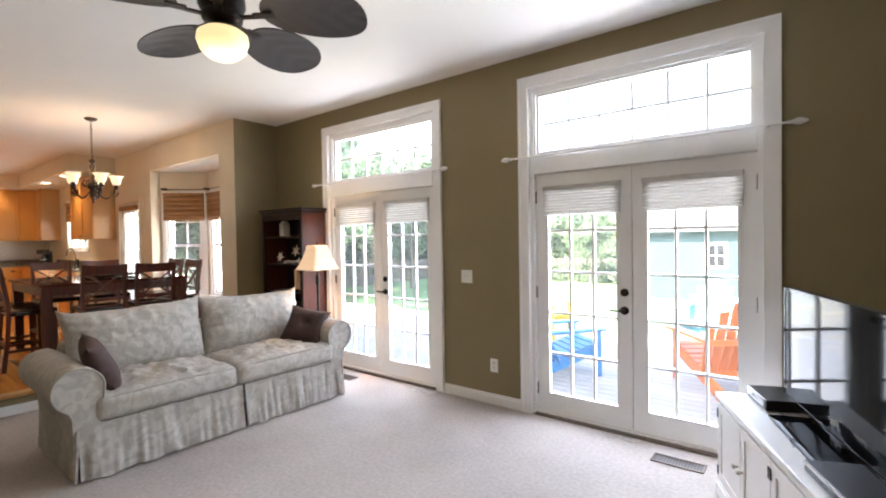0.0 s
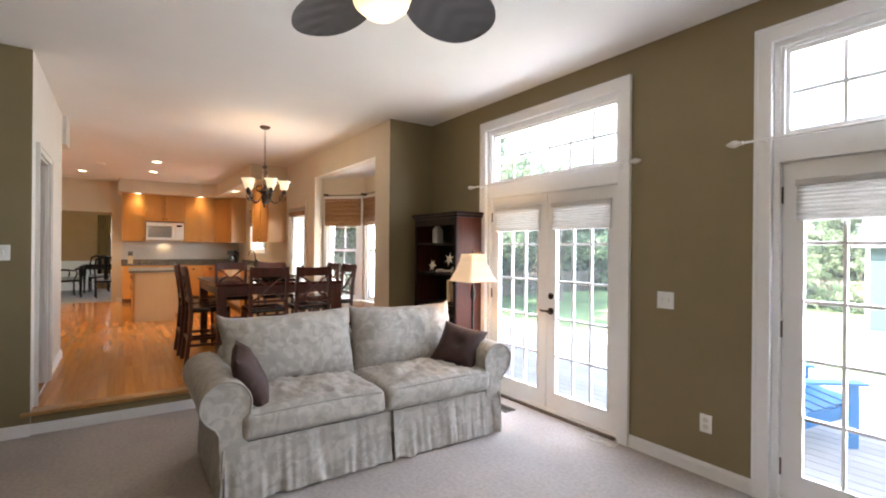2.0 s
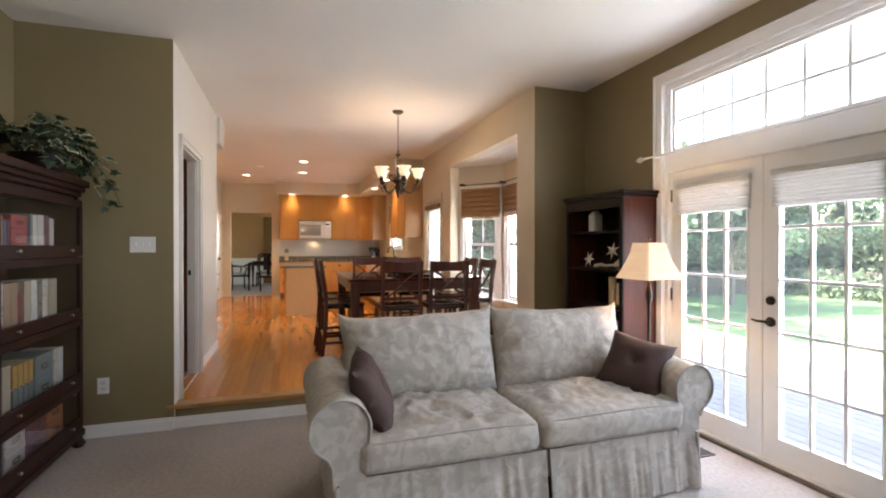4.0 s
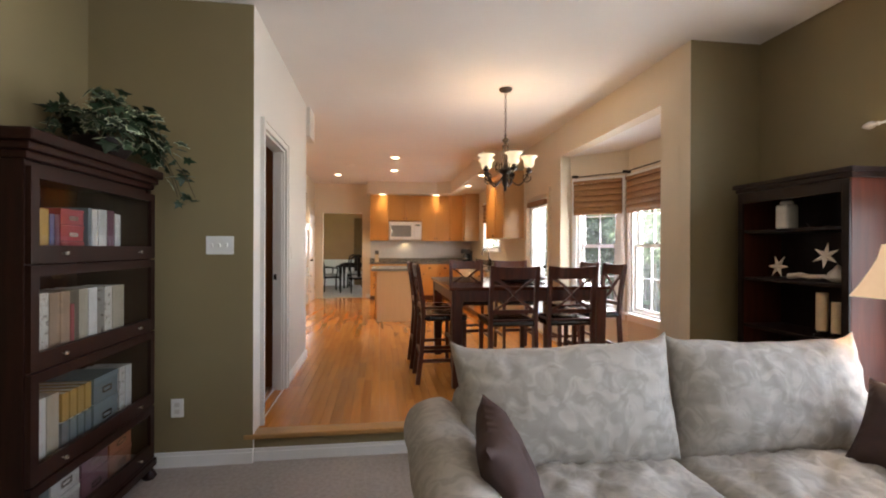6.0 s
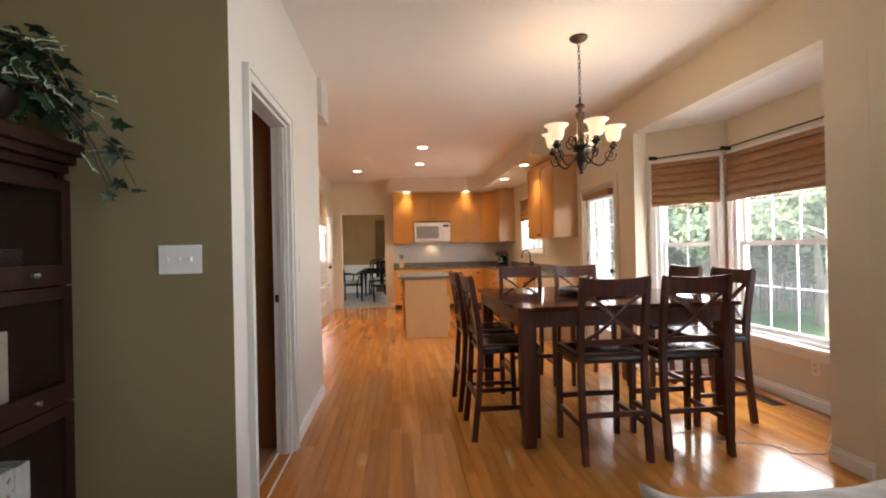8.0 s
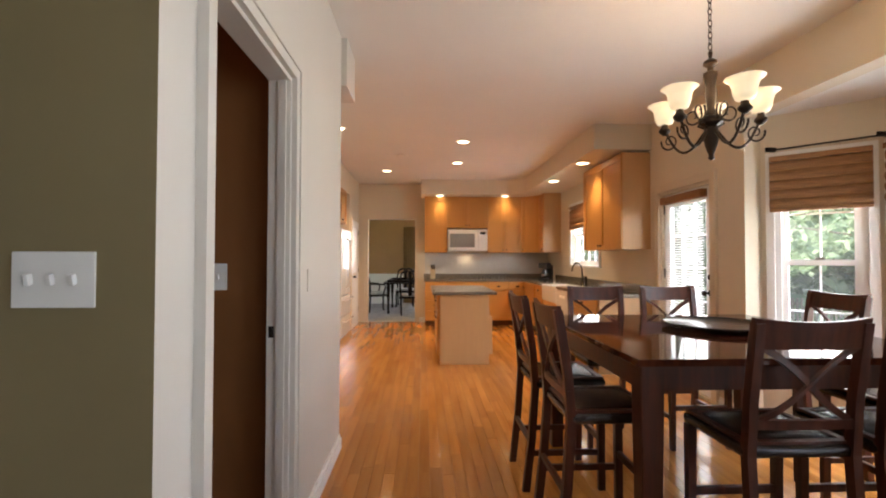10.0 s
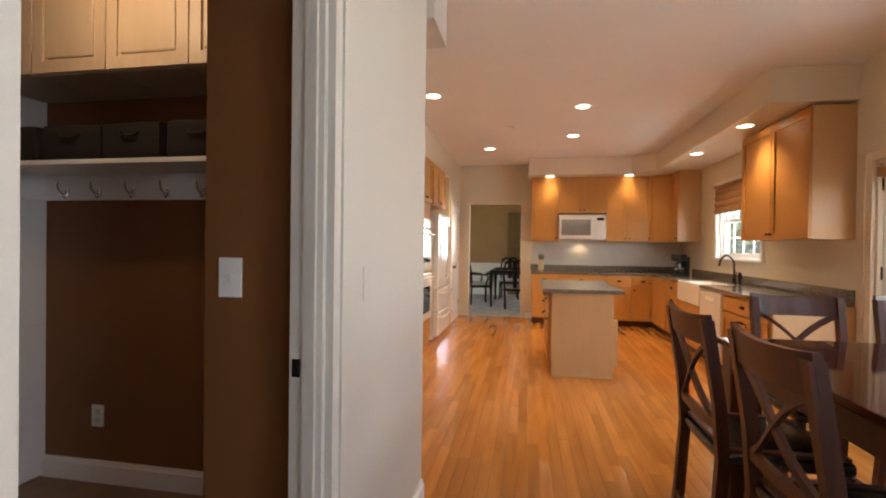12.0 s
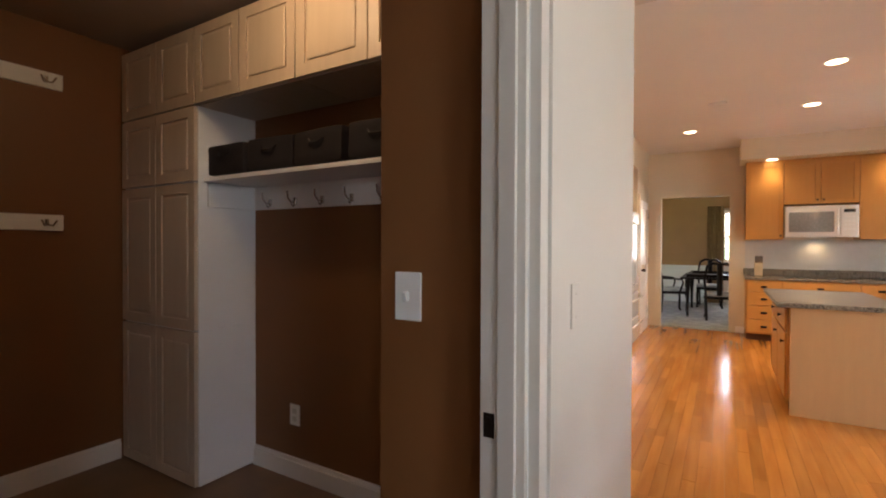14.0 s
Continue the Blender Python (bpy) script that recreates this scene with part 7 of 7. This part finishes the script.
def queen_chair(arms):
    u = thing("formal_chair", "dark carved dining chair with a splat back" + (" and arms" if arms else ""), "chair", group="formal dining chairs")
    part("seat", shift(soft_box(0.5, 0.46, 0.06, 0.025, 6, 0.015), pose(0, 0, 0.47)), M["rug"], u, "pale upholstered seat", smooth=60)
    part("seat_rail", box(-0.25, 0.25, -0.23, 0.23, 0.39, 0.44, bevel=0.006), M["espresso"], u)
    for s in (-1, 1):
        part("back_post", tube([(s * 0.20, -0.24, 0), (s * 0.21, -0.22, 0.42), (s * 0.24, -0.25, 0.75), (s * 0.20, -0.29, 0.98), (s * 0.10, -0.30, 1.04)], 0.02, 8), M["espresso"], u, smooth=60)
        part("front_leg", tube([(s * 0.24, 0.24, 0.0), (s * 0.225, 0.215, 0.08), (s * 0.235, 0.225, 0.28), (s * 0.22, 0.20, 0.42)], 0.022, 8), M["espresso"], u, smooth=60)
        if arms:
            part("arm", tube([(s * 0.235, -0.24, 0.70), (s * 0.30, -0.05, 0.70), (s * 0.30, 0.12, 0.68), (s * 0.27, 0.14, 0.60), (s * 0.25, 0.08, 0.42)], 0.018, 8), M["espresso"], u, smooth=60)
    part("crest_rail", tube([(-0.2, -0.29, 0.98), (-0.1, -0.30, 1.04), (0, -0.31, 1.02), (0.1, -0.30, 1.04), (0.2, -0.29, 0.98)], 0.024, 8), M["espresso"], u, smooth=60)
    part("splat", tube([(0, -0.23, 0.46), (0, -0.235, 0.6), (0, -0.27, 0.85), (0, -0.30, 1.02)], 0.045, 8), M["espresso"], u, smooth=60)
    return u


qc = queen_chair(True)
qc.matrix_world = pose(-17.3, -0.55, K, 0, 0, 20)
q2 = queen_chair(False)
q2.matrix_world = pose(-16.65, 0.30, K, 0, 0, 90)
copy_thing(q2, pose(-17.7, 0.95, K, 0, 0, 180))
copy_thing(q2, pose(-18.6, 0.1, K, 0, 0, -90))

# ---- mudroom ----
MF, MB = -8.23, -8.60            # cabinet front and alcove back
mz = (K + 0.01, 1.06, 1.89, 2.31, 2.74)
ys = (-2.93, -2.53, -2.145, -1.76, -1.35, -0.92, -0.43)
for lo_, hi_ in zip(mz[:3], mz[1:4]):
    u = thing("pantry_cabinet", "bleached wood tall cabinet with raised panel doors", "cabinet", pose(MF, ys[0], lo_, 0, 0, 90), group="mudroom tall cabinets")
    w = ys[2] - ys[0]
    part("cabinet_body", box(0, w, 0.0, MF - MB - 0.001, 0.0, hi_ - lo_ - 0.001, bevel=0.002), M["white"], u)
    for k in range(2):
        cab_door(u, k * w / 2 + 0.004, (k + 1) * w / 2 - 0.004, 0.006, hi_ - lo_ - 0.006, "bleached", None, "raised")
for a, b in zip(ys, ys[1:]):
    u = thing("upper_cabinet", "bleached wood upper cabinet with a raised panel door", "cabinet", pose(MF, a, mz[3], 0, 0, 90), group="mudroom upper cabinets")
    part("cabinet_body", box(0.001, b - a - 0.001, 0.0, MF - MB - 0.001, 0.0, mz[4] - mz[3], bevel=0.002), M["bleached"], u)
    cab_door(u, 0.004, b - a - 0.004, 0.006, mz[4] - mz[3] - 0.006, "bleached", None, "raised")
sh = thing("coat_shelf", "white coat shelf with a hook rail", "shelf", pose(MB, ys[2] + 0.002, 0, 0, 0, 90))
sw = -0.425 - ys[2]
part("shelf_board", box(0, sw, -(MF - MB) + 0.03, -0.001, 1.895, 1.918, bevel=0.003), M["white"], sh)
part("hook_rail", box(0, sw, -0.019, -0.001, 1.755, 1.894), M["white"], sh)
part("side_cleat", box(0.0, 0.016, -(MF - MB) + 0.05, -0.02, 1.755, 1.894), M["white"], sh)
for k in range(7):
    x = 0.16 + k * 0.215
    hk = bmesh.new()
    tube([(x, -0.019, 1.80), (x, -0.05, 1.785), (x, -0.075, 1.81), (x, -0.08, 1.85)], 0.0055, 8, hk)
    tube([(x, -0.019, 1.79), (x, -0.035, 1.765), (x, -0.05, 1.775)], 0.005, 8, hk)
    lathe([(0.0, 1.772), (0.012, 1.774), (0.012, 1.815), (0, 1.817)], 10, hk, x, -0.022)
    part("coat_hook", hk, M["chrome"], sh, "steel coat hook", smooth=60)
for k in range(5):
    m = pose(MB + 0.19, ys[2] + 0.19 + k * 0.345, 1.919, 0, 0, 90 + (3 if k % 2 else -2))
    u = thing("fabric_bin", "black fabric storage bin on the coat shelf", "storage bin", m, group="coat shelf bins")
    part("bin_body", shift(soft_box(0.325, 0.30, 0.17, 0.02, 6, 0, 0.004, k), pose(0, 0, 0.086)), M["bin"], u, smooth=60)
    part("bin_handle", tube([(-0.05, -0.15, 0.12), (-0.03, -0.165, 0.10), (0.03, -0.165, 0.10), (0.05, -0.15, 0.12)], 0.006, 7), M["bin"], u, smooth=60)
for z in (2.47, 1.665):
    u = thing("hook_rack", "white board with two coat hooks on the brown wall", "hook rack", pose(-7.45, -2.95, z, 0, 0, 180), group="hook racks")
    part("board", box(-0.45, 0.45, -0.02, -0.001, -0.045, 0.045, bevel=0.004), M["white"], u)
    for x in (-0.36, 0.0, 0.37):
        hk = bmesh.new()
        for s in (-1, 1):
            tube([(x, -0.02, -0.01), (x + s * 0.02, -0.05, -0.018), (x + s * 0.035, -0.06, 0.012)], 0.005, 7, hk)
        lathe([(0, -0.02), (0.010, -0.018), (0.010, 0.018), (0, 0.02)], 10, hk, x, -0.022)
        part("coat_hook", hk, M["chrome"], u, "steel double coat hook", smooth=60)
lamp("mudroom_lamp", "POINT", pose(-7.72, -1.15, 2.69), 0.95, WARM, 0.07)


# ---- outdoors ----
GZ = -0.8
solid("ground", box(-300, 300, 4.2, 400, GZ - 0.3, GZ), M["lawn"], "green mown lawn behind the house", "lawn", kind="structure")
solid("ground_rest", box(-300, 300, -300, 4.2, GZ - 0.3, GZ - 0.004), M["lawn"], "ground around the house", "ground", kind="structure")
deck = thing("deck", "sun-bleached wooden deck behind the french doors", "deck", kind="structure")
bl_me = mesh_of("deck_board", box(0, 5.4, 0, 0.135, -0.035, 0, bevel=0.004), M["deckwood"])
for k in range(30):
    y = WY + 0.17 + k * 0.141
    part("deck_board", bl_me, None, deck).matrix_basis = pose(-6.0, y, -0.10)
    part("deck_board", bl_me, None, deck).matrix_basis = pose(-0.595, y, -0.10)
    if k:
        part("deck_board", bl_me, None, deck).matrix_basis = pose(-11.405, y, -0.10)
part("deck_frame", boxes([(-11.4, 4.8, WY + 0.32, 8.2, GZ, -0.14)]), M["fencewood"], deck)


def adirondack(m, color, label):
    u = thing("adirondack_chair", label, "chair", m, group="adirondack chairs")
    mt = M[color]
    # faces local +y
    for s in (-1, 1):
        part("front_leg", box(s * 0.29 - 0.012, s * 0.29 + 0.012, 0.22, 0.31, 0, 0.53, bevel=0.004), mt, u)
        bm = bmesh.new()
        vv = bx(bm, s * 0.26 - 0.012, s * 0.26 + 0.012, -0.52, 0.30, 0.0, 0.12)
        for q in vv:
            q.co.z = (0.27 + (0.10 if q.co.z > 0.05 else 0)) if q.co.y > 0 else (0.0 + (0.13 if q.co.z > 0.05 else 0))
        part("rear_leg", bm, mt, u)
        part("armrest", shift(box(s * 0.30 - 0.065, s * 0.30 + 0.065, -0.40, 0.34, 0.532, 0.556, bevel=0.008), pose(0, 0, 0)), mt, u)
    for k in range(6):
        y = 0.27 - k * 0.085
        part("seat_slat", shift(box(-0.27, 0.27, -0.037, 0.037, 0, 0.02, bevel=0.003), pose(0, y, 0.372 - (0.27 - y) * 0.32, 17)), mt, u)
    for k in range(7):
        x = (k - 3) * 0.083
        h = 0.86 - 0.035 * (k - 3) ** 2 * 0.9
        bm = box(-0.037, 0.037, -0.01, 0.01, 0, h, bevel=0.005)
        for q in bm.verts:
            q.co.x *= 1 + 0.18 * q.co.z
        part("back_slat", shift(bm, pose(x, -0.20, 0.16, 24, (k - 3) * 2.2, 0)), mt, u)
    part("back_rail", shift(box(-0.33, 0.33, -0.03, 0.0, 0, 0.06, bevel=0.004), pose(0, -0.40, 0.50)), mt, u)
    part("lower_rail", box(-0.26, 0.26, -0.24, -0.20, 0.16, 0.22), mt, u)


adirondack(pose(-1.70, 5.95, -0.10, 0, 0, 38) @ Matrix.Scale(1.06, 4), "ad_orange", "bright orange wooden adirondack chair on the deck")
adirondack(pose(-3.25, 5.55, -0.10, 0, 0, -38), "ad_blue", "blue wooden adirondack chair on the deck")
adirondack(pose(-4.35, 7.35, -0.10, 0, 0, -95), "ad_yellow", "yellow wooden adirondack chair on the deck")
adirondack(pose(-2.15, 8.0, -0.10, 0, 0, 170), "ad_aqua", "pale aqua wooden adirondack chair on the deck")

# fence of pickets at the end of the yard, shed and trees
fence = thing("yard_fence", "weathered picket fence across the yard", "fence")
pk = mesh_of("picket", box(-0.045, 0.045, -0.01, 0.01, 0, 1.15), M["fencewood"])
for k in range(280):
    part("picket", pk, None, fence).matrix_basis = pose(-32 + k * 0.15, 25, GZ)
for z in (0.3, 0.95):
    part("fence_rail", box(-32.1, 10, 25.011, 25.05, GZ + z, GZ + z + 0.09), M["fencewood"], fence)
for k in range(18):
    part("fence_post", box(-32 + k * 2.4, -31.9 + k * 2.4, 25.05, 25.15, GZ, GZ + 1.25), M["fencewood"], fence)

side = thing("side_fence", "weathered picket fence along the side yard", "fence")
for k in range(150):
    part("picket", pk, None, side).matrix_basis = pose(-19, 5 + k * 0.15, GZ, 0, 0, 90)
for z in (0.3, 0.95):
    part("fence_rail", box(-19.05, -19.011, 4.9, 27.5, GZ + z, GZ + z + 0.09), M["fencewood"], side)

sx, sy = -4.9, 19.0
shed = thing("garden_shed", "blue sided garden shed with white trimmed window", "shed", pose(sx, sy, GZ))
part("shed_wall", box(-1.0, 3.8, 0, 3.5, 0, 2.5), M["shedblue"], shed)
for k in range(12):
    part("siding_board", box(-1.02, 3.82, -0.018 - 0.002, -0.001, 0.05 + k * 0.205, 0.05 + k * 0.205 + 0.19, bevel=0.0), M["shedblue"], shed)
bm = bmesh.new()
pr = [(-0.35, 2.45), (1.75, 3.7), (3.85, 2.45), (3.85, 2.55), (1.75, 3.82), (-0.35, 2.55)]
e0 = [bm.verts.new((-1.3, y, z)) for y, z in pr]
e1 = [bm.verts.new((4.1, y, z)) for y, z in pr]
bm.faces.new(e0)
bm.faces.new(e1[::-1])
for k in range(6):
    bm.faces.new((e0[k], e1[k], e1[(k + 1) % 6], e0[(k + 1) % 6]))
part("roof", bm, M["shingle"], shed)
wn_ = part("window", frame_bm(1.05, 1.75, 1.15, 2.05, -0.06, -0.022, 0.09), M["white"], shed, "white framed window")
part("pane", box(1.14, 1.66, -0.04, -0.03, 1.24, 1.96), M["darkglass"], wn_)
part("muntin", boxes([(1.385, 1.415, -0.05, -0.041, 1.24, 1.96), (1.14, 1.66, -0.051, -0.041, 1.585, 1.615)]), M["white"], wn_)
part("corner_trim", boxes([(-1.05, -0.95, -0.04, -0.021, 0, 2.45), (3.72, 3.82, -0.04, -0.021, 0, 2.45), (2.5, 2.6, -0.04, -0.021, 0, 2.3), (3.3, 3.4, -0.04, -0.021, 0, 2.3)]), M["white"], shed)


def tree_meshes(seed, height, spread, leaves):
    rnd = random.Random(seed)
    tr = bmesh.new()
    h0 = height * 0.35
    base = [Vector((0, 0, 0)), Vector((0.05, 0, h0 * 0.5)), Vector((-0.04, 0.05, h0)), Vector((0.05, 0, height * 0.85))]
    tube(base, 0.17 * height / 8, 8, tr, 0.25)
    tips = []
    for k in range(14):
        z = height * rnd.uniform(0.30, 0.85)
        a = rnd.uniform(0, 2 * math.pi)
        L = spread * rnd.uniform(0.6, 1.0) * (1.1 - 0.7 * max(0, z / height - 0.4))
        p0 = Vector((0, 0, z))
        p1 = p0 + Vector((math.cos(a) * L * 0.5, math.sin(a) * L * 0.5, L * 0.18))
        p2 = p0 + Vector((math.cos(a) * L, math.sin(a) * L, L * rnd.uniform(0.1, 0.45)))
        tube([p0, p1, p2], 0.05 * height / 8, 6, tr, 0.3)
        tips += [(p1, L * 0.33), (p2, L * 0.40)]
    tips.append((Vector((0, 0, height * 0.92)), spread * 0.4))
    r2 = np.random.RandomState(seed)
    per = leaves // len(tips)
    verts, faces = [], []
    for c, rad in tips:
        off = r2.normal(0, 1, (per, 3))
        off *= (rad * r2.uniform(0.35, 1.0, (per, 1)) ** 0.6) / np.linalg.norm(off, axis=1, keepdims=True)
        off[:, 2] *= 0.75
        ctr = np.array(c) + off
        d1 = r2.normal(0, 1, (per, 3))
        d1 /= np.linalg.norm(d1, axis=1, keepdims=True)
        d2 = np.cross(d1, r2.normal(0, 1, (per, 3)))
        d2 /= np.linalg.norm(d2, axis=1, keepdims=True)
        s = r2.uniform(0.10, 0.20, (per, 1)) * height / 8
        n0 = len(verts)
        q = np.stack([ctr - d1 * s, ctr + d2 * s * 0.5, ctr + d1 * s, ctr - d2 * s * 0.5], 1).reshape(-1, 3)
        verts.extend(map(tuple, q))
        faces.extend((n0 + 4 * i, n0 + 4 * i + 1, n0 + 4 * i + 2, n0 + 4 * i + 3) for i in range(per))
    me = bpy.data.meshes.new("crown")
    me.from_pydata(verts, [], faces)
    me.materials.append(M["leafgreen"])
    return mesh_of("trunk", tr, M["bark"], 60), me


kinds = [tree_meshes(s, h, r, n) for s, h, r, n in ((1, 9, 3.0, 7000), (2, 11, 3.6, 8000), (3, 7, 2.8, 6000))]
rnd = random.Random(21)
spots = [(-16, 17, 0, 0.62), (-9.5, 23, 2, 0.42), (-20, 12, 1, 0.9), (-13.5, 9.8, 2, 0.75), (-24, 20, 1, 0.75), (-8.5, 29, 1, 0.42), (-16, 28, 0, 0.7), (-27, 13, 0, 1.0), (-2, 32, 0, 0.5), (4, 29, 1, 0.42), (9, 27, 0, 0.5),
         (-34, 24, 1, 1.2), (-12, 34, 1, 0.55), (-22, 31, 1, 0.75), (12, 34, 1, 0.6), (-30, 34, 0, 1.2), (-40, 16, 1, 1.2), (-19.5, 7.5, 2, 0.9), (-25, 6.5, 0, 1.0), (-36, 9, 1, 1.2), (-23, 9.5, 2, 0.9), (-5, 38, 1, 0.5), (3, 40, 0, 0.6), (-16, 12, 2, 0.9),
         (-19, 23, 1, 0.62), (-29, 9, 1, 1.1), (-31, 18, 0, 1.1), (-17.5, 9.8, 0, 0.7), (-21.5, 15, 2, 1.0), (-26, 16, 1, 0.9), (-33, 12, 0, 1.0)]
for x, y, k, s in spots:
    u = thing("tree", "leafy green deciduous tree in the yard", "tree", pose(x, y, GZ, 0, 0, rnd.uniform(0, 360)) @ Matrix.Scale(s, 4), group="yard trees")
    part("trunk", kinds[k][0], None, u)
    part("crown", kinds[k][1], None, u)
# low shrubs along the fence
r2 = np.random.RandomState(8)
verts, faces = [], []
for cx in np.arange(-32, 12, 1.1):
    n = 260
    c = np.array([cx + r2.uniform(-0.4, 0.4), 24.0 + r2.uniform(-0.6, 0.6), GZ + 0.5])
    off = r2.normal(0, 1, (n, 3)) * (0.55, 0.45, 0.35)
    d1, d2 = r2.normal(0, 1, (n, 3)) * 0.10, r2.normal(0, 1, (n, 3)) * 0.06
    p = c + off
    p[:, 2] = np.maximum(p[:, 2], GZ + 0.02)
    n0 = len(verts)
    verts.extend(map(tuple, np.stack([p - d1, p + d2, p + d1, p - d2], 1).reshape(-1, 3)))
    faces.extend((n0 + 4 * i, n0 + 4 * i + 1, n0 + 4 * i + 2, n0 + 4 * i + 3) for i in range(n))
me = bpy.data.meshes.new("shrubs")
me.from_pydata(verts, [], faces)
me.materials.append(M["leafgreen"])
tagged(new("shrubs", me), "low leafy shrubs along the yard fence", "shrubs", kind="stuff")



def woods(name, x0, x1, y0, y1, height, count, seed, label):
    """A far belt of leaves with a ragged top."""
    r = np.random.RandomState(seed)
    t = r.uniform(0, 1, count)
    p = np.stack([x0 + (x1 - x0) * t, y0 + (y1 - y0) * t, np.zeros(count)], 1)
    p[:, :2] += r.normal(0, 1.0, (count, 2))
    tops = height * (0.75 + 0.16 * np.sin(t * 37) + 0.12 * np.sin(t * 91 + 1) + 0.08 * np.sin(t * 210))
    p[:, 2] = GZ + 0.1 + tops * r.uniform(0, 1, count) ** 0.85
    d1, d2 = r.normal(0, 1, (count, 3)) * 0.16, r.normal(0, 1, (count, 3)) * 0.10
    q = np.stack([p - d1, p + d2, p + d1, p - d2], 1).reshape(-1, 3)
    m_ = bpy.data.meshes.new(name)
    m_.from_pydata([tuple(v) for v in q], [], [(4 * i, 4 * i + 1, 4 * i + 2, 4 * i + 3) for i in range(count)])
    m_.materials.append(M["leafgreen"])
    return tagged(new(name, m_), label, "woods", kind="stuff")


woods("far_woods", -30, 16, 31, 30, 4.2, 26000, 4, "pale green woods behind the yard fence")
woods("fence_woods", -20.8, -21.5, 5.5, 27, 6.5, 24000, 9, "leafy undergrowth behind the side fence")
woods("side_woods", -46, -26, 4, 30, 8.5, 38000, 6, "dense green woods beside the yard")

# house roof over the rooms
bm = bmesh.new()
bx(bm, -20.2, 2.0, -3.6, WY + 0.55, H + 0.16, H + 0.30)
solid("roof", bm, M["shingle"], "grey shingled roof above the rooms", "roof", kind="structure")

# ---- oak strip floor, nearest strips singly ----
floor = thing("floor_oak", "glossy honey oak strip floor of dining area and kitchen", "floor", kind="structure")
part("subfloor", boxes([(FX, SX - 0.13, LY - 0.62, BY + 0.68, K - 0.10, K - 0.014)]), M["nosing"], floor)
rnd = random.Random(77)
SW = 0.0715
meshes = {}
far_v, far_f = [], []


rows = int((BY + 0.66 - (LY - 0.6)) / SW)
count = 0
for r in range(rows):
    y0 = LY - 0.6 + r * SW
    x = SX - 0.101 - rnd.uniform(0, 0.8)
    first = SX - 0.101
    end = FX
    if y0 < -0.125:
        first = x = DX - 0.001
    if y0 + SW > BY + 0.14:
        first, end = BAY[1] - 0.02, BAY[0] + 0.02
        x = first
    edges = [first]
    x = first - rnd.uniform(0.25, 1.3)
    while x > end + 0.2:
        edges.append(x)
        x -= rnd.choice([0.45, 0.6, 0.75, 0.9, 1.05, 1.2, 1.35])
    edges.append(end)
    for a, b in zip(edges, edges[1:]):
        L = round(a - b, 2)
        top = K + rnd.uniform(-0.0006, 0.0004)
        if b > -9.6 and 0.0 < y0 + SW / 2 < 2.5 and count < 300:
            count += 1
            if L not in meshes:
                bm = box(0, L - 0.0012, 0.0006, SW - 0.0006, -0.014, 0)
                meshes[L] = mesh_of("plank", bm, M["oak"])
            part("plank", meshes[L], None, floor).matrix_basis = pose(b, y0, top)
        else:
            n0 = len(far_v)
            p, q, s, t = b + 0.0006, a - 0.0006, y0 + 0.0006, y0 + SW - 0.0006
            far_v += [(p, s, top), (q, s, top), (q, t, top), (p, t, top), (p, s, top - 0.013), (q, s, top - 0.013), (q, t, top - 0.013), (p, t, top - 0.013)]
            far_f += [(n0, n0 + 1, n0 + 2, n0 + 3), (n0 + 4, n0 + 5, n0 + 1, n0), (n0 + 5, n0 + 6, n0 + 2, n0 + 1), (n0 + 6, n0 + 7, n0 + 3, n0 + 2), (n0 + 7, n0 + 4, n0, n0 + 3)]
me = bpy.data.meshes.new("planks_joined")
me.from_pydata(far_v, [], far_f)
me.materials.append(M["oak_far"])
ob = part("planks_joined", me, None, floor)
tagged(ob, kind="stuff")
